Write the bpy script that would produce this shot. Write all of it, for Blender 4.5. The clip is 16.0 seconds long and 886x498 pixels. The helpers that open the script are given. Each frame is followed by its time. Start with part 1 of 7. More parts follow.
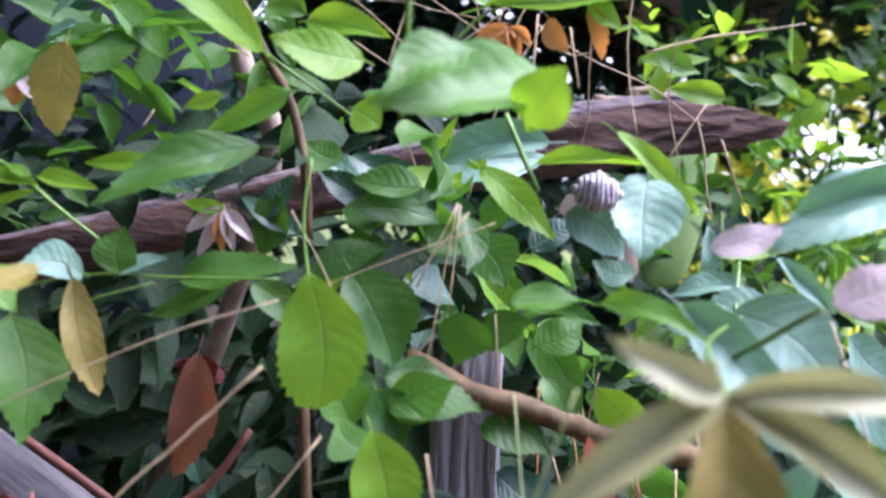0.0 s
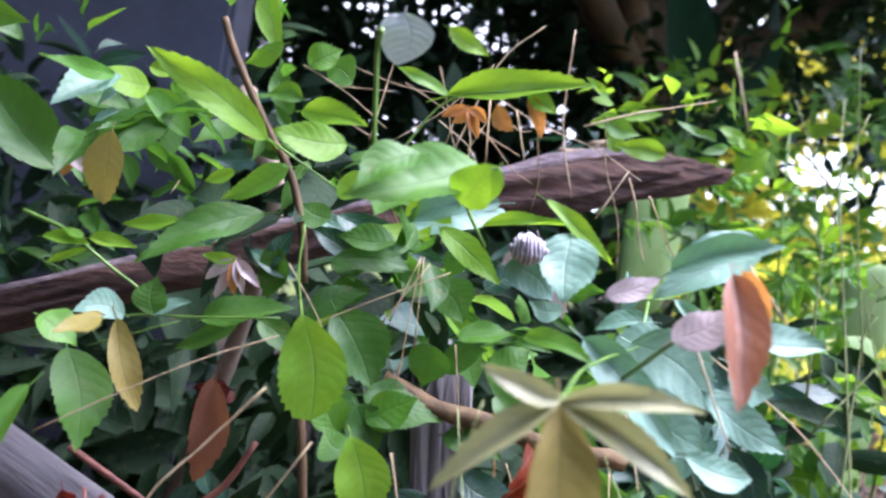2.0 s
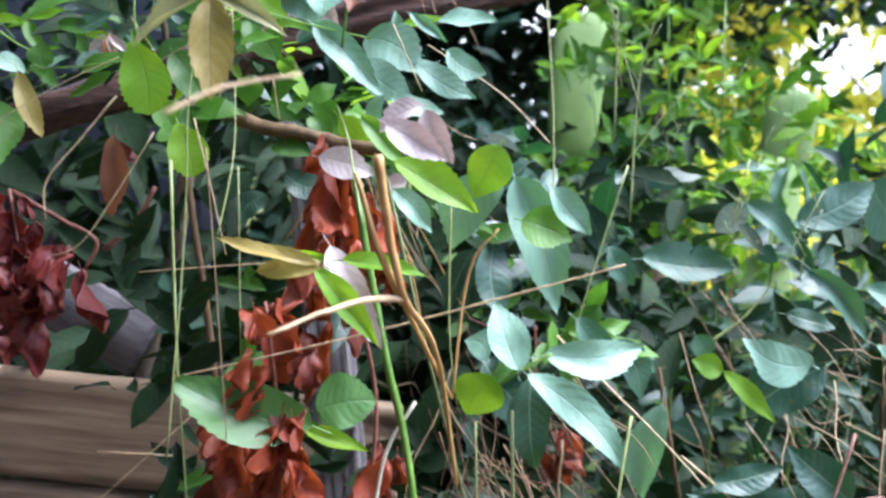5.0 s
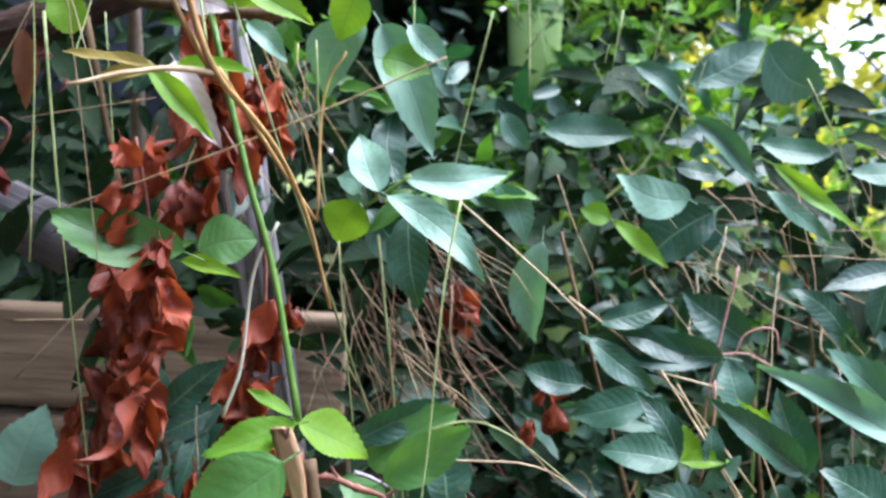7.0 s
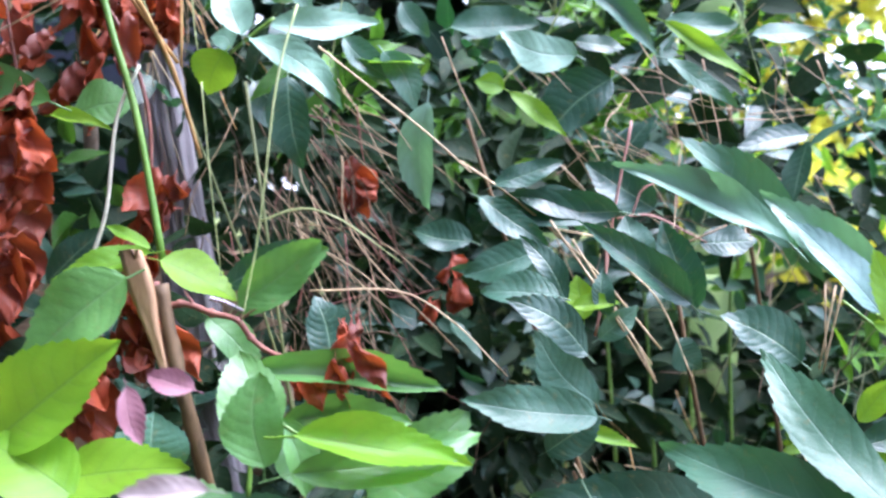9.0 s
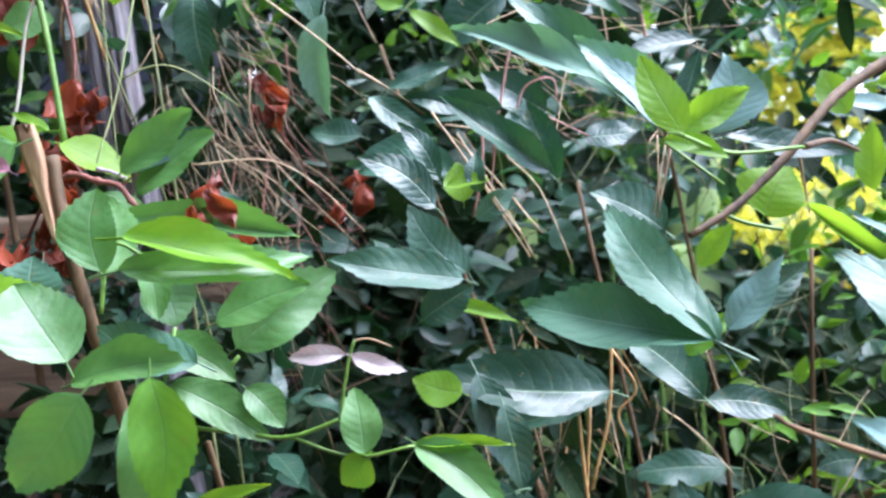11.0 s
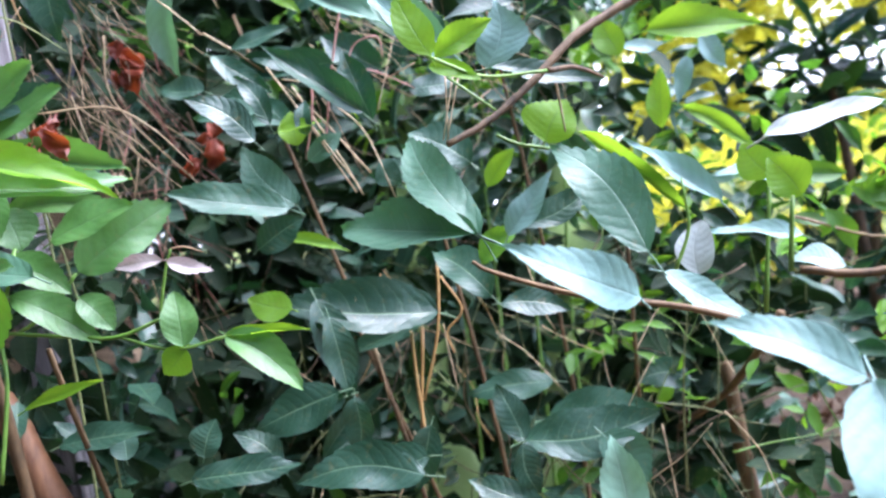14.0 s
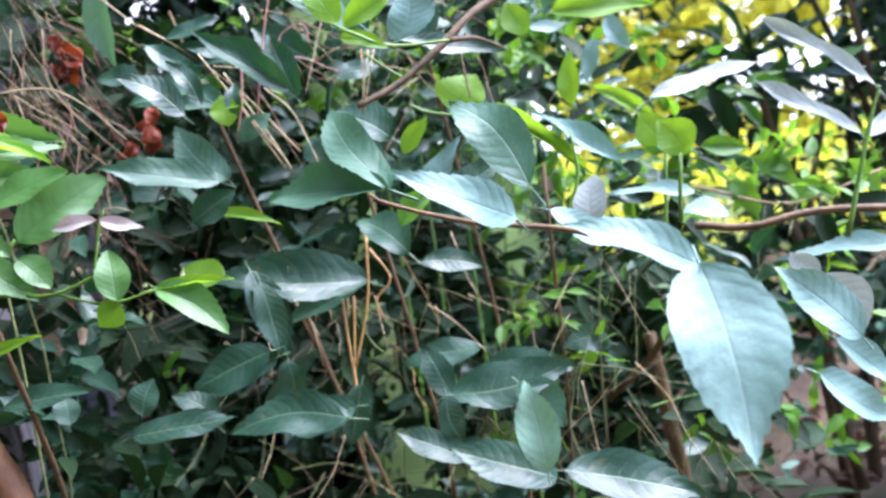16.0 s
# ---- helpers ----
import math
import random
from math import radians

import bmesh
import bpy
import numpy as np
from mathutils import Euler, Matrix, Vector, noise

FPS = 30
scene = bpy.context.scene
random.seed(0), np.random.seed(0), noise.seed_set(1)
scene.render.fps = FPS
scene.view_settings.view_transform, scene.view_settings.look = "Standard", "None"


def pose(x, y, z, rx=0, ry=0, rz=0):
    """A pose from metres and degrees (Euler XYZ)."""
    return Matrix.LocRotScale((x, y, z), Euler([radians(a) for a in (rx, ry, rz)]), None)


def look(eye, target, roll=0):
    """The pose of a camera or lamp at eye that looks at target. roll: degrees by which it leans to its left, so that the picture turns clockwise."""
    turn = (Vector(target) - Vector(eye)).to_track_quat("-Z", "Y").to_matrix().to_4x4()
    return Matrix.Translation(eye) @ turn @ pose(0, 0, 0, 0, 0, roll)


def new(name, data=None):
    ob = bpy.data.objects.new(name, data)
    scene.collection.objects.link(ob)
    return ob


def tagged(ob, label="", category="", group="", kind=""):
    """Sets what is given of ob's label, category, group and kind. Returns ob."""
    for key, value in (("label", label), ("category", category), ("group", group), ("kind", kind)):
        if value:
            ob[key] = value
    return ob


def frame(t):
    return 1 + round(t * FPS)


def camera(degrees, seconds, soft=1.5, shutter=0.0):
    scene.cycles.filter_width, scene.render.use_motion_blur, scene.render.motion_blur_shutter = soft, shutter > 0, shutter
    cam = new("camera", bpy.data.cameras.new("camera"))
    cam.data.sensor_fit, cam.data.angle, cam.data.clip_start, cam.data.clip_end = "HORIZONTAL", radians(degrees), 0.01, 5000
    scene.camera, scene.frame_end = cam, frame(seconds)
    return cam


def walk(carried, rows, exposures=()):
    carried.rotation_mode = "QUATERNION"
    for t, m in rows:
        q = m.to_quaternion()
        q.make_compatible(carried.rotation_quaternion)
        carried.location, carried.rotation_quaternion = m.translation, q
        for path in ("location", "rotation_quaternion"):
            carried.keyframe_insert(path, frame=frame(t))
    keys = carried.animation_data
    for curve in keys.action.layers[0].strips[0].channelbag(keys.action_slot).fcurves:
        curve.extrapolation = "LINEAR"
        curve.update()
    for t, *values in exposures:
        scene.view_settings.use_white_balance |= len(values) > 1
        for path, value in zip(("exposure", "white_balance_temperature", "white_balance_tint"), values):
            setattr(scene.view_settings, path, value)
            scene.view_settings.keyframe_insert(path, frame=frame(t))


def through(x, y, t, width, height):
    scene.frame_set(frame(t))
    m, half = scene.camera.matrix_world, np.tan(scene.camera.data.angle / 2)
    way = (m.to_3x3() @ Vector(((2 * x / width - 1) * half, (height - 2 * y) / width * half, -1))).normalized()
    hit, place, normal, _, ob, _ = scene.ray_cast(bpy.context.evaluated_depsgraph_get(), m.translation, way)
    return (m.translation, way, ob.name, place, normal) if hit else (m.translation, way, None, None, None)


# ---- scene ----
cam = camera(56.0, 16.0, soft=2.45, shutter=0.5)
PATH = [
    (0, (0.215, 0.226, 1.2), (0.182, 2.226, 1.211), 7.7),
    (0.5, (0.21, 0.224, 1.211), (0.165, 2.223, 1.26), 7.4),
    (1, (0.21, 0.21, 1.217), (0.172, 2.209, 1.286), 7.0),
    (1.5, (0.213, 0.182, 1.212), (0.169, 2.18, 1.276), 7.2),
    (2, (0.234, 0.138, 1.212), (0.184, 2.136, 1.28), 7.4),
    (2.5, (0.252, 0.102, 1.199), (0.152, 2.099, 1.22), 7.2),
    (3, (0.272, 0.076, 1.18), (0.129, 2.071, 1.182), 6.7),
    (3.5, (0.303, 0.054, 1.161), (0.166, 2.049, 1.141), 5.8),
    (4, (0.347, 0.026, 1.129), (0.198, 2.02, 1.093), 3.4),
    (4.5, (0.383, -0.002, 1.099), (0.232, 1.991, 1.03), 2.3),
    (4.7, (0.394, -0.009, 1.091), (0.25, 1.985, 1.012), 2.0),
    (6.8, (0.516, -0.034, 0.959), (0.304, 1.955, 0.922), -1.2),
    (7, (0.528, -0.036, 0.948), (0.306, 1.952, 0.918), -1.4),
    (7.5, (0.554, -0.033, 0.912), (0.318, 1.953, 0.904), -2.0),
    (8, (0.577, -0.029, 0.876), (0.334, 1.956, 0.895), -2.6),
    (8.5, (0.596, -0.02, 0.827), (0.33, 1.961, 0.901), -3.3),
    (9, (0.629, -0.01, 0.794), (0.337, 1.966, 0.907), -3.8),
    (9.2, (0.642, -0.003, 0.778), (0.337, 1.969, 0.915), -4.5),
    (11.3, (0.757, -0.024, 0.662), (0.355, 1.924, 0.872), -4.9),
    (11.5, (0.763, -0.025, 0.658), (0.367, 1.924, 0.862), -4.8),
    (12, (0.784, -0.032, 0.637), (0.404, 1.92, 0.853), -5.7),
    (12.5, (0.805, -0.043, 0.623), (0.458, 1.916, 0.83), -6.6),
    (13, (0.82, -0.055, 0.609), (0.494, 1.908, 0.813), -6.9),
    (13.5, (0.832, -0.067, 0.6), (0.54, 1.901, 0.805), -7.1),
    (14, (0.842, -0.077, 0.593), (0.578, 1.894, 0.802), -7.6),
    (14.5, (0.843, -0.087, 0.58), (0.596, 1.886, 0.799), -7.9),
    (15, (0.846, -0.101, 0.568), (0.627, 1.873, 0.807), -8.3),
    (15.5, (0.862, -0.112, 0.551), (0.678, 1.863, 0.812), -8.9),
    (16, (0.874, -0.116, 0.535), (0.704, 1.861, 0.785), -9.6),
]
walk(cam, [(t, look(eye, target, roll)) for t, eye, target, roll in PATH], exposures=[(0, 2.12, 5300, 30), (4.5, 2.28, 5400, 17), (7, 2.06, 5400, 13), (9, 2.42, 5250, 21), (11.5, 2.29, 5300, 18), (16, 2.36, 5350, 20)])

cam.data.dof.use_dof = True
cam.data.dof.focus_distance = 0.50
cam.data.dof.aperture_fstop = 10.0

# ---- daylight: a bright hazy sky, its glow broad and high on the right ----
SUN_ELEVATION, SUN_AZIMUTH = 64.0, 88.0  # degrees; azimuth from +y towards +x
world = bpy.data.worlds.new("daylight")
scene.world = world
world.use_nodes = True
sky = world.node_tree.nodes.new("ShaderNodeTexSky")
sky.sky_type, sky.sun_disc = "NISHITA", False
sky.sun_elevation, sky.sun_rotation = radians(SUN_ELEVATION), radians(SUN_AZIMUTH)
sky.dust_density, sky.air_density, sky.ozone_density = 4.0, 1.0, 0.6
background = world.node_tree.nodes["Background"]
background.inputs["Strength"].default_value = 0.15
world.node_tree.links.new(sky.outputs["Color"], background.inputs["Color"])
sun = new("sun", bpy.data.lights.new("sun", "SUN"))
sun.data.energy, sun.data.angle, sun.data.color = 2.2, radians(55), (1.0, 0.97, 0.93)
_e, _a = radians(SUN_ELEVATION), radians(SUN_AZIMUTH)
sun.matrix_world = look((10 * math.sin(_a) * math.cos(_e), 10 * math.cos(_a) * math.cos(_e), 10 * math.sin(_e)), (0, 0, 0))


# ---- materials ----
def nodes_of(name):
    m = bpy.data.materials.new(name)
    m.use_nodes = True
    nt = m.node_tree
    return m, nt, nt.nodes["Principled BSDF"], nt.nodes["Material Output"]


def add(nt, kind, **values):
    n = nt.nodes.new(kind)
    for key, value in values.items():
        if key in n.inputs:
            n.inputs[key].default_value = value
    return n


def maths(nt, op, a, b=None, clamp=False):
    n = nt.nodes.new("ShaderNodeMath")
    n.operation, n.use_clamp = op, clamp
    for i, v in enumerate((a, b)):
        if v is None:
            continue
        if isinstance(v, (int, float)):
            n.inputs[i].default_value = v
        else:
            nt.links.new(v, n.inputs[i])
    return n.outputs[0]


def mixed(nt, fac, a, b, blend="MIX"):
    n = nt.nodes.new("ShaderNodeMix")
    n.data_type, n.blend_type = "RGBA", blend
    for socket, v in ((n.inputs[0], fac), (n.inputs[6], a), (n.inputs[7], b)):
        if isinstance(v, (int, float)):
            socket.default_value = v
        elif isinstance(v, tuple):
            socket.default_value = (*v, 1.0)
        else:
            nt.links.new(v, socket)
    return n.outputs[2]


def leaf_material(name, dark, light, vein, through_colour, rough=0.34, through=0.3, vein_strength=0.4, spots=0.3, gloss=0.5, quilt=1.0, pairs=7.5):
    """A leaf blade: two tones by leaf, midrib and side veins with the blade bulging between them, mottling, blemishes, light passing through."""
    m, nt, b, out = nodes_of(name)
    uv = nt.nodes.new("ShaderNodeUVMap")
    sep = nt.nodes.new("ShaderNodeSeparateXYZ")
    nt.links.new(uv.outputs[0], sep.inputs[0])
    info, geo = nt.nodes.new("ShaderNodeObjectInfo"), nt.nodes.new("ShaderNodeNewGeometry")
    rnd = maths(nt, "FRACT", maths(nt, "ADD", info.outputs["Random"], geo.outputs["Random Per Island"]))
    coarse = add(nt, "ShaderNodeTexNoise", Scale=70.0, Detail=4.0)
    nt.links.new(geo.outputs["Position"], coarse.inputs["Vector"])
    fine = add(nt, "ShaderNodeTexNoise", Scale=420.0, Detail=2.0)
    nt.links.new(geo.outputs["Position"], fine.inputs["Vector"])
    from_rib = maths(nt, "SUBTRACT", sep.outputs[0], 0.5)
    across = maths(nt, "ABSOLUTE", maths(nt, "MULTIPLY", from_rib, 2.0))
    # the veins of the two halves start at different heights, bow forwards and waver a little
    shift = maths(nt, "MULTIPLY", maths(nt, "GREATER_THAN", from_rib, 0.0), 0.43)
    along = maths(nt, "ADD", sep.outputs[1], maths(nt, "MULTIPLY", maths(nt, "SUBTRACT", coarse.outputs[0], 0.5), 0.06))
    bow = maths(nt, "ADD", maths(nt, "MULTIPLY", across, 0.9), maths(nt, "MULTIPLY", maths(nt, "POWER", across, 3.0), 0.9))
    wave = maths(nt, "FRACT", maths(nt, "ADD", maths(nt, "SUBTRACT", maths(nt, "MULTIPLY", along, pairs), bow), maths(nt, "ADD", shift, maths(nt, "MULTIPLY", rnd, 0.7))))
    midrib = maths(nt, "SUBTRACT", 1.0, maths(nt, "MULTIPLY", across, 18.0), True)
    side = maths(nt, "SUBTRACT", 1.0, maths(nt, "MULTIPLY", maths(nt, "ABSOLUTE", maths(nt, "SUBTRACT", wave, 0.5)), 13.0), True)
    fade = maths(nt, "SUBTRACT", 1.0, maths(nt, "MULTIPLY", across, 0.85), True)
    veins = maths(nt, "MAXIMUM", midrib, maths(nt, "MULTIPLY", maths(nt, "MULTIPLY", side, fade), 0.45))
    bulge = maths(nt, "ABSOLUTE", maths(nt, "SINE", maths(nt, "MULTIPLY", maths(nt, "SUBTRACT", wave, 0.5), math.pi)))
    bulge = maths(nt, "MULTIPLY", bulge, maths(nt, "MINIMUM", maths(nt, "MULTIPLY", across, 6.0), 1.0))
    tone = maths(nt, "ADD", maths(nt, "MULTIPLY", rnd, 0.75), maths(nt, "MULTIPLY", maths(nt, "SUBTRACT", coarse.outputs[0], 0.25), 0.7), True)
    colour = mixed(nt, tone, dark, light)
    deep = tuple(0.62 * c for c in dark)
    colour = mixed(nt, maths(nt, "MULTIPLY", maths(nt, "SUBTRACT", 1.0, bulge), 0.22), colour, deep)
    colour = mixed(nt, maths(nt, "MULTIPLY", veins, vein_strength), colour, vein)
    speck = maths(nt, "MULTIPLY", maths(nt, "GREATER_THAN", fine.outputs[0], 0.68), spots)
    colour = mixed(nt, speck, colour, (0.16, 0.10, 0.03))
    blotch = add(nt, "ShaderNodeTexNoise", Scale=150.0, Detail=3.0)
    nt.links.new(geo.outputs["Position"], blotch.inputs["Vector"])
    old = maths(nt, "MULTIPLY", maths(nt, "MULTIPLY", maths(nt, "SUBTRACT", blotch.outputs[0], 0.63), 12.0, True), spots)
    colour = mixed(nt, old, colour, (0.20, 0.15, 0.05))
    nt.links.new(colour, b.inputs["Base Color"])
    worn = maths(nt, "ADD", rough - 0.10, maths(nt, "MULTIPLY", coarse.outputs[0], 0.20))
    nt.links.new(worn, b.inputs["Roughness"])
    b.inputs["Specular IOR Level"].default_value = gloss
    height = maths(nt, "ADD", maths(nt, "MULTIPLY", bulge, 0.24 * quilt), maths(nt, "ADD", maths(nt, "MULTIPLY", coarse.outputs[0], 1.6), maths(nt, "MULTIPLY", fine.outputs[0], 0.25)))
    height = maths(nt, "SUBTRACT", height, maths(nt, "MULTIPLY", midrib, 0.3))
    bump = add(nt, "ShaderNodeBump", Strength=0.8, Distance=0.0007)
    nt.links.new(height, bump.inputs["Height"])
    nt.links.new(bump.outputs[0], b.inputs["Normal"])
    glow = add(nt, "ShaderNodeBsdfTranslucent")
    nt.links.new(mixed(nt, maths(nt, "MULTIPLY", veins, 0.5), through_colour, deep), glow.inputs["Color"])
    mix = add(nt, "ShaderNodeMixShader", Fac=through)
    nt.links.new(b.outputs[0], mix.inputs[1])
    nt.links.new(glow.outputs[0], mix.inputs[2])
    nt.links.new(mix.outputs[0], out.inputs[0])
    return m


def plain_material(name, dark, light, scale=60.0, rough=0.7, stretch=(1, 1, 1), bump=0.3, distance=0.002, detail=5.0, grime=None):
    """Bark, wood, straw, soil: two tones in stretched noise, a second broad one, and a fine relief."""
    m, nt, b, out = nodes_of(name)
    co, geo, info = nt.nodes.new("ShaderNodeTexCoord"), nt.nodes.new("ShaderNodeNewGeometry"), nt.nodes.new("ShaderNodeObjectInfo")
    place = add(nt, "ShaderNodeMapping")
    place.inputs["Scale"].default_value = stretch
    nt.links.new(co.outputs["Object"], place.inputs[0])
    grain = add(nt, "ShaderNodeTexNoise", Scale=scale, Detail=detail, Roughness=0.65)
    nt.links.new(place.outputs[0], grain.inputs["Vector"])
    broad = add(nt, "ShaderNodeTexNoise", Scale=scale * 0.12, Detail=2.0)
    nt.links.new(place.outputs[0], broad.inputs["Vector"])
    rnd = maths(nt, "MULTIPLY", maths(nt, "SUBTRACT", maths(nt, "FRACT", maths(nt, "ADD", info.outputs["Random"], geo.outputs["Random Per Island"])), 0.5), 0.35)
    t = maths(nt, "ADD", maths(nt, "ADD", maths(nt, "MULTIPLY", maths(nt, "SUBTRACT", grain.outputs[0], 0.5), 2.2), broad.outputs[0]), rnd, True)
    colour = mixed(nt, t, dark, light)
    if grime:
        colour = mixed(nt, maths(nt, "MULTIPLY", maths(nt, "SUBTRACT", broad.outputs[0], 0.45), 3.0, True), colour, grime)
    nt.links.new(colour, b.inputs["Base Color"])
    b.inputs["Roughness"].default_value = rough
    relief = add(nt, "ShaderNodeBump", Strength=bump, Distance=distance)
    nt.links.new(grain.outputs[0], relief.inputs["Height"])
    nt.links.new(relief.outputs[0], b.inputs["Normal"])
    return m


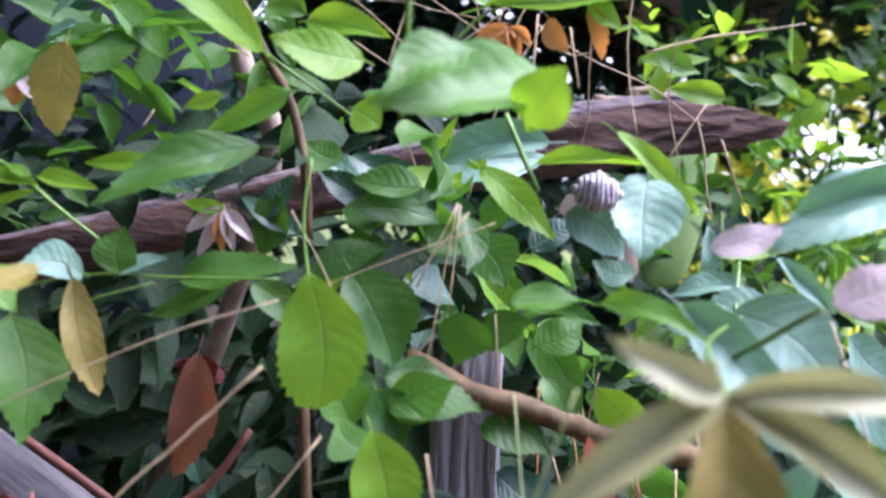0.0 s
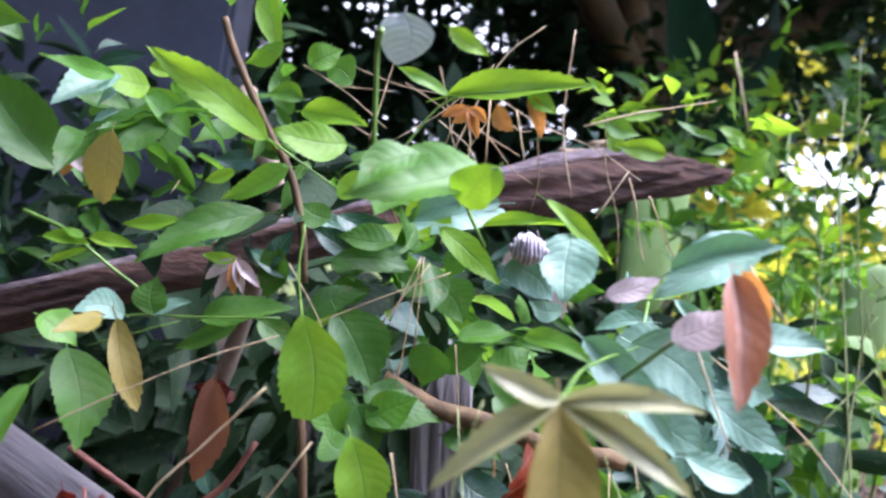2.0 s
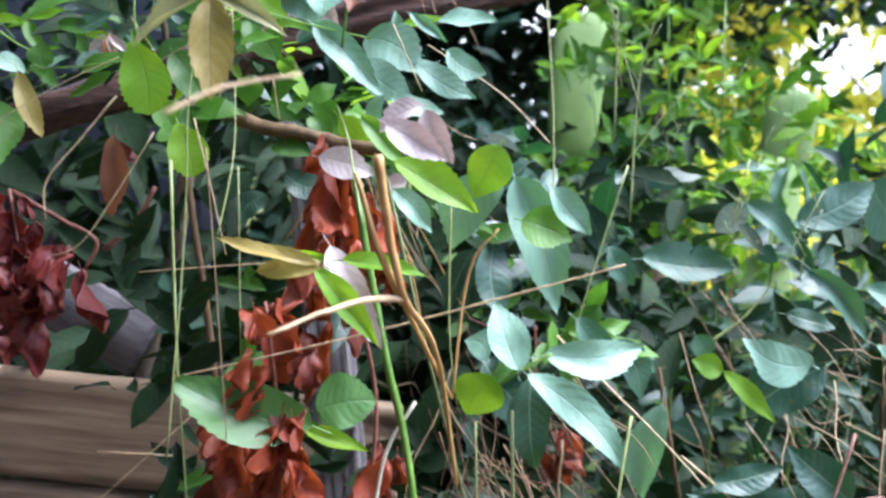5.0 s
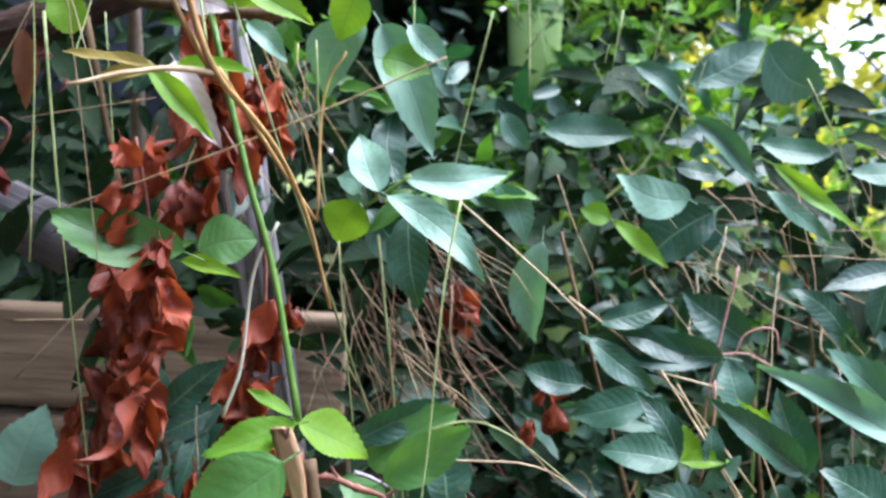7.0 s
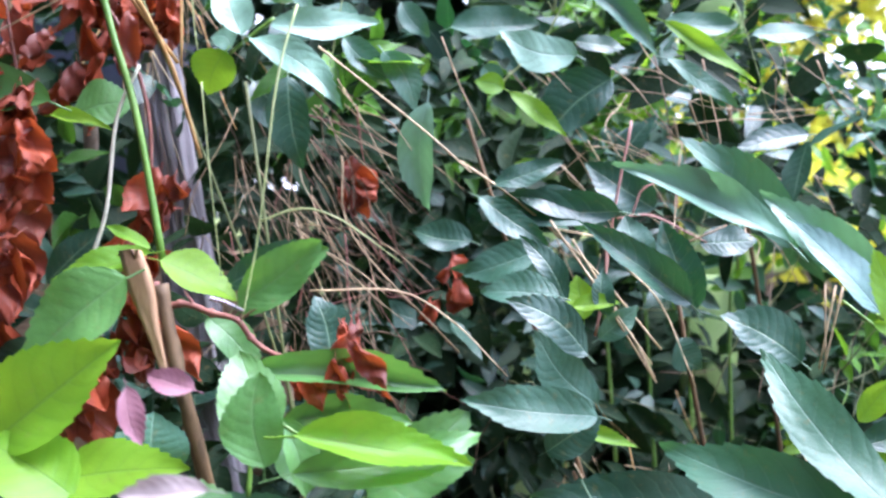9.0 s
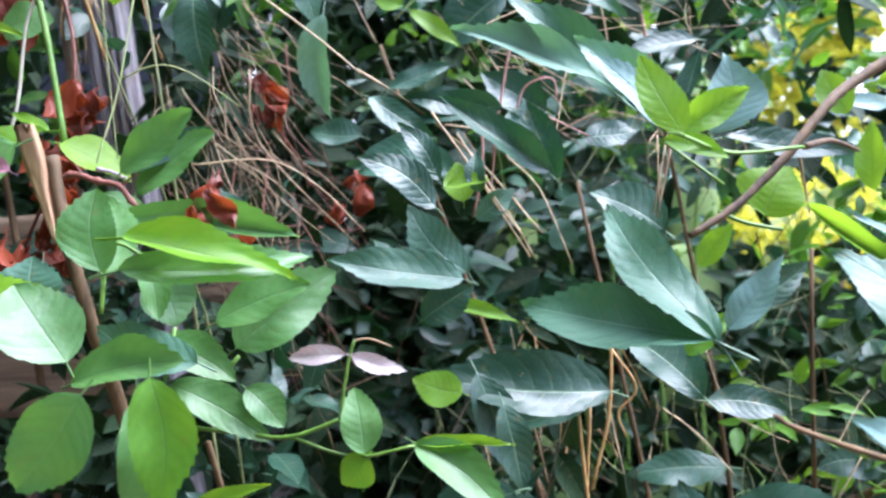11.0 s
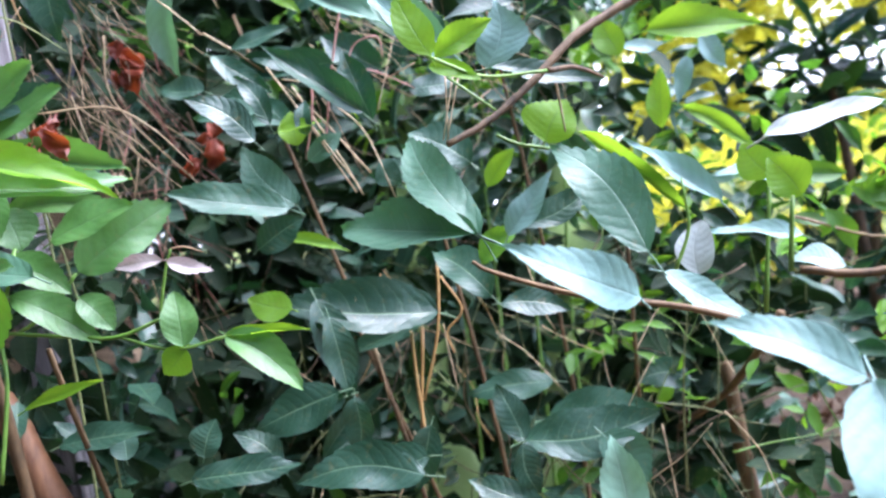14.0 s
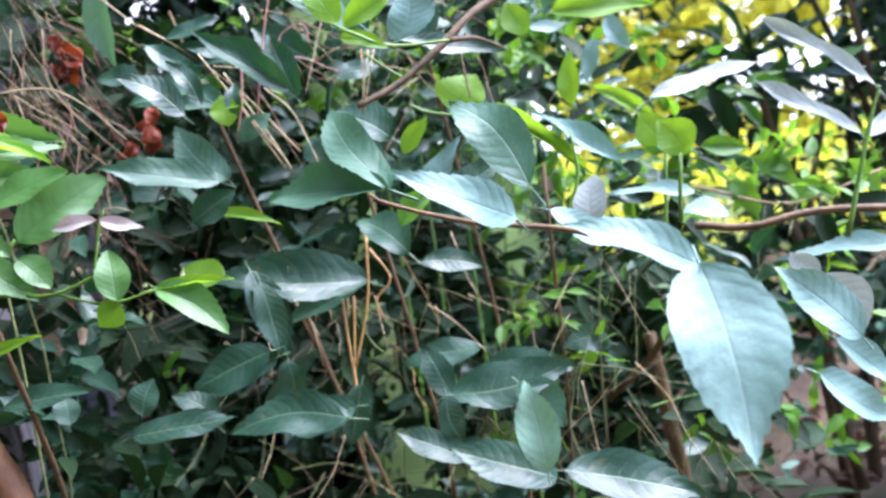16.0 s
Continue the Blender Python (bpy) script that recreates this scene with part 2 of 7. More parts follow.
MAT = {
    "G": leaf_material("leaf_green", (0.040, 0.135, 0.010), (0.110, 0.270, 0.018), (0.22, 0.40, 0.09), (0.26, 0.52, 0.02), rough=0.46, through=0.36, gloss=0.45),
    "Y": leaf_material("leaf_young", (0.09, 0.25, 0.008), (0.20, 0.37, 0.014), (0.30, 0.48, 0.08), (0.38, 0.64, 0.02), rough=0.46, through=0.46, gloss=0.4),
    "M": leaf_material("leaf_satin", (0.055, 0.165, 0.032), (0.115, 0.265, 0.060), (0.24, 0.42, 0.15), (0.20, 0.46, 0.05), rough=0.46, through=0.30, gloss=0.75),
    # darker copy of leaf_green: shade from the leaves above is in its colour
    "H": leaf_material("leaf_green_shaded", (0.022, 0.078, 0.008), (0.060, 0.155, 0.014), (0.14, 0.28, 0.06), (0.14, 0.36, 0.02), rough=0.46, through=0.28, gloss=0.4),
    # P, Q and S: bluish sky sheen is mixed into the base colours
    "P": leaf_material("leaf_painted_sheen", (0.034, 0.102, 0.064), (0.076, 0.175, 0.105), (0.22, 0.37, 0.24), (0.11, 0.31, 0.07), rough=0.48, through=0.19, gloss=0.62, vein_strength=0.65, quilt=1.2, pairs=9.5),
    "Q": leaf_material("leaf_pale_sheen", (0.14, 0.265, 0.235), (0.235, 0.375, 0.345), (0.33, 0.47, 0.41), (0.20, 0.40, 0.20), rough=0.52, through=0.22, gloss=0.55, spots=0.1, pairs=9.5),
    "S": leaf_material("leaf_glaucous_sheen", (0.145, 0.280, 0.190), (0.240, 0.400, 0.290), (0.36, 0.50, 0.38), (0.18, 0.42, 0.14), rough=0.50, through=0.24, gloss=0.6, spots=0.15),
    # bright yellow base colour carries the full sun on the bank
    "Z": leaf_material("leaf_painted_sun", (0.50, 0.48, 0.03), (0.70, 0.66, 0.08), (0.62, 0.60, 0.12), (0.80, 0.76, 0.06), rough=0.6, through=0.45),
    "D": leaf_material("leaf_dark", (0.013, 0.048, 0.029), (0.036, 0.098, 0.058), (0.22, 0.36, 0.20), (0.05, 0.20, 0.04), rough=0.41, through=0.16, gloss=0.62, vein_strength=0.75, quilt=1.3, pairs=9.5),
    "C": leaf_material("leaf_olive", (0.26, 0.27, 0.11), (0.42, 0.42, 0.23), (0.48, 0.49, 0.30), (0.42, 0.42, 0.14), rough=0.42, through=0.35, gloss=0.7),
    "O": leaf_material("leaf_bronze", (0.20, 0.18, 0.035), (0.36, 0.28, 0.075), (0.40, 0.36, 0.15), (0.44, 0.36, 0.06), rough=0.42, through=0.35),
    "J": leaf_material("leaf_russet", (0.21, 0.075, 0.045), (0.33, 0.15, 0.085), (0.38, 0.22, 0.15), (0.46, 0.18, 0.06), rough=0.45, through=0.3),
    "K": leaf_material("leaf_mauve", (0.42, 0.34, 0.33), (0.64, 0.56, 0.54), (0.62, 0.55, 0.51), (0.50, 0.34, 0.30), rough=0.5, through=0.3),
    "U": leaf_material("leaf_purple", (0.20, 0.08, 0.11), (0.34, 0.17, 0.20), (0.40, 0.24, 0.26), (0.36, 0.12, 0.16), rough=0.45, through=0.25),
    "T": leaf_material("leaf_orange", (0.48, 0.17, 0.05), (0.55, 0.30, 0.06), (0.60, 0.36, 0.16), (0.70, 0.30, 0.06), rough=0.45, through=0.4),
    # whitish down; on some bough blades it replaces the sky's shine
    "W": leaf_material("leaf_downy_sheen", (0.38, 0.44, 0.42), (0.54, 0.60, 0.57), (0.46, 0.53, 0.46), (0.40, 0.50, 0.34), rough=0.6, through=0.2),
    "R": leaf_material("leaf_withered", (0.06, 0.008, 0.006), (0.40, 0.075, 0.024), (0.42, 0.12, 0.05), (0.55, 0.11, 0.02), rough=0.55, through=0.2, vein_strength=0.3),
    "X": leaf_material("leaf_crimson_dead", (0.036, 0.005, 0.005), (0.165, 0.019, 0.014), (0.22, 0.045, 0.035), (0.40, 0.05, 0.02), rough=0.55, through=0.18, vein_strength=0.3),
    # near-black leaf: the shade inside the plants is put into its colour
    "B": leaf_material("leaf_painted_shade", (0.005, 0.016, 0.006), (0.016, 0.042, 0.013), (0.04, 0.08, 0.03), (0.04, 0.11, 0.02), rough=0.65, through=0.08, gloss=0.2),
    # dull near-black for the banana-like leaf, deep shade painted into it
    "E": leaf_material("leaf_painted_deep_shade", (0.010, 0.030, 0.012), (0.02, 0.05, 0.02), (0.03, 0.07, 0.03), (0.03, 0.08, 0.02), rough=0.85, through=0.05, gloss=0.1),
    "N": leaf_material("leaf_litter", (0.12, 0.055, 0.035), (0.28, 0.15, 0.095), (0.28, 0.18, 0.10), (0.2, 0.1, 0.04), rough=0.75, through=0.05),
    "twig": plain_material("dry_twig", (0.05, 0.032, 0.016), (0.19, 0.13, 0.07), 130, 0.75, bump=0.2),
    "olive": plain_material("olive_stem", (0.07, 0.09, 0.025), (0.20, 0.22, 0.08), 120, 0.55, bump=0.1),
    "bark": plain_material("brown_bark", (0.048, 0.029, 0.012), (0.19, 0.115, 0.048), 110, 0.75, (1, 1, 0.3), 0.6, 0.002),
    "redbark": plain_material("red_bark", (0.12, 0.035, 0.025), (0.30, 0.12, 0.08), 120, 0.6),
    "green": plain_material("green_stem", (0.08, 0.18, 0.02), (0.18, 0.32, 0.05), 120, 0.42, bump=0.1),
    "grass": plain_material("grass_stalk", (0.20, 0.27, 0.07), (0.38, 0.42, 0.18), 140, 0.5, bump=0.1),
    "straw": plain_material("dry_straw", (0.38, 0.26, 0.13), (0.62, 0.50, 0.30), 160, 0.6, bump=0.15),
    "gold": plain_material("golden_straw", (0.36, 0.19, 0.06), (0.58, 0.38, 0.14), 140, 0.5, bump=0.15),
    "tan": plain_material("tan_straw", (0.22, 0.145, 0.07), (0.44, 0.32, 0.18), 140, 0.65, bump=0.2),
    "pale": plain_material("pale_straw", (0.50, 0.48, 0.34), (0.72, 0.68, 0.52), 140, 0.5, bump=0.1),
    "pink": plain_material("pinkish_stem", (0.34, 0.15, 0.12), (0.50, 0.28, 0.22), 140, 0.5, bump=0.1),
    "stake": plain_material("stake_wood", (0.09, 0.036, 0.016), (0.26, 0.125, 0.055), 100, 0.6, (1, 1, 0.15), 0.4),
    "cutwood": plain_material("bare_wood", (0.20, 0.10, 0.045), (0.44, 0.28, 0.15), 110, 0.6, (1, 1, 0.12), 0.4),
    "log": plain_material("rotting_log", (0.010, 0.006, 0.005), (0.15, 0.075, 0.052), 150, 0.85, (0.07, 1, 1), 1.0, 0.008, 7.0),
    "logtop": plain_material("weathered_log_top", (0.014, 0.009, 0.010), (0.30, 0.235, 0.24), 170, 0.85, (0.06, 1, 1), 1.0, 0.006, 7.0),
    "grey": plain_material("grey_weathered_wood", (0.13, 0.115, 0.122), (0.44, 0.41, 0.425), 110, 0.85, (1, 1, 0.06), 0.9, 0.003, 6.0),
    "plank": plain_material("grey_plank", (0.022, 0.019, 0.021), (0.25, 0.23, 0.24), 150, 0.85, (0.08, 1, 1), 0.8, 0.002, 6.0, (0.10, 0.09, 0.09)),
    "board": plain_material("brown_board", (0.13, 0.085, 0.05), (0.42, 0.31, 0.20), 90, 0.75, (0.05, 1, 1), 0.6, 0.002, 5.0),
    "palebark": plain_material("pale_peeling_bark", (0.22, 0.155, 0.10), (0.50, 0.41, 0.31), 70, 0.8, (1, 1, 0.3), 0.9, 0.003, 6.0, (0.22, 0.13, 0.10)),
    "wall": plain_material("grey_render", (0.088, 0.090, 0.110), (0.140, 0.143, 0.170), 8, 0.9, (1, 1, 1), 0.4, 0.003),
    "soil": plain_material("leafy_soil", (0.045, 0.030, 0.018), (0.15, 0.10, 0.06), 22, 0.95, (1, 1, 1), 0.8, 0.02, 8.0, (0.08, 0.09, 0.03)),
    "meadow": plain_material("meadow_grass", (0.09, 0.13, 0.03), (0.26, 0.30, 0.09), 9, 0.9, (1, 1, 1), 0.6, 0.03, 8.0),
    "pad": plain_material("cactus_skin", (0.22, 0.34, 0.09), (0.35, 0.48, 0.16), 24, 0.55, (1, 1, 1), 0.15, 0.003),
}



def ribbed_material():
    """Lilac skin with dark grooves between its ribs."""
    m, nt, b, out = nodes_of("lilac_ribbed")
    co = nt.nodes.new("ShaderNodeTexCoord")
    wave = add(nt, "ShaderNodeTexWave", Scale=150.0, Distortion=5.0, Detail=2.0)
    nt.links.new(co.outputs["Object"], wave.inputs["Vector"])
    nt.links.new(mixed(nt, wave.outputs["Fac"], (0.24, 0.20, 0.22), (0.60, 0.55, 0.60)), b.inputs["Base Color"])
    b.inputs["Roughness"].default_value = 0.6
    relief = add(nt, "ShaderNodeBump", Strength=0.8, Distance=0.001)
    nt.links.new(wave.outputs["Fac"], relief.inputs["Height"])
    nt.links.new(relief.outputs[0], b.inputs["Normal"])
    return m


MAT["lilac"] = ribbed_material()
MAT["V"] = MAT["Y"]

# ---- shapes ----
def mesh_from(name, bm, material, smooth=True):
    me = bpy.data.meshes.new(name)
    bm.to_mesh(me)
    bm.free()
    if material:
        me.materials.append(material)
    if smooth:
        me.polygons.foreach_set("use_smooth", [True] * len(me.polygons))
    return me


def part(name, bm, material, parent, label=""):
    """One mesh object under a thing or a part."""
    ob = new(name, mesh_from(name, bm, MAT[material] if isinstance(material, str) else material))
    ob.parent = parent
    return tagged(ob, label=label)


def thing(name, label, category, group="", at=(0, 0, 0)):
    ob = new(name)
    ob.location = at
    ob.empty_display_size = 0.02
    bpy.context.view_layer.update()
    return tagged(ob, label, category, group)


SHAPES = {  # exponents towards base and tip, teeth, rows, fold, droop, side wave
    "G": (0.72, 1.05, 0.022, 26, 0.16, 0.14, 0.020),
    "Y": (0.74, 1.05, 0.018, 26, 0.14, 0.16, 0.018),
    "V": (0.85, 0.62, 0.034, 26, 0.10, 0.10, 0.020),
    "M": (0.64, 0.82, 0.014, 26, 0.16, 0.14, 0.022),
    "H": (0.70, 0.98, 0.022, 26, 0.16, 0.14, 0.020),
    "P": (0.64, 0.80, 0.008, 26, 0.12, 0.14, 0.022),
    "Q": (0.68, 1.12, 0.003, 26, 0.12, 0.14, 0.022),
    "C": (0.75, 0.95, 0.02, 20, 0.20, 0.12, 0.02),
    "S": (0.64, 0.84, 0.009, 26, 0.13, 0.16, 0.024),
    "Z": (0.60, 0.80, 0.0, 5, 0.2, 0.15, 0.0),
    "D": (0.62, 0.80, 0.008, 26, 0.13, 0.16, 0.024),
    "O": (0.80, 0.85, 0.03, 20, 0.12, 0.10, 0.02),
    "J": (0.75, 0.95, 0.02, 18, 0.18, 0.12, 0.02),
    "K": (0.75, 1.00, 0.02, 14, 0.20, 0.14, 0.02),
    "U": (0.75, 1.00, 0.02, 14, 0.20, 0.14, 0.02),
    "T": (0.75, 1.00, 0.02, 14, 0.22, 0.20, 0.02),
    "W": (0.60, 0.75, 0.0, 14, 0.10, 0.10, 0.02),
    "R": (0.60, 0.95, 0.04, 18, 0.60, 0.40, 0.16),
    "X": (0.55, 0.80, 0.05, 18, 0.60, 0.40, 0.16),
    "B": (0.70, 0.90, 0.0, 5, 0.2, 0.15, 0.0),
    "E": (0.70, 0.80, 0.0, 14, 0.2, 0.15, 0.02),
    "N": (0.70, 0.90, 0.0, 5, 0.5, 0.3, 0.05),
}


def leaf_rows(kind, rng, rows=None, petiole=True):
    """Points, faces and uv of one blade along +y, one long and one wide, top towards +z."""
    a, b, teeth, n, fold, droop, wave = SHAPES[kind]
    n = rows or n
    fold, droop = fold * rng.uniform(0.4, 1.6), droop * rng.uniform(-0.3, 1.9)
    bend, phase, side = rng.uniform(-0.26, 0.26) * (0.5 if kind in "VYK" else 1.0), rng.uniform(0, 6), rng.uniform(0.85, 1.15)
    turn = rng.uniform(-0.25, 0.25)
    rolled, curl = rng.uniform(1.2, 2.6), rng.uniform(0.6, 2.6) * rng.choice((-1, 1))
    peak = (a / (a + b)) ** a * (b / (a + b)) ** b
    cols = (-1.0, -0.55, 0.0, 0.55, 1.0) if n > 8 else (-1.0, 0.0, 1.0)
    if kind in "RX":
        cols = (-1.0, -0.8, -0.55, -0.28, 0.0, 0.28, 0.55, 0.8, 1.0)
    pts, uvs, faces = [], [], []
    for i in range(n + 1):
        v = i / n
        w = 0.5 * max(v, 1e-4) ** a * max(1 - v, 1e-4) ** b / peak
        if kind in "PQSDGH":
            w *= 1 - 0.45 * max(0.0, (v - 0.70) / 0.30)
        w = max(w, 0.006)
        for u in cols:
            k = side if u > 0 else 2 - side
            edge = abs(u) > 0.9
            wide, ahead = w, 0.0
            if teeth and edge and 2 < i < n - 1 and n > 8:
                # forward-pointing teeth, uneven along the margin
                size = teeth * (0.6 + 0.6 * abs(math.sin(i * 1.7 + phase + u))) * min(1.0, w * 5)
                wide, ahead = (w - size, -0.25 / n) if i % 2 else (w, 0.55 / n)
            x = u * wide * k + bend * math.sin(math.pi * v)
            z = fold * abs(u) * w - droop * v * v + wave * abs(u) * math.sin(v * 11 + phase + (2 if u > 0 else 0)) + turn * u * w * (v - 0.4)
            y = v + ahead
            if kind in "RX":
                roll = rolled * (0.6 + 0.4 * math.sin(v * 5 + phase))
                x = math.sin(u * roll) / max(roll, 0.5) * wide * 1.5 + bend * 0.5 * math.sin(3 * v + phase) + 0.03 * math.sin(13 * v + 3 * u)
                z = (1 - math.cos(u * roll)) * w * 0.40 + 0.05 * math.sin(v * 9 + phase + 2 * u) + 0.025 * math.sin(19 * v + 5 * u + phase)
                bent = curl * max(0.0, v - 0.45)
                y, z = min(v, 0.45) + math.sin(bent) / max(abs(curl), 0.1), z + (1 - math.cos(bent)) / curl
            pts.append((x, y, z))
            uvs.append((0.5 + 0.5 * u, v))
    c = len(cols)
    for i in range(n):
        for j in range(c - 1):
            q = i * c + j
            faces.append((q, q + 1, q + 1 + c, q + c))
    if petiole:
        base = len(pts)
        for v, z in ((-0.14, -0.05), (0.02, 0.0)):
            for x, dz in ((-0.012, 0.0), (0.012, 0.0), (0.0, -0.02)):
                pts.append((x * 1.2, v, z + dz))
                uvs.append((0.5, 0.3))
        faces += [(base, base + 1, base + 4, base + 3), (base + 1, base + 2, base + 5, base + 4), (base + 2, base, base + 3, base + 5)]
    return pts, faces, uvs


def build(name, pts, faces, uvs, material):
    me = bpy.data.meshes.new(name)
    me.from_pydata([tuple(p) for p in pts], [], faces)
    layer = me.uv_layers.new(name="uv")
    order = np.zeros(len(me.loops), dtype=np.int32)
    me.loops.foreach_get("vertex_index", order)
    layer.data.foreach_set("uv", np.asarray(uvs, dtype=np.float32)[order].ravel())
    me.materials.append(MAT[material])
    me.polygons.foreach_set("use_smooth", [True] * len(me.polygons))
    return me


LEAF_MESHES = {}
leaf_rng = random.Random(11)


def leaf_mesh(kind):
    """One of ten blades of a kind, built when first asked for."""
    pick = (kind, leaf_rng.randrange(10))
    if pick not in LEAF_MESHES:
        LEAF_MESHES[pick] = build("leaf", *leaf_rows(kind, random.Random(hash_of(kind) + pick[1])), kind)
    return LEAF_MESHES[pick]


def hash_of(text):
    return sum(ord(c) * 31 for c in text)


def frame_of(base, tip, normal, width):
    y = Vector(tip) - Vector(base)
    length = y.length
    y.normalize()
    z = Vector(normal) - y * y.dot(Vector(normal))
    z.normalize()
    x = y.cross(z)
    m = Matrix.Identity(4)
    for i in range(3):
        m[i][0], m[i][1], m[i][2], m[i][3] = x[i] * width, y[i] * length, z[i] * length, base[i]
    return m


def leaf(owner, kind, base, tip, width, normal, name="leaf"):
    """One blade under a plant or under one of its leaf stalks."""
    ob = new(name, leaf_mesh(kind))
    ob.parent = owner
    plant = owner.parent or owner
    ob.matrix_basis = plant.matrix_basis.inverted() @ frame_of(base, tip, normal, width)
    return ob


def smooth_path(points, steps=5):
    p = [Vector(q) for q in points]
    if len(p) == 2:
        return [p[0].lerp(p[1], i / 4) for i in range(5)]
    p = [p[0] * 2 - p[1], *p, p[-1] * 2 - p[-2]]
    out = []
    for i in range(1, len(p) - 2):
        a, b, c, d = p[i - 1 : i + 3]
        for k in range(steps):
            t = k / steps
            out.append(0.5 * (2 * b + (c - a) * t + (2 * a - 5 * b + 4 * c - d) * t * t + (3 * b - a - 3 * c + d) * t**3))
    return out + [p[-2]]


def tube(bm, points, r1, r2, sides=6, rough=0.0, rng=None):
    """A tapering tube with closed ends."""
    rings, n = [], len(points)
    up = Vector((0.3, 0.9, 0.2))
    for i, p in enumerate(points):
        d = (points[min(i + 1, n - 1)] - points[max(i - 1, 0)]).normalized()
        x = d.cross(up).normalized()
        y = x.cross(d)
        r = r1 + (r2 - r1) * i / (n - 1)
        ring = []
        for k in range(sides):
            a = 2 * math.pi * k / sides
            q = r * (1 + (rng.uniform(-rough, rough) if rng else 0))
            ring.append(bm.verts.new(p + x * math.cos(a) * q + y * math.sin(a) * q))
        rings.append(ring)
    for a, b in zip(rings, rings[1:]):
        for k in range(sides):
            bm.faces.new((a[k], a[(k + 1) % sides], b[(k + 1) % sides], b[k]))
    bm.faces.new(rings[0][::-1])
    bm.faces.new(rings[-1])


stalk_rng = random.Random(5)


def stalk(owner, name, material, points, r1, r2):
    bm = bmesh.new()
    path = smooth_path(points)
    off = -Vector(owner.location)
    wob = 0.10 * r1
    if material == "grass" or name == "straw" and material not in ("gold", "pale"):
        r1, r2 = 0.68 * r1, 0.65 * r2
    path = [p + off + Vector((stalk_rng.uniform(-wob, wob), 0, stalk_rng.uniform(-wob, wob))) for p in path]
    big = r1 > 0.004
    tube(bm, path, r1, max(r2, 0.0003), 10 if big else 5, 0.14 if big else 0.06, stalk_rng)
    return part(name, bm, material, owner)


def knobbly_twig(owner, material, points, r1, r2):
    """A bent twig that swells at its nodes."""
    rng = random.Random(41)
    bm = bmesh.new()
    path = smooth_path(points, 6)
    off = -Vector(owner.location)
    rings, n = [], len(path)
    for i, p in enumerate(path):
        d = (path[min(i + 1, n - 1)] - path[max(i - 1, 0)]).normalized()
        x = d.cross(Vector((0.1, 0.95, 0.1))).normalized()
        y = x.cross(d)
        r = (r1 + (r2 - r1) * i / (n - 1)) * (1.42 if i % 12 == 0 else 1.0) * rng.uniform(0.9, 1.12)
        rings.append([bm.verts.new(p + off + (x * math.cos(a) + y * math.sin(a)) * r * rng.uniform(0.9, 1.1)) for a in [math.pi * k / 4 for k in range(8)]])
    for a, b in zip(rings, rings[1:]):
        for k in range(8):
            bm.faces.new((a[k], a[(k + 1) % 8], b[(k + 1) % 8], b[k]))
    bm.faces.new(rings[0][::-1])
    bm.faces.new(rings[-1])
    return part("twig", bm, material, owner)


dead_rng = random.Random(23)


def dead_leaves(owner, path, count, size, kind="R"):
    """Withered, curled leaves hanging round a twig."""
    line = smooth_path(path, 8)
    for _ in range(int(count * 1.7)):
        p = dead_rng.choice(line) + Vector([dead_rng.gauss(0, 0.008) for _ in range(3)])
        d = Vector((dead_rng.gauss(0, 0.45), dead_rng.gauss(0, 0.35), -1.0)).normalized()
        length = size * dead_rng.uniform(0.6, 1.35)
        n = Vector((dead_rng.gauss(0, 0.7), -1.0, dead_rng.gauss(0.2, 0.6)))
        leaf(owner, kind, p, p + d * length, length * dead_rng.uniform(0.24, 0.42), n)


def sprays(owner, kinds, count, where, size, seed, pieces, name="foliage", rows=6, aim=(0, -0.7, 0.6), droop=0.25, label=""):
    """Leafy sprays that fill a shrub: the first ones leaf by leaf, the rest joined by kind."""
    rng = random.Random(seed)
    heap = {}
    made = 0
    while made < count:
        root = Vector(where(rng))
        way = Vector((rng.gauss(0, 1), rng.gauss(-0.5, 0.7), rng.gauss(0.15, 0.6))).normalized()
        kind = rng.choice(kinds)
        for i in range(rng.randint(3, 6)):
            base = root + way * (0.022 * i) * (size / 0.06)
            d = (way * 0.5 + Vector((rng.gauss(0, 0.7), rng.gauss(-0.25, 0.6), rng.gauss(-droop, 0.5)))).normalized()
            n = Vector((rng.gauss(aim[0], 0.55), rng.gauss(aim[1], 0.45), rng.gauss(aim[2], 0.45)))
            length = size * rng.uniform(0.6, 1.3)
            width = length * rng.uniform(0.30, 0.46)
            if made < pieces:
                leaf(owner, kind, base, base + d * length, width, n)
            else:
                pts, faces, uvs = heap.setdefault(kind, ([], [], []))
                m = Matrix.Translation(-Vector(owner.location)) @ frame_of(base, base + d * length, n, width)
                p, f, u = leaf_rows(kind, rng, rows, rows > 5)
                k = len(pts)
                pts.extend(m @ Vector(q) for q in p)
                faces.extend(tuple(k + j for j in face) for face in f)
                uvs.extend(u)
            made += 1
    for kind, (pts, faces, uvs) in heap.items():
        ob = new(name, build(name, pts, faces, uvs, kind))
        ob.parent = owner
        tagged(ob, label, kind="stuff")


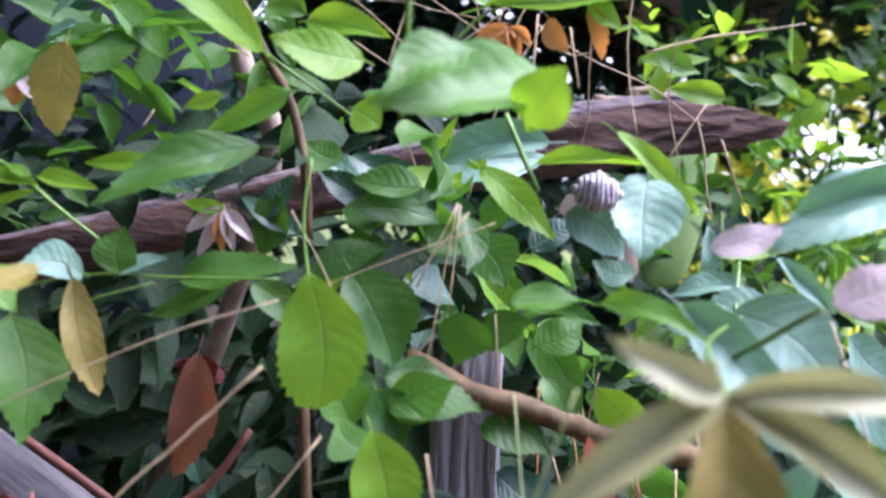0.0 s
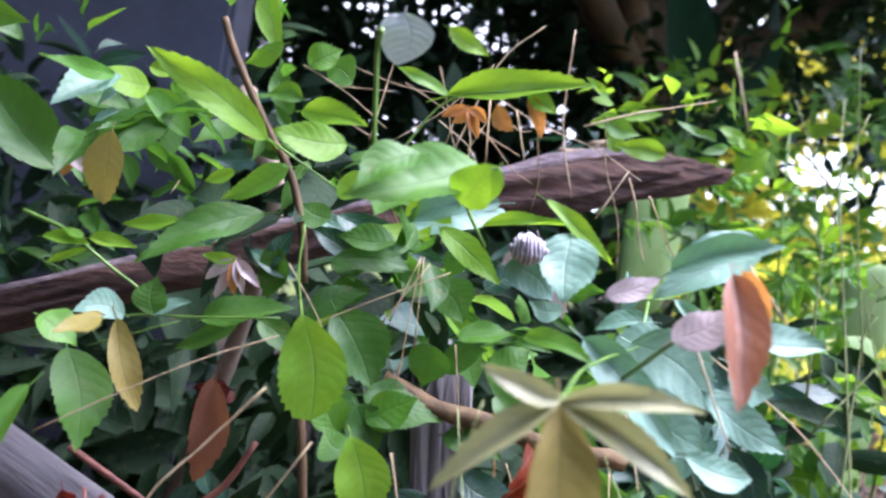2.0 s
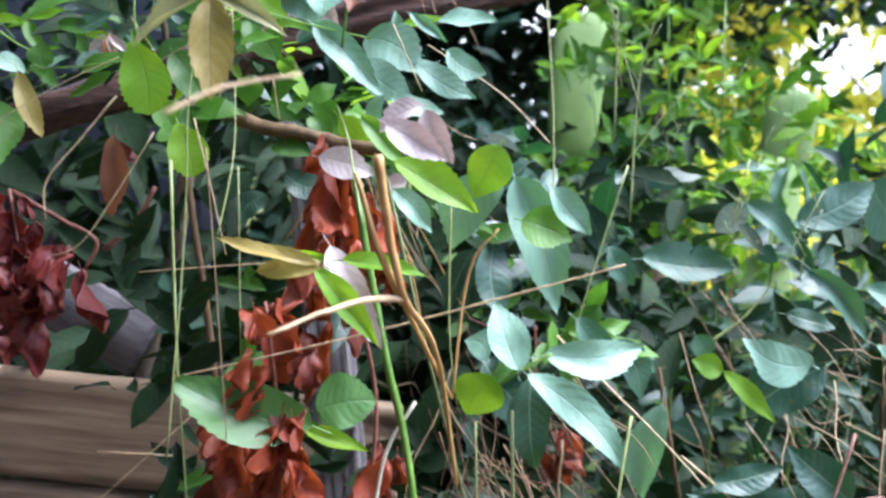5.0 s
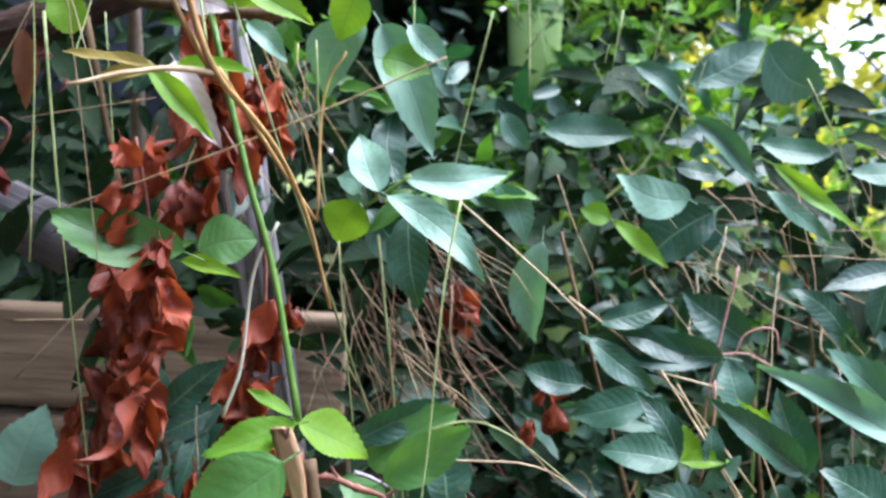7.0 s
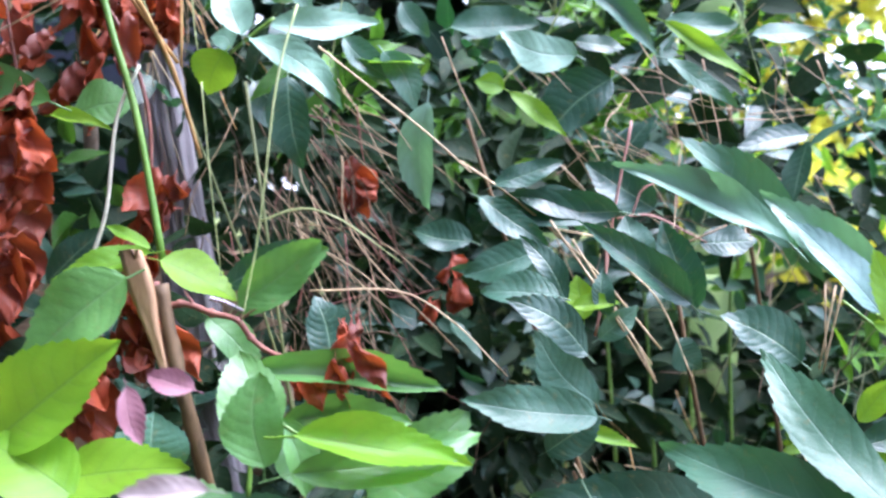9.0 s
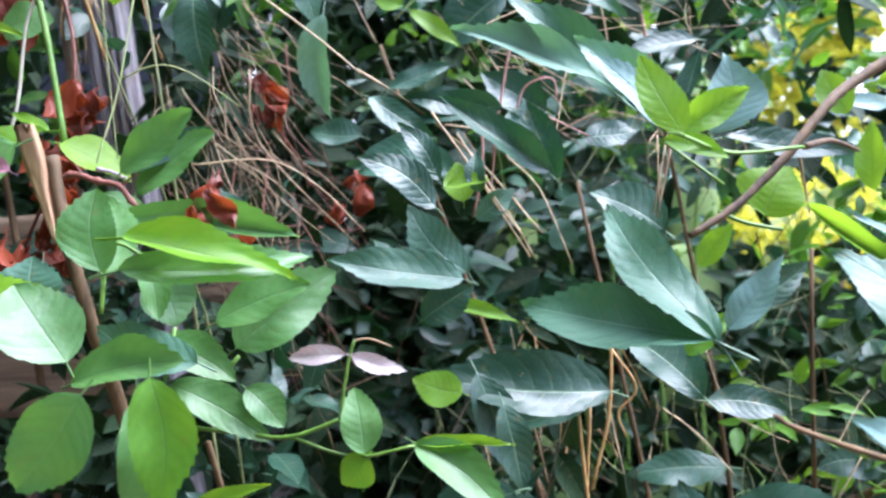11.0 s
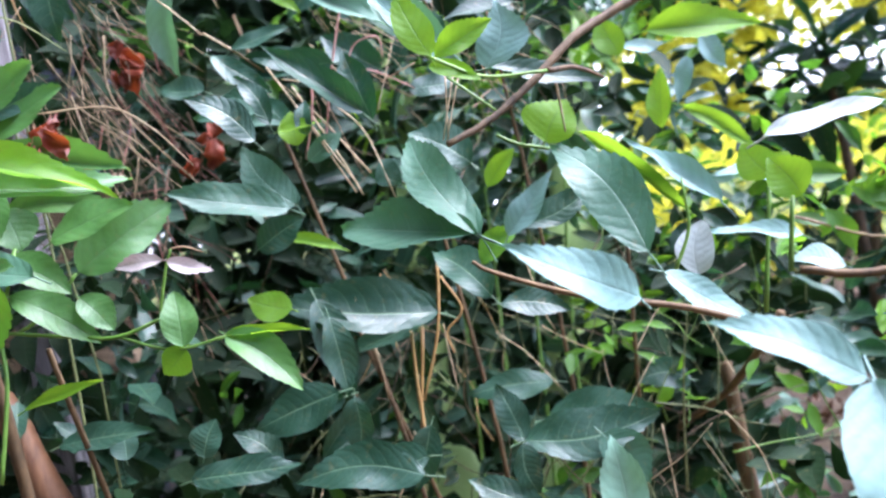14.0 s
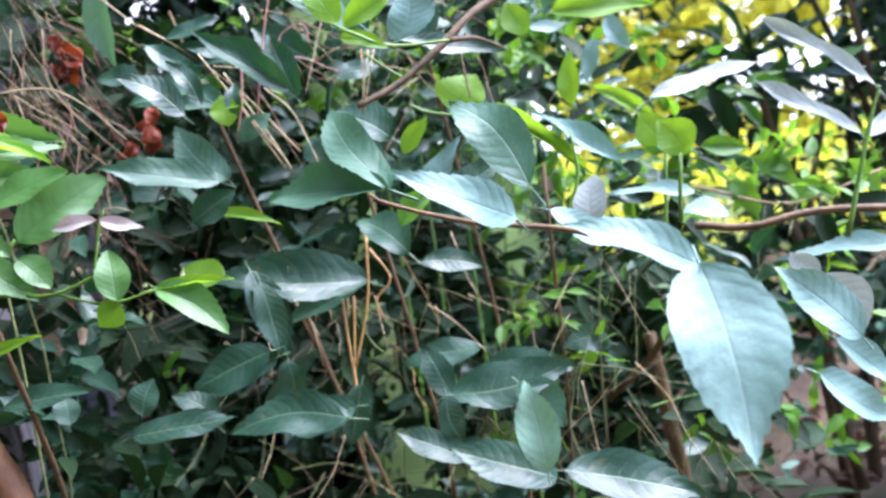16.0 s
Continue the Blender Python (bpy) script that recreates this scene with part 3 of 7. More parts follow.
def straws(owner, count, box, lean, seed, materials=("straw", "tan"), length=(0.05, 0.13), radius=0.0008, spread=0.28, name="straw", joined=False):
    """Loose dry stalks: each a thin bent tube."""
    rng = random.Random(seed)
    heaps = {}
    for _ in range(count):
        p = Vector([rng.uniform(a, b) for a, b in box])
        d = (Vector(lean) + Vector([rng.gauss(0, spread) for _ in range(3)])).normalized()
        q = p + d * rng.uniform(*length)
        bend = 0.028 * (q - p).length
        one = p.lerp(q, 0.33) + Vector([rng.gauss(0, bend) for _ in range(3)])
        two = p.lerp(q, 0.68) + Vector([rng.gauss(0, bend) for _ in range(3)])
        material, thick = rng.choice(materials), radius * rng.uniform(0.7, 1.6)
        if joined:
            bm = heaps.setdefault(material, bmesh.new()) if material not in heaps else heaps[material]
            tube(bm, [c - Vector(owner.location) for c in smooth_path([p, one, two, q])], thick, radius * 0.6, 5, 0.06, rng)
        else:
            stalk(owner, name, material, [p, one, two, q], thick, radius * 0.6)
    for material, bm in heaps.items():
        tagged(part(name, bm, material, owner), "tangle of thin dry stalks", kind="stuff")


def box_part(name, size, material, parent, at, turn=(0, 0, 0), grooves=0, label="", seed=1):
    """A sawn piece of wood: worn edges, grooves along its face, slightly uneven."""
    rng = random.Random(seed)
    bm = bmesh.new()
    bmesh.ops.create_cube(bm, size=1.0)
    bmesh.ops.scale(bm, vec=size, verts=bm.verts)
    long = max(range(3), key=lambda i: size[i])
    cut = [e for e in bm.edges if abs((e.verts[0].co - e.verts[1].co)[long]) > size[long] * 0.9]
    bmesh.ops.subdivide_edges(bm, edges=cut, cuts=24)
    tall = sorted(range(3), key=lambda i: size[i])[1]
    if grooves:
        cross = [e for e in bm.edges if abs((e.verts[0].co - e.verts[1].co)[tall]) > size[tall] * 0.9]
        bmesh.ops.subdivide_edges(bm, edges=cross, cuts=grooves)
        thin = min(range(3), key=lambda i: size[i])
        levels = sorted({round(v.co[tall], 5) for v in bm.verts})
        for v in bm.verts:
            if levels.index(round(v.co[tall], 5)) % 2:
                v.co[thin] *= 0.55
    for v in bm.verts:
        v.co += Vector([rng.uniform(-1, 1) * min(size) * 0.05 for _ in range(3)])
    bmesh.ops.bevel(bm, geom=[e for e in bm.edges if e.calc_length() > 0 and e.is_manifold and e.calc_face_angle(0) > 1.2], offset=min(size) * 0.08, segments=2, affect="EDGES")
    ob = part(name, bm, material, parent, label)
    ob.matrix_basis = pose(*at, *turn)
    return ob


# ---- ground, bank and wall ----
def height_at(x, y):
    rise = min(max((y - 2.6) / 3.6, 0.0), 1.0)
    rise = rise * rise * (3 - 2 * rise)
    return 1.55 * rise + 0.03 * math.sin(x * 1.7 + 1) * math.cos(y * 1.3) - 0.02


def ground_sheet():
    bm = bmesh.new()
    xs = [-3000, -300, -40, -12] + [-6 + 0.3 * i for i in range(41)] + [12, 40, 300, 3000]
    ys = [-3000, -300, -40, -10] + [-3 + 0.3 * i for i in range(51)] + [20, 60, 300, 3000]
    grid = [[bm.verts.new((x, y, height_at(x, y))) for x in xs] for y in ys]
    for j in range(len(ys) - 1):
        for i in range(len(xs) - 1):
            f = bm.faces.new((grid[j][i], grid[j][i + 1], grid[j + 1][i + 1], grid[j + 1][i]))
            f.material_index = 1 if ys[j] > 4.2 or ys[j + 1] < -6 else 0
    me = mesh_from("ground", bm, MAT["soil"])
    me.materials.append(MAT["meadow"])
    return tagged(new("ground", me), "dark leafy soil rising to a sunlit grassy bank", "ground", kind="structure")


ground_sheet()
bm = bmesh.new()
bmesh.ops.create_cube(bm, size=1.0)
bmesh.ops.scale(bm, vec=(1.64, 0.18, 3.4), verts=bm.verts)
bmesh.ops.bevel(bm, geom=bm.edges[:], offset=0.015, segments=2, affect="EDGES")
wall = new("wall_north", mesh_from("wall_north", bm, MAT["wall"], False))
wall.location = (-1.24, 2.3, 1.66)
tagged(wall, "plain grey rendered garden wall behind the plants", "wall", kind="structure")



def plain_wall(name, size, at, label):
    bm = bmesh.new()
    bmesh.ops.create_cube(bm, size=1.0)
    bmesh.ops.scale(bm, vec=size, verts=bm.verts)
    ob = new(name, mesh_from(name, bm, MAT["wall"], False))
    ob.location = at
    tagged(ob, label, "wall", kind="structure")


def bright_distance():
    """The hazy white sky low over the far fields, seen through the gaps in the leaves."""
    m, nt, b, out = nodes_of("hazy_distance")
    glow = add(nt, "ShaderNodeEmission", Color=(1.0, 0.99, 0.96, 1.0), Strength=0.95)
    nt.links.new(glow.outputs[0], out.inputs[0])
    bm = bmesh.new()
    rows = [[bm.verts.new((48 * math.sin(radians(d)), 48 * math.cos(radians(d)), z)) for d in range(-40, 56, 8)] for z in (1.4, 26.0)]
    for k in range(len(rows[0]) - 1):
        bm.faces.new((rows[0][k], rows[0][k + 1], rows[1][k + 1], rows[1][k]))
    tagged(new("backdrop", mesh_from("backdrop", bm, m)), "hazy white sky far beyond the garden", "backdrop", kind="structure")


bright_distance()
# two unseen walls, added to keep low sky light off the plants
plain_wall("wall_west", (0.18, 4.5, 3.36), (-2.0, -0.05, 1.66), "unseen grey wall added to block light from the left")
plain_wall("wall_south", (5.2, 0.18, 2.9), (0.69, -1.5, 1.43), "unseen grey wall added to block light from behind the eye")

# ---- the old fence: log rail, post, leaning plank, lower boards ----
log = thing("log_rail", "rotting split log with weathered grey top and brown broken end", "log", at=(0.06, 0.80, 1.21))


def rough_log():
    """A split log along x: flat weathered top, rounded rotten belly, jagged broken end."""
    rng = random.Random(3)
    bm = bmesh.new()
    a, b, n, sides = Vector((-0.95, -0.24, -0.371)), Vector((0.338, 0.125, 0.143)), 110, 40
    rings = []
    for i in range(n + 1):
        t = i / n
        p = a.lerp(b, t)
        r = 0.023 + 0.006 * t + 0.003 * math.sin(9 * t)
        ring = []
        for k in range(sides):
            ang = 2 * math.pi * k / sides
            c, s = math.cos(ang), math.sin(ang)
            flat = 0.62 if s > 0.35 else 1.0
            bump = 1 + 0.20 * noise.noise(Vector((t * 14, c * 1.6, s * 1.6))) + 0.08 * noise.noise(Vector((t * 40, c * 5, s * 5)))
            crack = noise.noise(Vector((t * 5 + 3, c * 7, s * 7)))
            bump -= 0.26 * max(0.0, 0.22 - abs(crack)) / 0.22
            taper = 1.0 if t < 0.93 else 1 - 0.75 * ((t - 0.93) / 0.07) * (0.4 + 0.6 * (s > 0.1 or c < 0))
            slip = 0.0 if t < 0.9 else (t - 0.9) * 0.5 * (0.5 - s) + rng.uniform(-0.012, 0.012) * (t > 0.95)
            ring.append(bm.verts.new(p + Vector((slip, c * r * bump * taper, s * r * bump * taper * flat))))
        rings.append(ring)
    for r1, r2 in zip(rings, rings[1:]):
        for k in range(sides):
            f = bm.faces.new((r1[k], r1[(k + 1) % sides], r2[(k + 1) % sides], r2[k]))
            f.material_index = 1 if 4 <= k <= 16 else 0
    bm.faces.new(rings[0][::-1])
    bm.faces.new(rings[-1])
    ob = part("shaft", bm, "log", log)
    ob.data.materials.append(MAT["logtop"])
    return ob


rough_log()


def log_splinter(at, length, thick, turn, seed):
    """A torn sliver of wood at the broken end."""
    rng = random.Random(seed)
    bm = bmesh.new()
    n, rings = 7, []
    for i in range(n + 1):
        t = i / n
        w = thick * (1 - t) ** 0.6 + 0.0004
        c = Vector((length * t, rng.uniform(-1, 1) * thick * 0.25, rng.uniform(-1, 1) * thick * 0.25))
        rings.append([bm.verts.new(c + Vector((0, w * dy * rng.uniform(0.6, 1.3), w * dz * rng.uniform(0.5, 1.2)))) for dy, dz in ((-1, -0.6), (0.8, -0.7), (1, 0.5), (-0.7, 0.8))])
    for r1, r2 in zip(rings, rings[1:]):
        for k in range(4):
            bm.faces.new((r1[k], r1[(k + 1) % 4], r2[(k + 1) % 4], r2[k]))
    bm.faces.new(rings[0][::-1])
    bm.faces.new(rings[-1])
    ob = part("splinter", bm, rng.choice(("log", "logtop", "board")), log)
    ob.matrix_basis = pose(*at, *turn)


splinter_rng = random.Random(17)
for i in range(16):
    log_splinter((0.278 + splinter_rng.uniform(-0.03, 0.03), 0.105 + splinter_rng.uniform(-0.022, 0.018), 0.124 + splinter_rng.uniform(-0.022, 0.02)),
                 splinter_rng.uniform(0.035, 0.075), splinter_rng.uniform(0.0025, 0.0055), (0, splinter_rng.uniform(-24, -8), splinter_rng.uniform(8, 24)), i)
fence = thing("fence", "old wooden fence with grey post, leaning plank and brown boards", "fence", at=(0.27, 0.76, 0.0))
box_part("post", (0.044, 0.04, 1.18), "grey", fence, (0.024, 0.0, 0.58), (0, -6.5, 4), 8, "grey weathered grooved post", 2)
box_part("board", (1.5, 0.022, 0.128), "board", fence, (-0.72, 0.17, 0.835), (0, 3.0, 0), 10, "brown grooved board", 3)
box_part("board", (1.5, 0.022, 0.128), "board", fence, (-0.72, 0.172, 0.696), (0, 2.4, 0), 10, "brown grooved board", 4)
box_part("stake", (0.06, 0.05, 1.0), "grey", fence, (-0.62, 0.215, 0.46), (0, 0, 0), 4, "grey hidden stake", 8)
plank = thing("plank", "grey weathered plank leaning against the fence", "plank", at=(0.10, 0.73, 0.93))
box_part("shaft", (0.90, 0.02, 0.060), "plank", plank, (-0.423, 0.057, 0.211), (0, 25.5, -7), 0, "", 7)
trunk = thing("sapling_trunk", "pale peeling trunk of a young tree", "trunk", at=(-0.30, 1.22, 0.0))
stalk(trunk, "bole", "palebark", [(-0.30, 1.22, -0.02), (-0.22, 1.20, 0.5), (-0.06, 1.12, 0.95), (0.05, 0.93, 1.24), (0.03, 0.88, 1.32), (0.02, 0.89, 1.36)], 0.010, 0.008)

# ---- plants, each rooted in the ground ----
vine = thing("climbing_vine", "fresh green climbing vine scrambling over the old fence", "vine", at=(0.20, 0.66, 0.0))
creeper = thing("creeper", "creeper with bronze five-fingered young leaves", "creeper", at=(0.40, 0.55, 0.0))
straw = thing("dry_grass", "tangle of dry bent straw-coloured grass stalks", "dry grass", at=(0.45, 0.66, 0.0))
grass = thing("tall_grass", "tall thin green grass stalks gone to seed", "grass", at=(0.5, 0.55, 0.0))
seedling = thing("seedling", "young plant with pale green three-part leaves", "seedling", at=(0.45, 0.56, 0.0))
shrub = thing("green_shrub", "low shrub with bright fresh green oval leaves", "shrub", at=(0.45, 0.46, 0.0))
laurel = thing("dark_shrub", "dense shrub of dark glossy pointed leaves", "shrub", at=(0.75, 0.85, 0.0))
bough = thing("leaning_bush", "bush with long glossy leaves, painted pale for sky sheen, on brown boughs", "bush", at=(1.05, 0.95, 0.0))
dead_a = thing("dead_spray", "hanging spray of withered red-brown curled leaves", "dead leaves", "withered sprays", at=(0.27, 0.49, 0.95))
dead_b = thing("dead_spray", "withered rust-red leaves clinging beside the grey post", "dead leaves", "withered sprays", at=(0.34, 0.58, 0.95))
dead_c = thing("dead_spray", "withered dark red leaves hanging over the grey plank", "dead leaves", "withered sprays", at=(0.06, 0.56, 1.0))
dead_d = thing("dead_spray", "few small curled red leaves on a thorny twig", "dead leaves", "withered sprays", at=(0.45, 0.5, 0.7))
stick = thing("broken_stick", "broken tan stick of bare wood standing upright", "stick", at=(0.38, 0.455, 0.8))
thorns = thing("thorny_twig", "thin red-brown twig with thorns", "twig", at=(0.42, 0.47, 0.8))


# the climbing vine over the log
leaf(vine, "V", (0.164, 0.520, 1.187), (0.175, 0.520, 1.139), 0.034, (0.327, -0.942, 0.077))
leaf(vine, "H", (0.173, 0.565, 1.188), (0.198, 0.565, 1.149), 0.032, (0.322, -0.925, 0.204))
leaf(vine, "H", (0.157, 0.570, 1.181), (0.186, 0.570, 1.203), 0.018, (-0.343, -0.828, 0.443))
leaf(vine, "H", (0.197, 0.540, 1.140), (0.233, 0.540, 1.147), 0.023, (-0.118, -0.739, 0.663))
leaf(vine, "H", (0.193, 0.560, 1.148), (0.221, 0.560, 1.143), 0.021, (0.104, -0.752, 0.651))
leaf(vine, "H", (0.192, 0.540, 1.146), (0.206, 0.540, 1.125), 0.021, (0.275, -0.946, 0.172))
leaf(vine, "H", (0.183, 0.550, 1.151), (0.194, 0.550, 1.131), 0.015, (0.430, -0.874, 0.226))
leaf(vine, "Y", (0.129, 0.555, 1.270), (0.084, 0.500, 1.297), 0.019, (0.755, -0.651, -0.077))
leaf(vine, "Y", (0.168, 0.560, 1.273), (0.134, 0.540, 1.273), 0.022, (0.477, -0.811, 0.338))
leaf(vine, "Y", (0.138, 0.580, 1.291), (0.175, 0.560, 1.286), 0.016, (-0.418, -0.842, 0.340))
leaf(vine, "G", (0.238, 0.500, 1.262), (0.184, 0.460, 1.238), 0.027, (0.325, -0.773, 0.545))
leaf(vine, "G", (0.213, 0.470, 1.260), (0.190, 0.450, 1.243), 0.017, (0.216, -0.777, 0.591))
leaf(vine, "Y", (0.230, 0.480, 1.243), (0.238, 0.470, 1.259), 0.021, (-0.530, -0.808, -0.258))
leaf(vine, "Y", (0.245, 0.520, 1.266), (0.233, 0.520, 1.247), 0.017, (-0.300, -0.936, 0.182))
leaf(vine, "Y", (0.213, 0.600, 1.313), (0.293, 0.600, 1.332), 0.019, (-0.067, -0.960, 0.271))
leaf(vine, "Y", (0.215, 0.600, 1.313), (0.185, 0.590, 1.324), 0.009, (0.404, -0.857, 0.320))
leaf(vine, "Y", (0.258, 0.600, 1.321), (0.276, 0.600, 1.312), 0.013, (0.096, -0.974, 0.206))
leaf(vine, "T", (0.242, 0.600, 1.311), (0.253, 0.600, 1.298), 0.011, (-0.037, -0.999, -0.033))
leaf(vine, "T", (0.259, 0.600, 1.319), (0.269, 0.600, 1.297), 0.009, (-0.041, -0.999, -0.017))
leaf(vine, "T", (0.226, 0.640, 1.316), (0.217, 0.640, 1.306), 0.007, (-0.031, -0.999, 0.028))
leaf(vine, "T", (0.226, 0.640, 1.316), (0.234, 0.640, 1.298), 0.007, (0.040, -0.999, 0.018))
leaf(vine, "T", (0.226, 0.640, 1.316), (0.210, 0.640, 1.309), 0.007, (0.011, -1.000, -0.024))
leaf(vine, "T", (0.226, 0.640, 1.316), (0.227, 0.640, 1.303), 0.007, (0.108, -0.994, 0.013))
leaf(vine, "T", (0.226, 0.640, 1.316), (0.238, 0.640, 1.308), 0.007, (-0.023, -0.999, -0.038))
leaf(vine, "S", (0.045, 0.560, 1.294), (0.037, 0.520, 1.279), 0.018, (0.477, -0.387, 0.789))
leaf(vine, "Y", (0.055, 0.580, 1.294), (0.040, 0.550, 1.293), 0.018, (0.854, -0.435, 0.286))
leaf(vine, "G", (0.048, 0.550, 1.292), (0.041, 0.500, 1.289), 0.010, (0.959, -0.146, 0.242))
leaf(vine, "Y", (0.037, 0.620, 1.313), (0.055, 0.620, 1.311), 0.011, (0.034, -0.946, 0.321))
leaf(vine, "H", (-0.100, 0.800, 1.258), (-0.166, 0.780, 1.332), 0.050, (0.55, -0.82, -0.10))
leaf(vine, "O", (0.047, 0.560, 1.265), (0.046, 0.560, 1.227), 0.022, (0.008, -1.000, -0.000))
leaf(vine, "T", (-0.008, 0.620, 1.258), (-0.004, 0.620, 1.243), 0.011, (0.504, -0.854, 0.130))
leaf(vine, "K", (-0.005, 0.620, 1.258), (0.009, 0.620, 1.245), 0.008, (0.365, -0.853, 0.373))
leaf(vine, "S", (0.034, 0.600, 1.295), (0.015, 0.600, 1.286), 0.008, (-0.207, -0.875, 0.438))
leaf(vine, "S", (0.031, 0.600, 1.282), (0.017, 0.600, 1.273), 0.007, (-0.253, -0.879, 0.403))
leaf(vine, "G", (0.052, 0.660, 1.302), (0.007, 0.660, 1.294), 0.022, (-0.080, -0.903, 0.422))
leaf(vine, "G", (0.074, 0.660, 1.299), (0.038, 0.660, 1.293), 0.017, (-0.073, -0.893, 0.443))
leaf(vine, "G", (0.136, 0.580, 1.260), (0.097, 0.580, 1.242), 0.016, (-0.134, -0.947, 0.292))
leaf(vine, "Y", (0.110, 0.570, 1.253), (0.095, 0.570, 1.246), 0.008, (-0.056, -0.990, 0.129))
leaf(vine, "H", (0.131, 0.560, 1.233), (0.084, 0.520, 1.207), 0.020, (0.315, -0.758, 0.571))
leaf(vine, "Y", (0.074, 0.600, 1.225), (0.043, 0.600, 1.219), 0.010, (-0.085, -0.911, 0.403))
leaf(vine, "Y", (0.019, 0.560, 1.207), (0.043, 0.560, 1.207), 0.008, (-0.003, -0.857, 0.516))
leaf(vine, "Y", (0.043, 0.560, 1.209), (0.068, 0.560, 1.208), 0.009, (0.025, -0.846, 0.533))
leaf(vine, "Y", (0.043, 0.560, 1.203), (0.021, 0.560, 1.194), 0.005, (-0.139, -0.933, 0.333))
leaf(vine, "Y", (0.040, 0.560, 1.209), (0.030, 0.560, 1.213), 0.006, (0.279, -0.738, 0.614))
leaf(vine, "H", (0.082, 0.560, 1.174), (0.081, 0.560, 1.194), 0.018, (0.509, -0.860, 0.033))
leaf(vine, "S", (0.081, 0.560, 1.174), (0.099, 0.560, 1.184), 0.008, (-0.285, -0.817, 0.501))
leaf(vine, "S", (0.067, 0.560, 1.172), (0.053, 0.540, 1.175), 0.016, (0.780, -0.494, 0.384))
leaf(vine, "G", (0.043, 0.520, 1.171), (0.063, 0.520, 1.162), 0.019, (0.316, -0.646, 0.695))
leaf(vine, "G", (0.040, 0.560, 1.152), (0.061, 0.540, 1.107), 0.030, (0.459, -0.712, 0.531))
leaf(vine, "O", (0.066, 0.553, 1.171), (0.084, 0.553, 1.126), 0.016, (0.518, -0.830, 0.205))
leaf(vine, "O", (0.093, 0.470, 1.180), (0.089, 0.440, 1.174), 0.009, (0.509, -0.235, 0.828))
leaf(vine, "K", (0.109, 0.600, 1.207), (0.093, 0.600, 1.194), 0.007, (-0.016, -1.000, 0.020))
leaf(vine, "K", (0.109, 0.600, 1.207), (0.099, 0.600, 1.184), 0.007, (0.052, -0.998, -0.022))
leaf(vine, "T", (0.109, 0.600, 1.207), (0.111, 0.600, 1.187), 0.007, (0.416, -0.908, 0.056))
leaf(vine, "K", (0.109, 0.600, 1.207), (0.124, 0.600, 1.194), 0.007, (0.229, -0.936, 0.267))
leaf(vine, "Y", (0.109, 0.600, 1.207), (0.089, 0.600, 1.208), 0.007, (0.007, -0.979, 0.202))
leaf(vine, "K", (0.109, 0.600, 1.207), (0.116, 0.600, 1.189), 0.007, (0.373, -0.913, 0.163))
leaf(vine, "H", (0.103, 0.570, 1.174), (0.149, 0.570, 1.190), 0.020, (-0.212, -0.759, 0.615))
leaf(vine, "H", (0.121, 0.580, 1.176), (0.088, 0.580, 1.156), 0.013, (-0.239, -0.882, 0.407))
leaf(vine, "H", (0.126, 0.600, 1.175), (0.147, 0.600, 1.157), 0.017, (0.354, -0.844, 0.404))
leaf(vine, "H", (0.220, 0.600, 1.208), (0.239, 0.600, 1.188), 0.025, (0.122, -0.986, 0.111))
leaf(vine, "H", (0.221, 0.585, 1.176), (0.221, 0.585, 1.153), 0.024, (-0.203, -0.979, 0.001))
leaf(vine, "Y", (0.220, 0.575, 1.238), (0.255, 0.575, 1.212), 0.016, (0.166, -0.961, 0.221))
leaf(vine, "Y", (0.241, 0.560, 1.240), (0.289, 0.560, 1.252), 0.008, (-0.136, -0.799, 0.586))
leaf(vine, "Y", (0.272, 0.560, 1.258), (0.310, 0.560, 1.230), 0.010, (0.186, -0.950, 0.252))
leaf(vine, "S", (0.287, 0.560, 1.242), (0.285, 0.540, 1.207), 0.029, (-0.063, -0.869, 0.490))
leaf(vine, "S", (0.194, 0.680, 1.243), (0.260, 0.680, 1.264), 0.029, (-0.084, -0.961, 0.265))
leaf(vine, "S", (0.367, 0.520, 1.247), (0.320, 0.500, 1.222), 0.025, (0.033, -0.805, 0.592))
leaf(vine, "Y", (0.329, 0.600, 1.215), (0.364, 0.600, 1.224), 0.012, (-0.139, -0.826, 0.546))
leaf(vine, "S", (0.289, 0.570, 1.203), (0.271, 0.570, 1.206), 0.012, (0.055, -0.941, 0.334))
leaf(vine, "K", (0.273, 0.570, 1.237), (0.290, 0.570, 1.198), 0.013, (-0.010, -1.000, -0.004))
leaf(vine, "S", (0.326, 0.600, 1.205), (0.325, 0.600, 1.229), 0.010, (-0.117, -0.993, -0.006))
leaf(vine, "S", (0.338, 0.580, 1.203), (0.307, 0.580, 1.197), 0.011, (-0.118, -0.811, 0.572))
leaf(vine, "G", (0.264, 0.500, 1.191), (0.288, 0.470, 1.190), 0.010, (-0.606, -0.508, 0.612))
leaf(vine, "G", (0.236, 0.520, 1.186), (0.263, 0.520, 1.190), 0.014, (-0.101, -0.695, 0.711))
leaf(vine, "H", (0.258, 0.620, 1.163), (0.278, 0.620, 1.179), 0.021, (-0.314, -0.867, 0.387))
leaf(vine, "S", (0.348, 0.550, 1.187), (0.307, 0.550, 1.188), 0.023, (0.019, -0.829, 0.558))
leaf(vine, "S", (0.317, 0.530, 1.193), (0.353, 0.510, 1.171), 0.032, (-0.237, -0.876, 0.419))
leaf(vine, "S", (0.319, 0.510, 1.174), (0.351, 0.510, 1.151), 0.023, (0.091, -0.988, 0.125))
leaf(vine, "S", (0.369, 0.550, 1.189), (0.397, 0.550, 1.177), 0.020, (0.090, -0.974, 0.210))
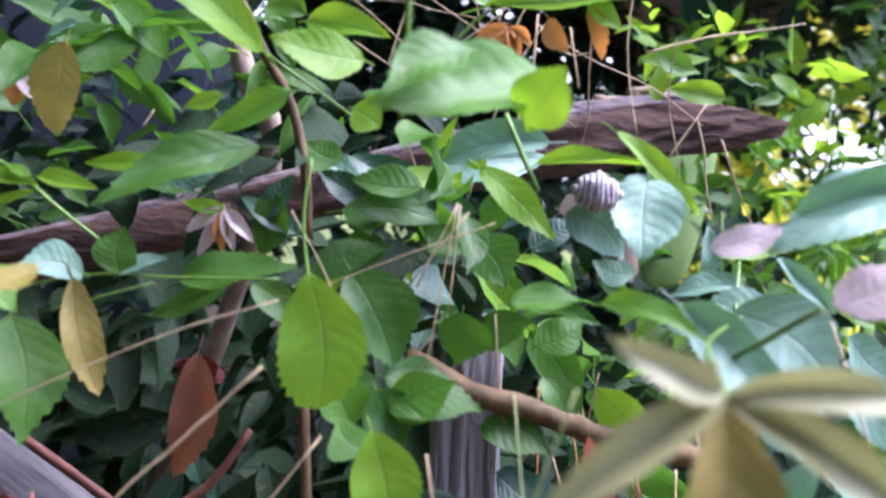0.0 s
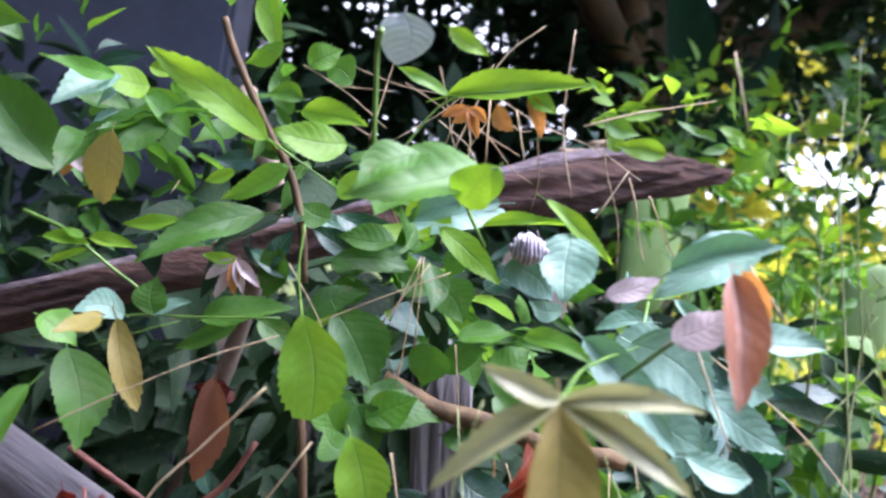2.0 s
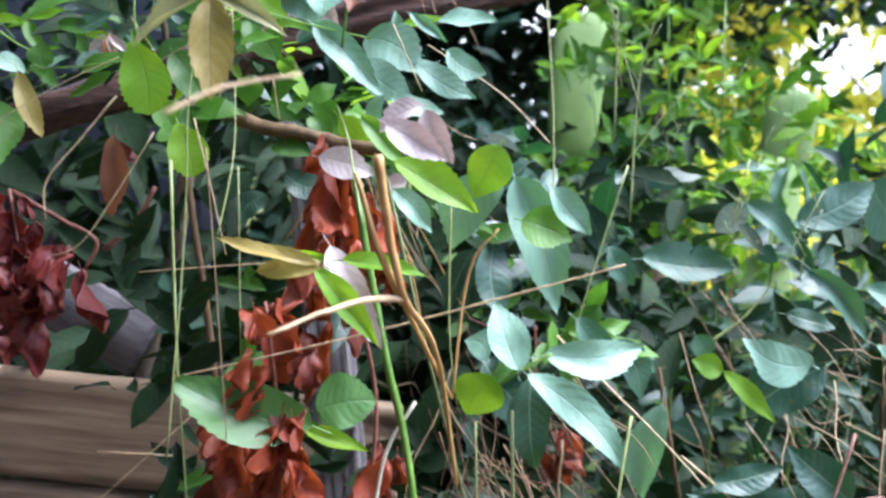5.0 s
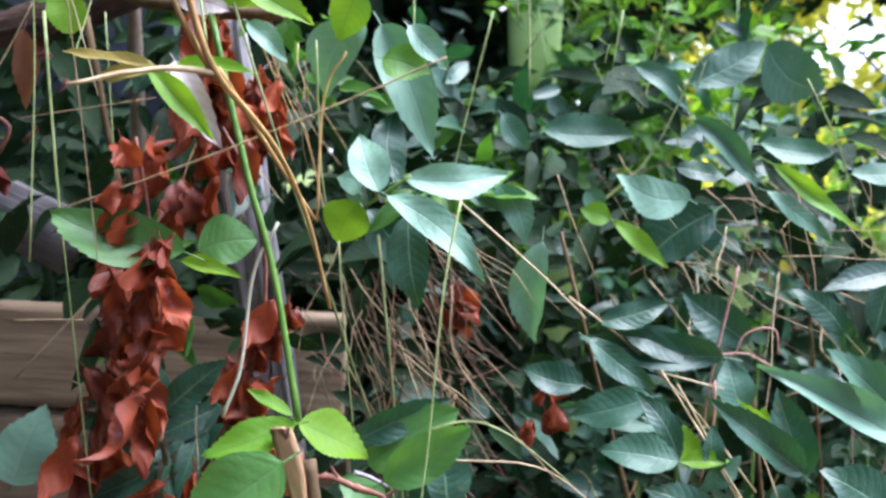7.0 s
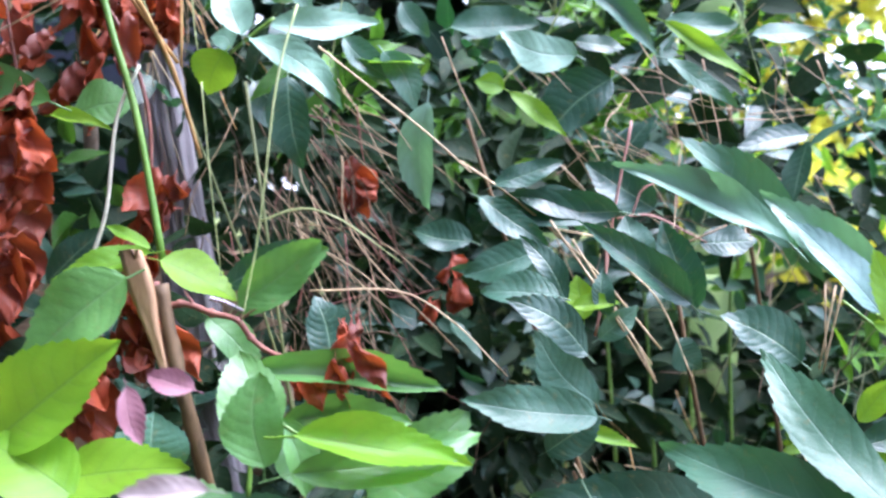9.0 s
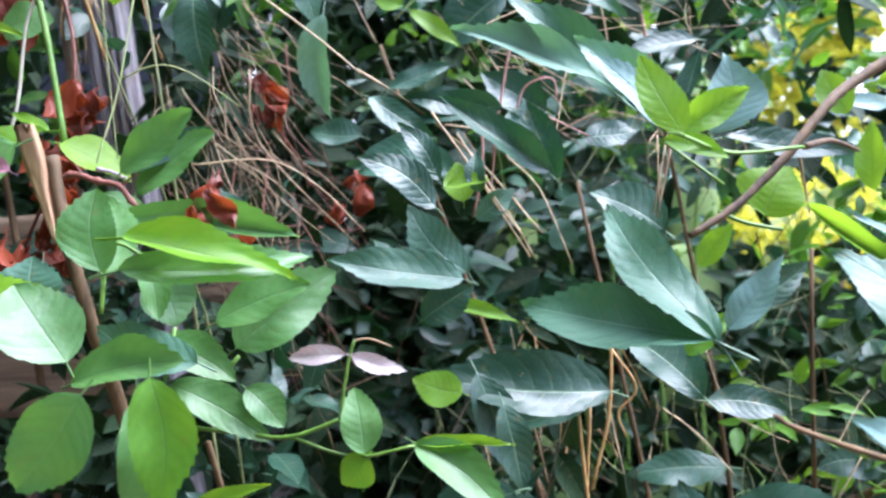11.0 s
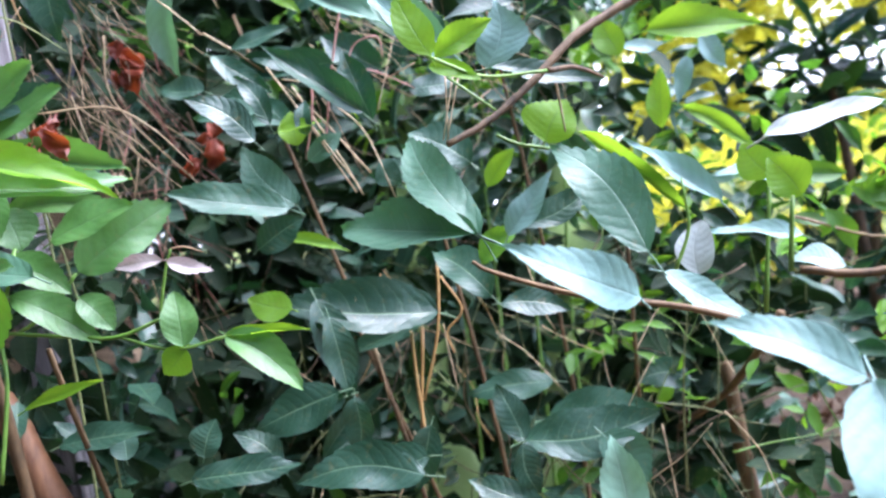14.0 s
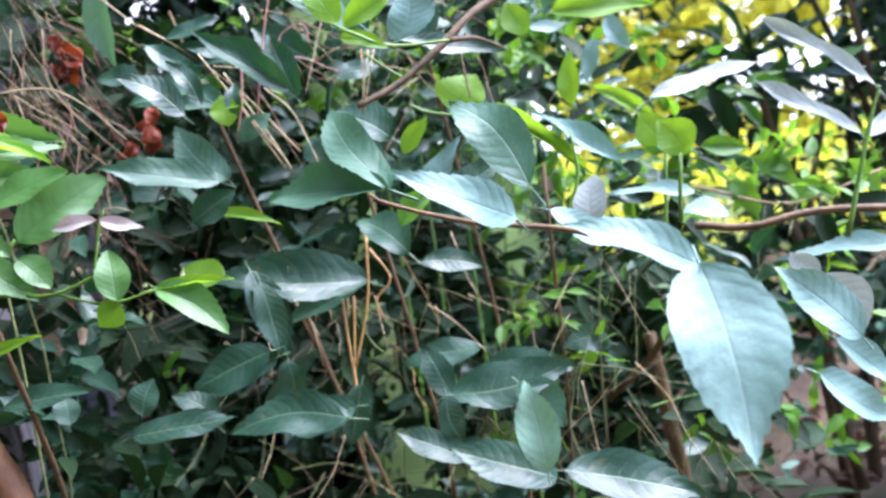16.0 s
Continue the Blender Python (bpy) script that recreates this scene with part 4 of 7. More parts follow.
leaf(vine, "K", (0.312, 0.440, 1.200), (0.332, 0.440, 1.213), 0.017, (-0.323, -0.802, 0.502))
leaf(vine, "S", (0.342, 0.560, 1.216), (0.368, 0.560, 1.197), 0.009, (0.074, -0.992, 0.104))
leaf(vine, "G", (0.130, 0.620, 1.325), (0.148, 0.620, 1.338), 0.018, (-0.015, -1.000, 0.019))
leaf(vine, "G", (0.119, 0.600, 1.331), (0.096, 0.600, 1.320), 0.013, (-0.071, -0.986, 0.148))
leaf(vine, "G", (0.155, 0.630, 1.319), (0.136, 0.630, 1.328), 0.022, (0.084, -0.983, 0.165))
leaf(vine, "G", (0.127, 0.630, 1.307), (0.104, 0.630, 1.310), 0.015, (0.040, -0.946, 0.321))
leaf(vine, "H", (0.155, 0.620, 1.238), (0.137, 0.620, 1.244), 0.018, (0.111, -0.943, 0.314))
leaf(vine, "S", (0.171, 0.640, 1.227), (0.143, 0.640, 1.238), 0.017, (0.130, -0.937, 0.324))
leaf(vine, "H", (0.196, 0.600, 1.228), (0.164, 0.600, 1.227), 0.018, (-0.019, -0.884, 0.467))
leaf(vine, "H", (0.161, 0.600, 1.213), (0.213, 0.600, 1.217), 0.018, (-0.037, -0.869, 0.493))
leaf(vine, "Y", (0.163, 0.580, 1.256), (0.176, 0.580, 1.250), 0.018, (0.050, -0.992, 0.112))
leaf(vine, "G", (0.322, 0.750, 1.346), (0.353, 0.750, 1.335), 0.017, (0.019, -0.998, 0.052))
leaf(vine, "Y", (0.337, 0.780, 1.350), (0.318, 0.780, 1.346), 0.011, (-0.037, -0.986, 0.162))
leaf(vine, "Y", (0.384, 0.800, 1.332), (0.344, 0.800, 1.335), 0.019, (0.010, -0.992, 0.129))
leaf(vine, "Y", (0.516, 0.950, 1.375), (0.484, 0.950, 1.349), 0.020, (-0.277, -0.901, 0.332))
leaf(vine, "K", (0.255, 0.570, 1.223), (0.273, 0.570, 1.237), 0.014, (-0.149, -0.972, 0.183))
leaf(vine, "W", (0.198, 0.470, 1.316), (0.197, 0.470, 1.295), 0.024, (-0.286, -0.958, 0.005))
leaf(vine, "Y", (0.215, 0.500, 1.321), (0.234, 0.500, 1.311), 0.009, (0.021, -0.999, 0.043))
leaf(vine, "D", (0.122, 0.620, 1.204), (0.134, 0.620, 1.228), 0.012, (-0.155, -0.985, 0.076))
leaf(vine, "S", (0.252, 0.620, 1.259), (0.194, 0.620, 1.242), 0.020, (-0.079, -0.963, 0.257))
leaf(vine, "D", (0.158, 0.620, 1.240), (0.223, 0.620, 1.224), 0.020, (0.074, -0.950, 0.302))
leaf(vine, "H", (0.125, 0.620, 1.219), (0.123, 0.620, 1.185), 0.019, (-0.149, -0.989, 0.006))
leaf(vine, "D", (0.180, 0.620, 1.214), (0.144, 0.620, 1.232), 0.017, (0.168, -0.929, 0.329))
leaf(vine, "H", (0.163, 0.620, 1.206), (0.185, 0.620, 1.229), 0.016, (-0.193, -0.962, 0.195))
leaf(vine, "D", (0.139, 0.620, 1.200), (0.110, 0.620, 1.218), 0.013, (0.224, -0.897, 0.380))
leaf(vine, "H", (0.220, 0.620, 1.204), (0.192, 0.620, 1.213), 0.019, (0.102, -0.936, 0.338))
leaf(vine, "H", (0.237, 0.620, 1.234), (0.225, 0.620, 1.211), 0.016, (-0.321, -0.931, 0.174))
leaf(vine, "D", (0.068, 0.620, 1.215), (0.099, 0.620, 1.231), 0.014, (-0.087, -0.982, 0.170))
leaf(vine, "H", (0.058, 0.620, 1.220), (0.090, 0.620, 1.212), 0.015, (0.102, -0.913, 0.394))
leaf(vine, "H", (0.182, 0.620, 1.200), (0.156, 0.620, 1.189), 0.019, (-0.131, -0.940, 0.314))
leaf(vine, "D", (0.249, 0.620, 1.208), (0.268, 0.620, 1.225), 0.016, (-0.271, -0.917, 0.294))

# leaves lower on the vine, seen as the eye draws back
leaf(vine, "V", (0.193, 0.525, 1.134), (0.205, 0.525, 1.099), 0.028, (0.344, -0.932, 0.116))
leaf(vine, "G", (0.185, 0.540, 1.131), (0.173, 0.540, 1.154), 0.020, (0.329, -0.927, 0.181))
leaf(vine, "G", (0.198, 0.540, 1.138), (0.222, 0.540, 1.153), 0.020, (-0.182, -0.944, 0.277))
leaf(vine, "G", (0.193, 0.530, 1.125), (0.181, 0.530, 1.136), 0.017, (0.348, -0.851, 0.392))
leaf(vine, "G", (0.068, 0.470, 1.148), (0.051, 0.440, 1.101), 0.012, (0.092, -0.854, 0.512))
leaf(vine, "S", (-0.038, 0.620, 1.199), (-0.059, 0.600, 1.213), 0.023, (0.697, -0.716, 0.041))
leaf(vine, "S", (0.324, 0.500, 1.228), (0.357, 0.470, 1.245), 0.015, (-0.716, -0.625, 0.312))
leaf(vine, "J", (0.330, 0.436, 1.226), (0.328, 0.410, 1.181), 0.016, (-0.083, -0.865, 0.495))
leaf(vine, "T", (0.333, 0.436, 1.228), (0.348, 0.436, 1.211), 0.010, (-0.028, -0.999, -0.025))
leaf(vine, "S", (0.365, 0.520, 1.201), (0.403, 0.520, 1.203), 0.017, (-0.023, -0.791, 0.611))
leaf(vine, "S", (0.290, 0.500, 1.194), (0.334, 0.480, 1.155), 0.020, (-0.037, -0.906, 0.423))
leaf(vine, "S", (0.323, 0.530, 1.188), (0.340, 0.530, 1.147), 0.014, (0.059, -0.998, 0.024))
leaf(vine, "S", (0.339, 0.500, 1.149), (0.372, 0.500, 1.147), 0.016, (0.035, -0.833, 0.552))
leaf(vine, "S", (0.335, 0.490, 1.150), (0.331, 0.490, 1.126), 0.012, (-0.324, -0.945, 0.045))
leaf(vine, "S", (0.350, 0.520, 1.176), (0.391, 0.520, 1.153), 0.018, (0.129, -0.963, 0.237))
leaf(vine, "K", (0.365, 0.437, 1.137), (0.339, 0.437, 1.125), 0.017, (-0.209, -0.848, 0.486))
leaf(vine, "K", (0.366, 0.437, 1.135), (0.382, 0.437, 1.106), 0.017, (0.009, -1.000, 0.005))
leaf(vine, "Y", (0.347, 0.460, 1.108), (0.397, 0.460, 1.082), 0.023, (0.189, -0.911, 0.367))
leaf(vine, "G", (0.324, 0.480, 1.136), (0.352, 0.480, 1.103), 0.014, (0.240, -0.947, 0.212))
leaf(vine, "S", (0.342, 0.500, 1.093), (0.368, 0.500, 1.068), 0.016, (0.260, -0.929, 0.263))
leaf(vine, "S", (0.442, 0.550, 1.098), (0.470, 0.550, 1.067), 0.020, (0.148, -0.980, 0.134))
leaf(vine, "G", (0.423, 0.550, 1.076), (0.458, 0.550, 1.062), 0.033, (0.155, -0.907, 0.392))
leaf(vine, "K", (0.297, 0.500, 1.213), (0.320, 0.500, 1.224), 0.012, (-0.193, -0.888, 0.417))
leaf(vine, "S", (0.255, 0.550, 1.222), (0.282, 0.550, 1.209), 0.022, (0.122, -0.959, 0.254))
leaf(vine, "K", (0.345, 0.550, 1.101), (0.327, 0.550, 1.095), 0.013, (-0.108, -0.930, 0.352))

leaf(vine, "H", (0.236, 0.600, 1.126), (0.268, 0.590, 1.121), 0.022, (0.10, -0.86, 0.50))
leaf(vine, "H", (0.262, 0.610, 1.150), (0.276, 0.600, 1.128), 0.018, (0.20, -0.90, 0.30))
leaf(vine, "D", (0.246, 0.600, 1.106), (0.282, 0.595, 1.098), 0.024, (0.05, -0.85, 0.52))
leaf(vine, "H", (0.232, 0.610, 1.160), (0.252, 0.600, 1.176), 0.018, (-0.25, -0.90, 0.35))
leaf(vine, "D", (0.230, 0.610, 1.090), (0.212, 0.600, 1.068), 0.020, (0.15, -0.92, 0.30))

# the five-fingered leaf that reaches towards the eye
fingers = stalk(creeper, "leaf_stalk", "green", [(0.267, 0.379, 1.181), (0.285, 0.450, 1.186), (0.321, 0.530, 1.192)], 0.0008, 0.0005)
leaf(fingers, "C", (0.267, 0.379, 1.181), (0.246, 0.365, 1.190), 0.008, (0.578, -0.813, 0.078), "leaflet")
leaf(fingers, "C", (0.267, 0.379, 1.181), (0.233, 0.365, 1.156), 0.009, (0.036, -0.890, 0.455), "leaflet")
leaf(fingers, "O", (0.267, 0.379, 1.181), (0.272, 0.365, 1.131), 0.022, (0.186, -0.941, 0.283), "leaflet")
leaf(fingers, "C", (0.267, 0.379, 1.181), (0.305, 0.365, 1.163), 0.010, (-0.152, -0.906, 0.395), "leaflet")
leaf(fingers, "C", (0.267, 0.379, 1.181), (0.304, 0.365, 1.186), 0.008, (-0.370, -0.884, 0.285), "leaflet")
leaf(creeper, "K", (0.294, 0.500, 1.112), (0.329, 0.500, 1.102), 0.021, (0.058, -0.980, 0.190))
leaf(creeper, "K", (0.350, 0.400, 1.123), (0.381, 0.400, 1.106), 0.017, (0.082, -0.987, 0.141))
leaf(creeper, "Y", (0.311, 0.420, 1.048), (0.347, 0.420, 1.008), 0.015, (0.275, -0.929, 0.249))
leaf(creeper, "O", (0.315, 0.420, 1.050), (0.257, 0.420, 1.066), 0.010, (0.169, -0.779, 0.604))
leaf(creeper, "O", (0.315, 0.420, 1.048), (0.278, 0.420, 1.047), 0.013, (-0.022, -0.896, 0.444))
leaf(creeper, "Y", (0.324, 0.430, 1.052), (0.371, 0.430, 1.044), 0.012, (0.101, -0.794, 0.599))

# stems and straws of the first stretch
stalk(vine, "stem", "bark", [(0.074, 0.630, 1.350), (0.084, 0.630, 1.328), (0.109, 0.630, 1.286), (0.126, 0.630, 1.262), (0.137, 0.630, 1.231), (0.143, 0.630, 1.198)], 0.0025, 0.0028)
stalk(vine, "stem", "green", [(0.191, 0.460, 1.305), (0.189, 0.473, 1.299), (0.191, 0.487, 1.260), (0.191, 0.500, 1.243)], 0.0013, 0.0010)
stalk(vine, "stem", "green", [(0.002, 0.570, 1.219), (0.027, 0.570, 1.211), (0.049, 0.570, 1.197), (0.072, 0.570, 1.184)], 0.0013, 0.0008)
stalk(vine, "stem", "green", [(0.156, 0.540, 1.229), (0.156, 0.540, 1.206), (0.161, 0.540, 1.184)], 0.0007, 0.0007)
stalk(vine, "stem", "green", [(0.021, 0.560, 1.155), (0.067, 0.560, 1.172), (0.104, 0.560, 1.176), (0.146, 0.560, 1.181)], 0.0006, 0.0006)
stalk(vine, "stem", "green", [(0.046, 0.570, 1.153), (0.092, 0.570, 1.172)], 0.0006, 0.0004)
stalk(vine, "stem", "green", [(0.127, 0.560, 1.271), (0.166, 0.560, 1.250)], 0.0008, 0.0006)
stalk(vine, "stem", "green", [(0.227, 0.560, 1.259), (0.244, 0.560, 1.230)], 0.0011, 0.0011)
stalk(vine, "stem", "green", [(0.309, 0.500, 1.158), (0.322, 0.540, 1.182), (0.334, 0.580, 1.213)], 0.0013, 0.0010)
stalk(vine, "stem", "green", [(0.307, 0.500, 1.177), (0.318, 0.460, 1.199)], 0.0012, 0.0008)
stalk(vine, "branch", "bark", [(0.199, 0.600, 1.152), (0.225, 0.600, 1.141), (0.257, 0.600, 1.136), (0.294, 0.600, 1.128), (0.336, 0.600, 1.124)], 0.0058, 0.0053)
stalk(vine, "stem", "green", [(0.192, 0.600, 1.279), (0.214, 0.600, 1.310), (0.248, 0.600, 1.320)], 0.0008, 0.0006)

# dry straws caught in the vine
stalk(straw, "straw", "straw", [(0.213, 0.560, 1.221), (0.201, 0.560, 1.185)], 0.0004, 0.0003)
stalk(straw, "straw", "straw", [(0.213, 0.560, 1.221), (0.211, 0.560, 1.189), (0.209, 0.560, 1.152)], 0.0005, 0.0003)
stalk(straw, "straw", "straw", [(0.214, 0.570, 1.221), (0.215, 0.570, 1.174)], 0.0005, 0.0003)
stalk(straw, "straw", "straw", [(0.149, 0.550, 1.209), (0.168, 0.550, 1.182), (0.179, 0.550, 1.155)], 0.0004, 0.0003)
stalk(straw, "straw", "straw", [(0.048, 0.520, 1.118), (0.112, 0.520, 1.156), (0.155, 0.520, 1.176)], 0.0005, 0.0004)
stalk(straw, "straw", "straw", [(0.163, 0.560, 1.180), (0.192, 0.560, 1.196), (0.229, 0.560, 1.215)], 0.0004, 0.0003)
stalk(straw, "straw", "tan", [(0.201, 0.570, 1.152), (0.210, 0.570, 1.166)], 0.0006, 0.0005)
stalk(straw, "straw", "tan", [(0.236, 0.600, 1.176), (0.242, 0.600, 1.143), (0.248, 0.600, 1.123)], 0.0008, 0.0005)
stalk(straw, "straw", "tan", [(0.127, 0.620, 1.325), (0.154, 0.620, 1.312), (0.180, 0.620, 1.294)], 0.0007, 0.0005)
stalk(straw, "straw", "tan", [(0.150, 0.620, 1.315), (0.180, 0.620, 1.316)], 0.0007, 0.0005)
stalk(straw, "straw", "straw", [(0.171, 0.620, 1.286), (0.177, 0.620, 1.319), (0.181, 0.620, 1.342)], 0.0007, 0.0005)
stalk(straw, "straw", "straw", [(0.238, 0.620, 1.318), (0.240, 0.620, 1.281)], 0.0009, 0.0007)
stalk(straw, "straw", "straw", [(0.254, 0.620, 1.314), (0.262, 0.620, 1.286)], 0.0009, 0.0007)
stalk(straw, "straw", "tan", [(0.184, 0.660, 1.331), (0.220, 0.660, 1.313), (0.261, 0.660, 1.294)], 0.0008, 0.0006)
stalk(straw, "straw", "straw", [(0.219, 0.660, 1.290), (0.241, 0.660, 1.350), (0.267, 0.660, 1.378)], 0.0008, 0.0006)
stalk(straw, "straw", "straw", [(0.182, 0.640, 1.290), (0.213, 0.640, 1.314), (0.238, 0.640, 1.344)], 0.0005, 0.0004)
stalk(straw, "straw", "tan", [(0.147, 0.660, 1.304), (0.180, 0.660, 1.287), (0.203, 0.660, 1.271)], 0.0008, 0.0006)
stalk(straw, "straw", "straw", [(0.224, 0.660, 1.338), (0.213, 0.660, 1.291)], 0.0007, 0.0004)
stalk(straw, "straw", "straw", [(0.208, 0.660, 1.310), (0.231, 0.660, 1.293), (0.240, 0.660, 1.267)], 0.0006, 0.0004)
stalk(straw, "straw", "straw", [(0.228, 0.660, 1.293), (0.245, 0.660, 1.326)], 0.0006, 0.0004)
stalk(straw, "straw", "straw", [(0.282, 0.620, 1.365), (0.282, 0.620, 1.309), (0.292, 0.620, 1.267)], 0.0007, 0.0006)
stalk(straw, "straw", "straw", [(0.340, 0.500, 1.326), (0.350, 0.500, 1.292)], 0.0007, 0.0006)
stalk(straw, "straw", "straw", [(0.307, 0.620, 1.257), (0.323, 0.620, 1.287)], 0.0009, 0.0005)
stalk(straw, "straw", "straw", [(0.067, 0.600, 1.239), (0.071, 0.600, 1.247)], 0.0007, 0.0005)
stalk(straw, "straw", "straw", [(0.151, 0.525, 1.151), (0.126, 0.525, 1.121), (0.103, 0.525, 1.093), (0.103, 0.525, 1.067)], 0.0012, 0.0008)
stalk(straw, "straw", "straw", [(0.175, 0.530, 1.128), (0.146, 0.530, 1.081), (0.120, 0.530, 1.048), (0.085, 0.530, 1.041)], 0.0008, 0.0006)
stalk(straw, "straw", "straw", [(0.214, 0.500, 1.134), (0.227, 0.500, 1.086), (0.236, 0.500, 1.049)], 0.0007, 0.0005)
stalk(straw, "straw", "straw", [(0.218, 0.560, 1.218), (0.196, 0.560, 1.183)], 0.0006, 0.0004)
stalk(straw, "straw", "tan", [(0.370, 0.460, 1.134), (0.383, 0.460, 1.125), (0.394, 0.460, 1.121)], 0.0005, 0.0003)
stalk(straw, "straw", "straw", [(0.339, 0.500, 1.195), (0.358, 0.500, 1.154)], 0.0007, 0.0005)
stalk(straw, "straw", "straw", [(0.357, 0.500, 1.234), (0.376, 0.500, 1.211)], 0.0009, 0.0007)
stalk(straw, "straw", "straw", [(0.355, 0.560, 1.195), (0.407, 0.560, 1.162), (0.442, 0.560, 1.128)], 0.0008, 0.0006)
stalk(grass, "stalk", "grass", [(0.445, 0.550, 1.060), (0.443, 0.573, 1.152), (0.434, 0.597, 1.287), (0.441, 0.620, 1.343)], 0.0011, 0.0004)
stalk(grass, "stalk", "grass", [(0.507, 0.700, 1.189), (0.491, 0.700, 1.299), (0.482, 0.700, 1.402)], 0.0011, 0.0004)
stalk(grass, "stalk", "grass", [(0.444, 0.620, 1.271), (0.413, 0.620, 1.340)], 0.0010, 0.0003)
stalk(grass, "stalk", "grass", [(0.441, 0.620, 1.289), (0.456, 0.620, 1.337)], 0.0007, 0.0003)
stalk(grass, "stalk", "grass", [(0.525, 0.700, 1.166), (0.489, 0.700, 1.274)], 0.0011, 0.0004)
stalk(grass, "stalk", "grass", [(0.248, 0.450, 1.063), (0.248, 0.475, 1.110), (0.240, 0.500, 1.157)], 0.0006, 0.0002)
stalk(grass, "stalk", "grass", [(0.329, 0.460, 1.072), (0.321, 0.473, 1.104), (0.315, 0.487, 1.123), (0.305, 0.500, 1.145)], 0.0015, 0.0005)
stalk(grass, "stalk", "grass", [(0.228, 0.430, 0.939), (0.237, 0.427, 1.056), (0.240, 0.423, 1.136), (0.247, 0.420, 1.173)], 0.0008, 0.0003)
stalk(grass, "stalk", "grass", [(0.525, 0.750, 1.077), (0.529, 0.750, 1.202), (0.541, 0.750, 1.257)], 0.0016, 0.0006)
stalk(grass, "stalk", "grass", [(0.634, 0.800, 1.064), (0.655, 0.800, 1.149)], 0.0021, 0.0007)
stalk(grass, "stalk", "grass", [(0.522, 0.800, 1.128), (0.585, 0.800, 1.210)], 0.0017, 0.0006)
stalk(grass, "stalk", "grass", [(0.515, 0.800, 1.155), (0.514, 0.800, 1.282)], 0.0017, 0.0006)
stalk(grass, "stalk", "grass", [(0.572, 0.700, 0.964), (0.628, 0.700, 1.014), (0.677, 0.700, 1.108)], 0.0019, 0.0007)
stalk(straw, "straw", "tan", [(0.324, 0.190, 1.101), (0.333, 0.210, 1.111), (0.349, 0.230, 1.118)], 0.0008, 0.0008)
stalk(straw, "straw", "straw", [(0.207, 0.490, 0.971), (0.322, 0.477, 1.003), (0.418, 0.463, 1.033), (0.479, 0.450, 1.053)], 0.0009, 0.0009)
stalk(straw, "straw", "tan", [(0.233, 0.470, 1.114), (0.241, 0.470, 1.026), (0.249, 0.470, 0.934)], 0.0006, 0.0004)
stalk(grass, "awn", "grass", [(0.529, 0.750, 1.202), (0.523, 0.750, 1.212)], 0.0010, 0.0003)
stalk(grass, "awn", "grass", [(0.531, 0.750, 1.213), (0.538, 0.750, 1.224)], 0.0010, 0.0003)
stalk(grass, "awn", "grass", [(0.534, 0.750, 1.224), (0.529, 0.750, 1.238)], 0.0010, 0.0003)
stalk(grass, "awn", "grass", [(0.536, 0.750, 1.235), (0.547, 0.750, 1.255)], 0.0010, 0.0003)
stalk(grass, "awn", "grass", [(0.539, 0.750, 1.246), (0.528, 0.750, 1.257)], 0.0011, 0.0003)
stalk(grass, "awn", "grass", [(0.541, 0.750, 1.257), (0.548, 0.750, 1.270)], 0.0011, 0.0003)
stalk(grass, "awn", "grass", [(0.634, 0.800, 1.064), (0.629, 0.800, 1.075)], 0.0011, 0.0004)
stalk(grass, "awn", "grass", [(0.639, 0.800, 1.081), (0.643, 0.800, 1.104)], 0.0011, 0.0004)
stalk(grass, "awn", "grass", [(0.643, 0.800, 1.098), (0.630, 0.800, 1.119)], 0.0011, 0.0004)
stalk(grass, "awn", "grass", [(0.647, 0.800, 1.115), (0.658, 0.800, 1.128)], 0.0011, 0.0004)
stalk(grass, "awn", "grass", [(0.651, 0.800, 1.132), (0.644, 0.800, 1.151)], 0.0011, 0.0004)
stalk(grass, "awn", "grass", [(0.655, 0.800, 1.149), (0.665, 0.800, 1.172)], 0.0011, 0.0004)
stalk(grass, "awn", "grass", [(0.517, 0.800, 1.219), (0.504, 0.800, 1.229)], 0.0011, 0.0003)
stalk(grass, "awn", "grass", [(0.517, 0.800, 1.231), (0.525, 0.800, 1.251)], 0.0011, 0.0003)
stalk(grass, "awn", "grass", [(0.516, 0.800, 1.244), (0.507, 0.800, 1.256)], 0.0011, 0.0003)
stalk(grass, "awn", "grass", [(0.515, 0.800, 1.257), (0.523, 0.800, 1.268)], 0.0011, 0.0003)
stalk(grass, "awn", "grass", [(0.515, 0.800, 1.269), (0.501, 0.800, 1.291)], 0.0011, 0.0003)
stalk(grass, "awn", "grass", [(0.514, 0.800, 1.282), (0.522, 0.800, 1.296)], 0.0011, 0.0004)
stalk(grass, "awn", "grass", [(0.630, 0.800, 1.185), (0.617, 0.800, 1.203)], 0.0011, 0.0004)
stalk(grass, "awn", "grass", [(0.628, 0.800, 1.214), (0.639, 0.800, 1.236)], 0.0011, 0.0004)
stalk(grass, "awn", "grass", [(0.625, 0.800, 1.242), (0.616, 0.800, 1.257)], 0.0011, 0.0004)
stalk(grass, "awn", "grass", [(0.623, 0.800, 1.270), (0.631, 0.800, 1.286)], 0.0011, 0.0004)
stalk(grass, "awn", "grass", [(0.620, 0.800, 1.298), (0.615, 0.800, 1.312)], 0.0012, 0.0004)
stalk(grass, "awn", "grass", [(0.618, 0.800, 1.326), (0.629, 0.800, 1.336)], 0.0012, 0.0004)
stalk(grass, "awn", "grass", [(0.568, 0.800, 1.141), (0.564, 0.800, 1.160)], 0.0011, 0.0003)
stalk(grass, "awn", "grass", [(0.572, 0.800, 1.155), (0.577, 0.800, 1.172)], 0.0011, 0.0003)
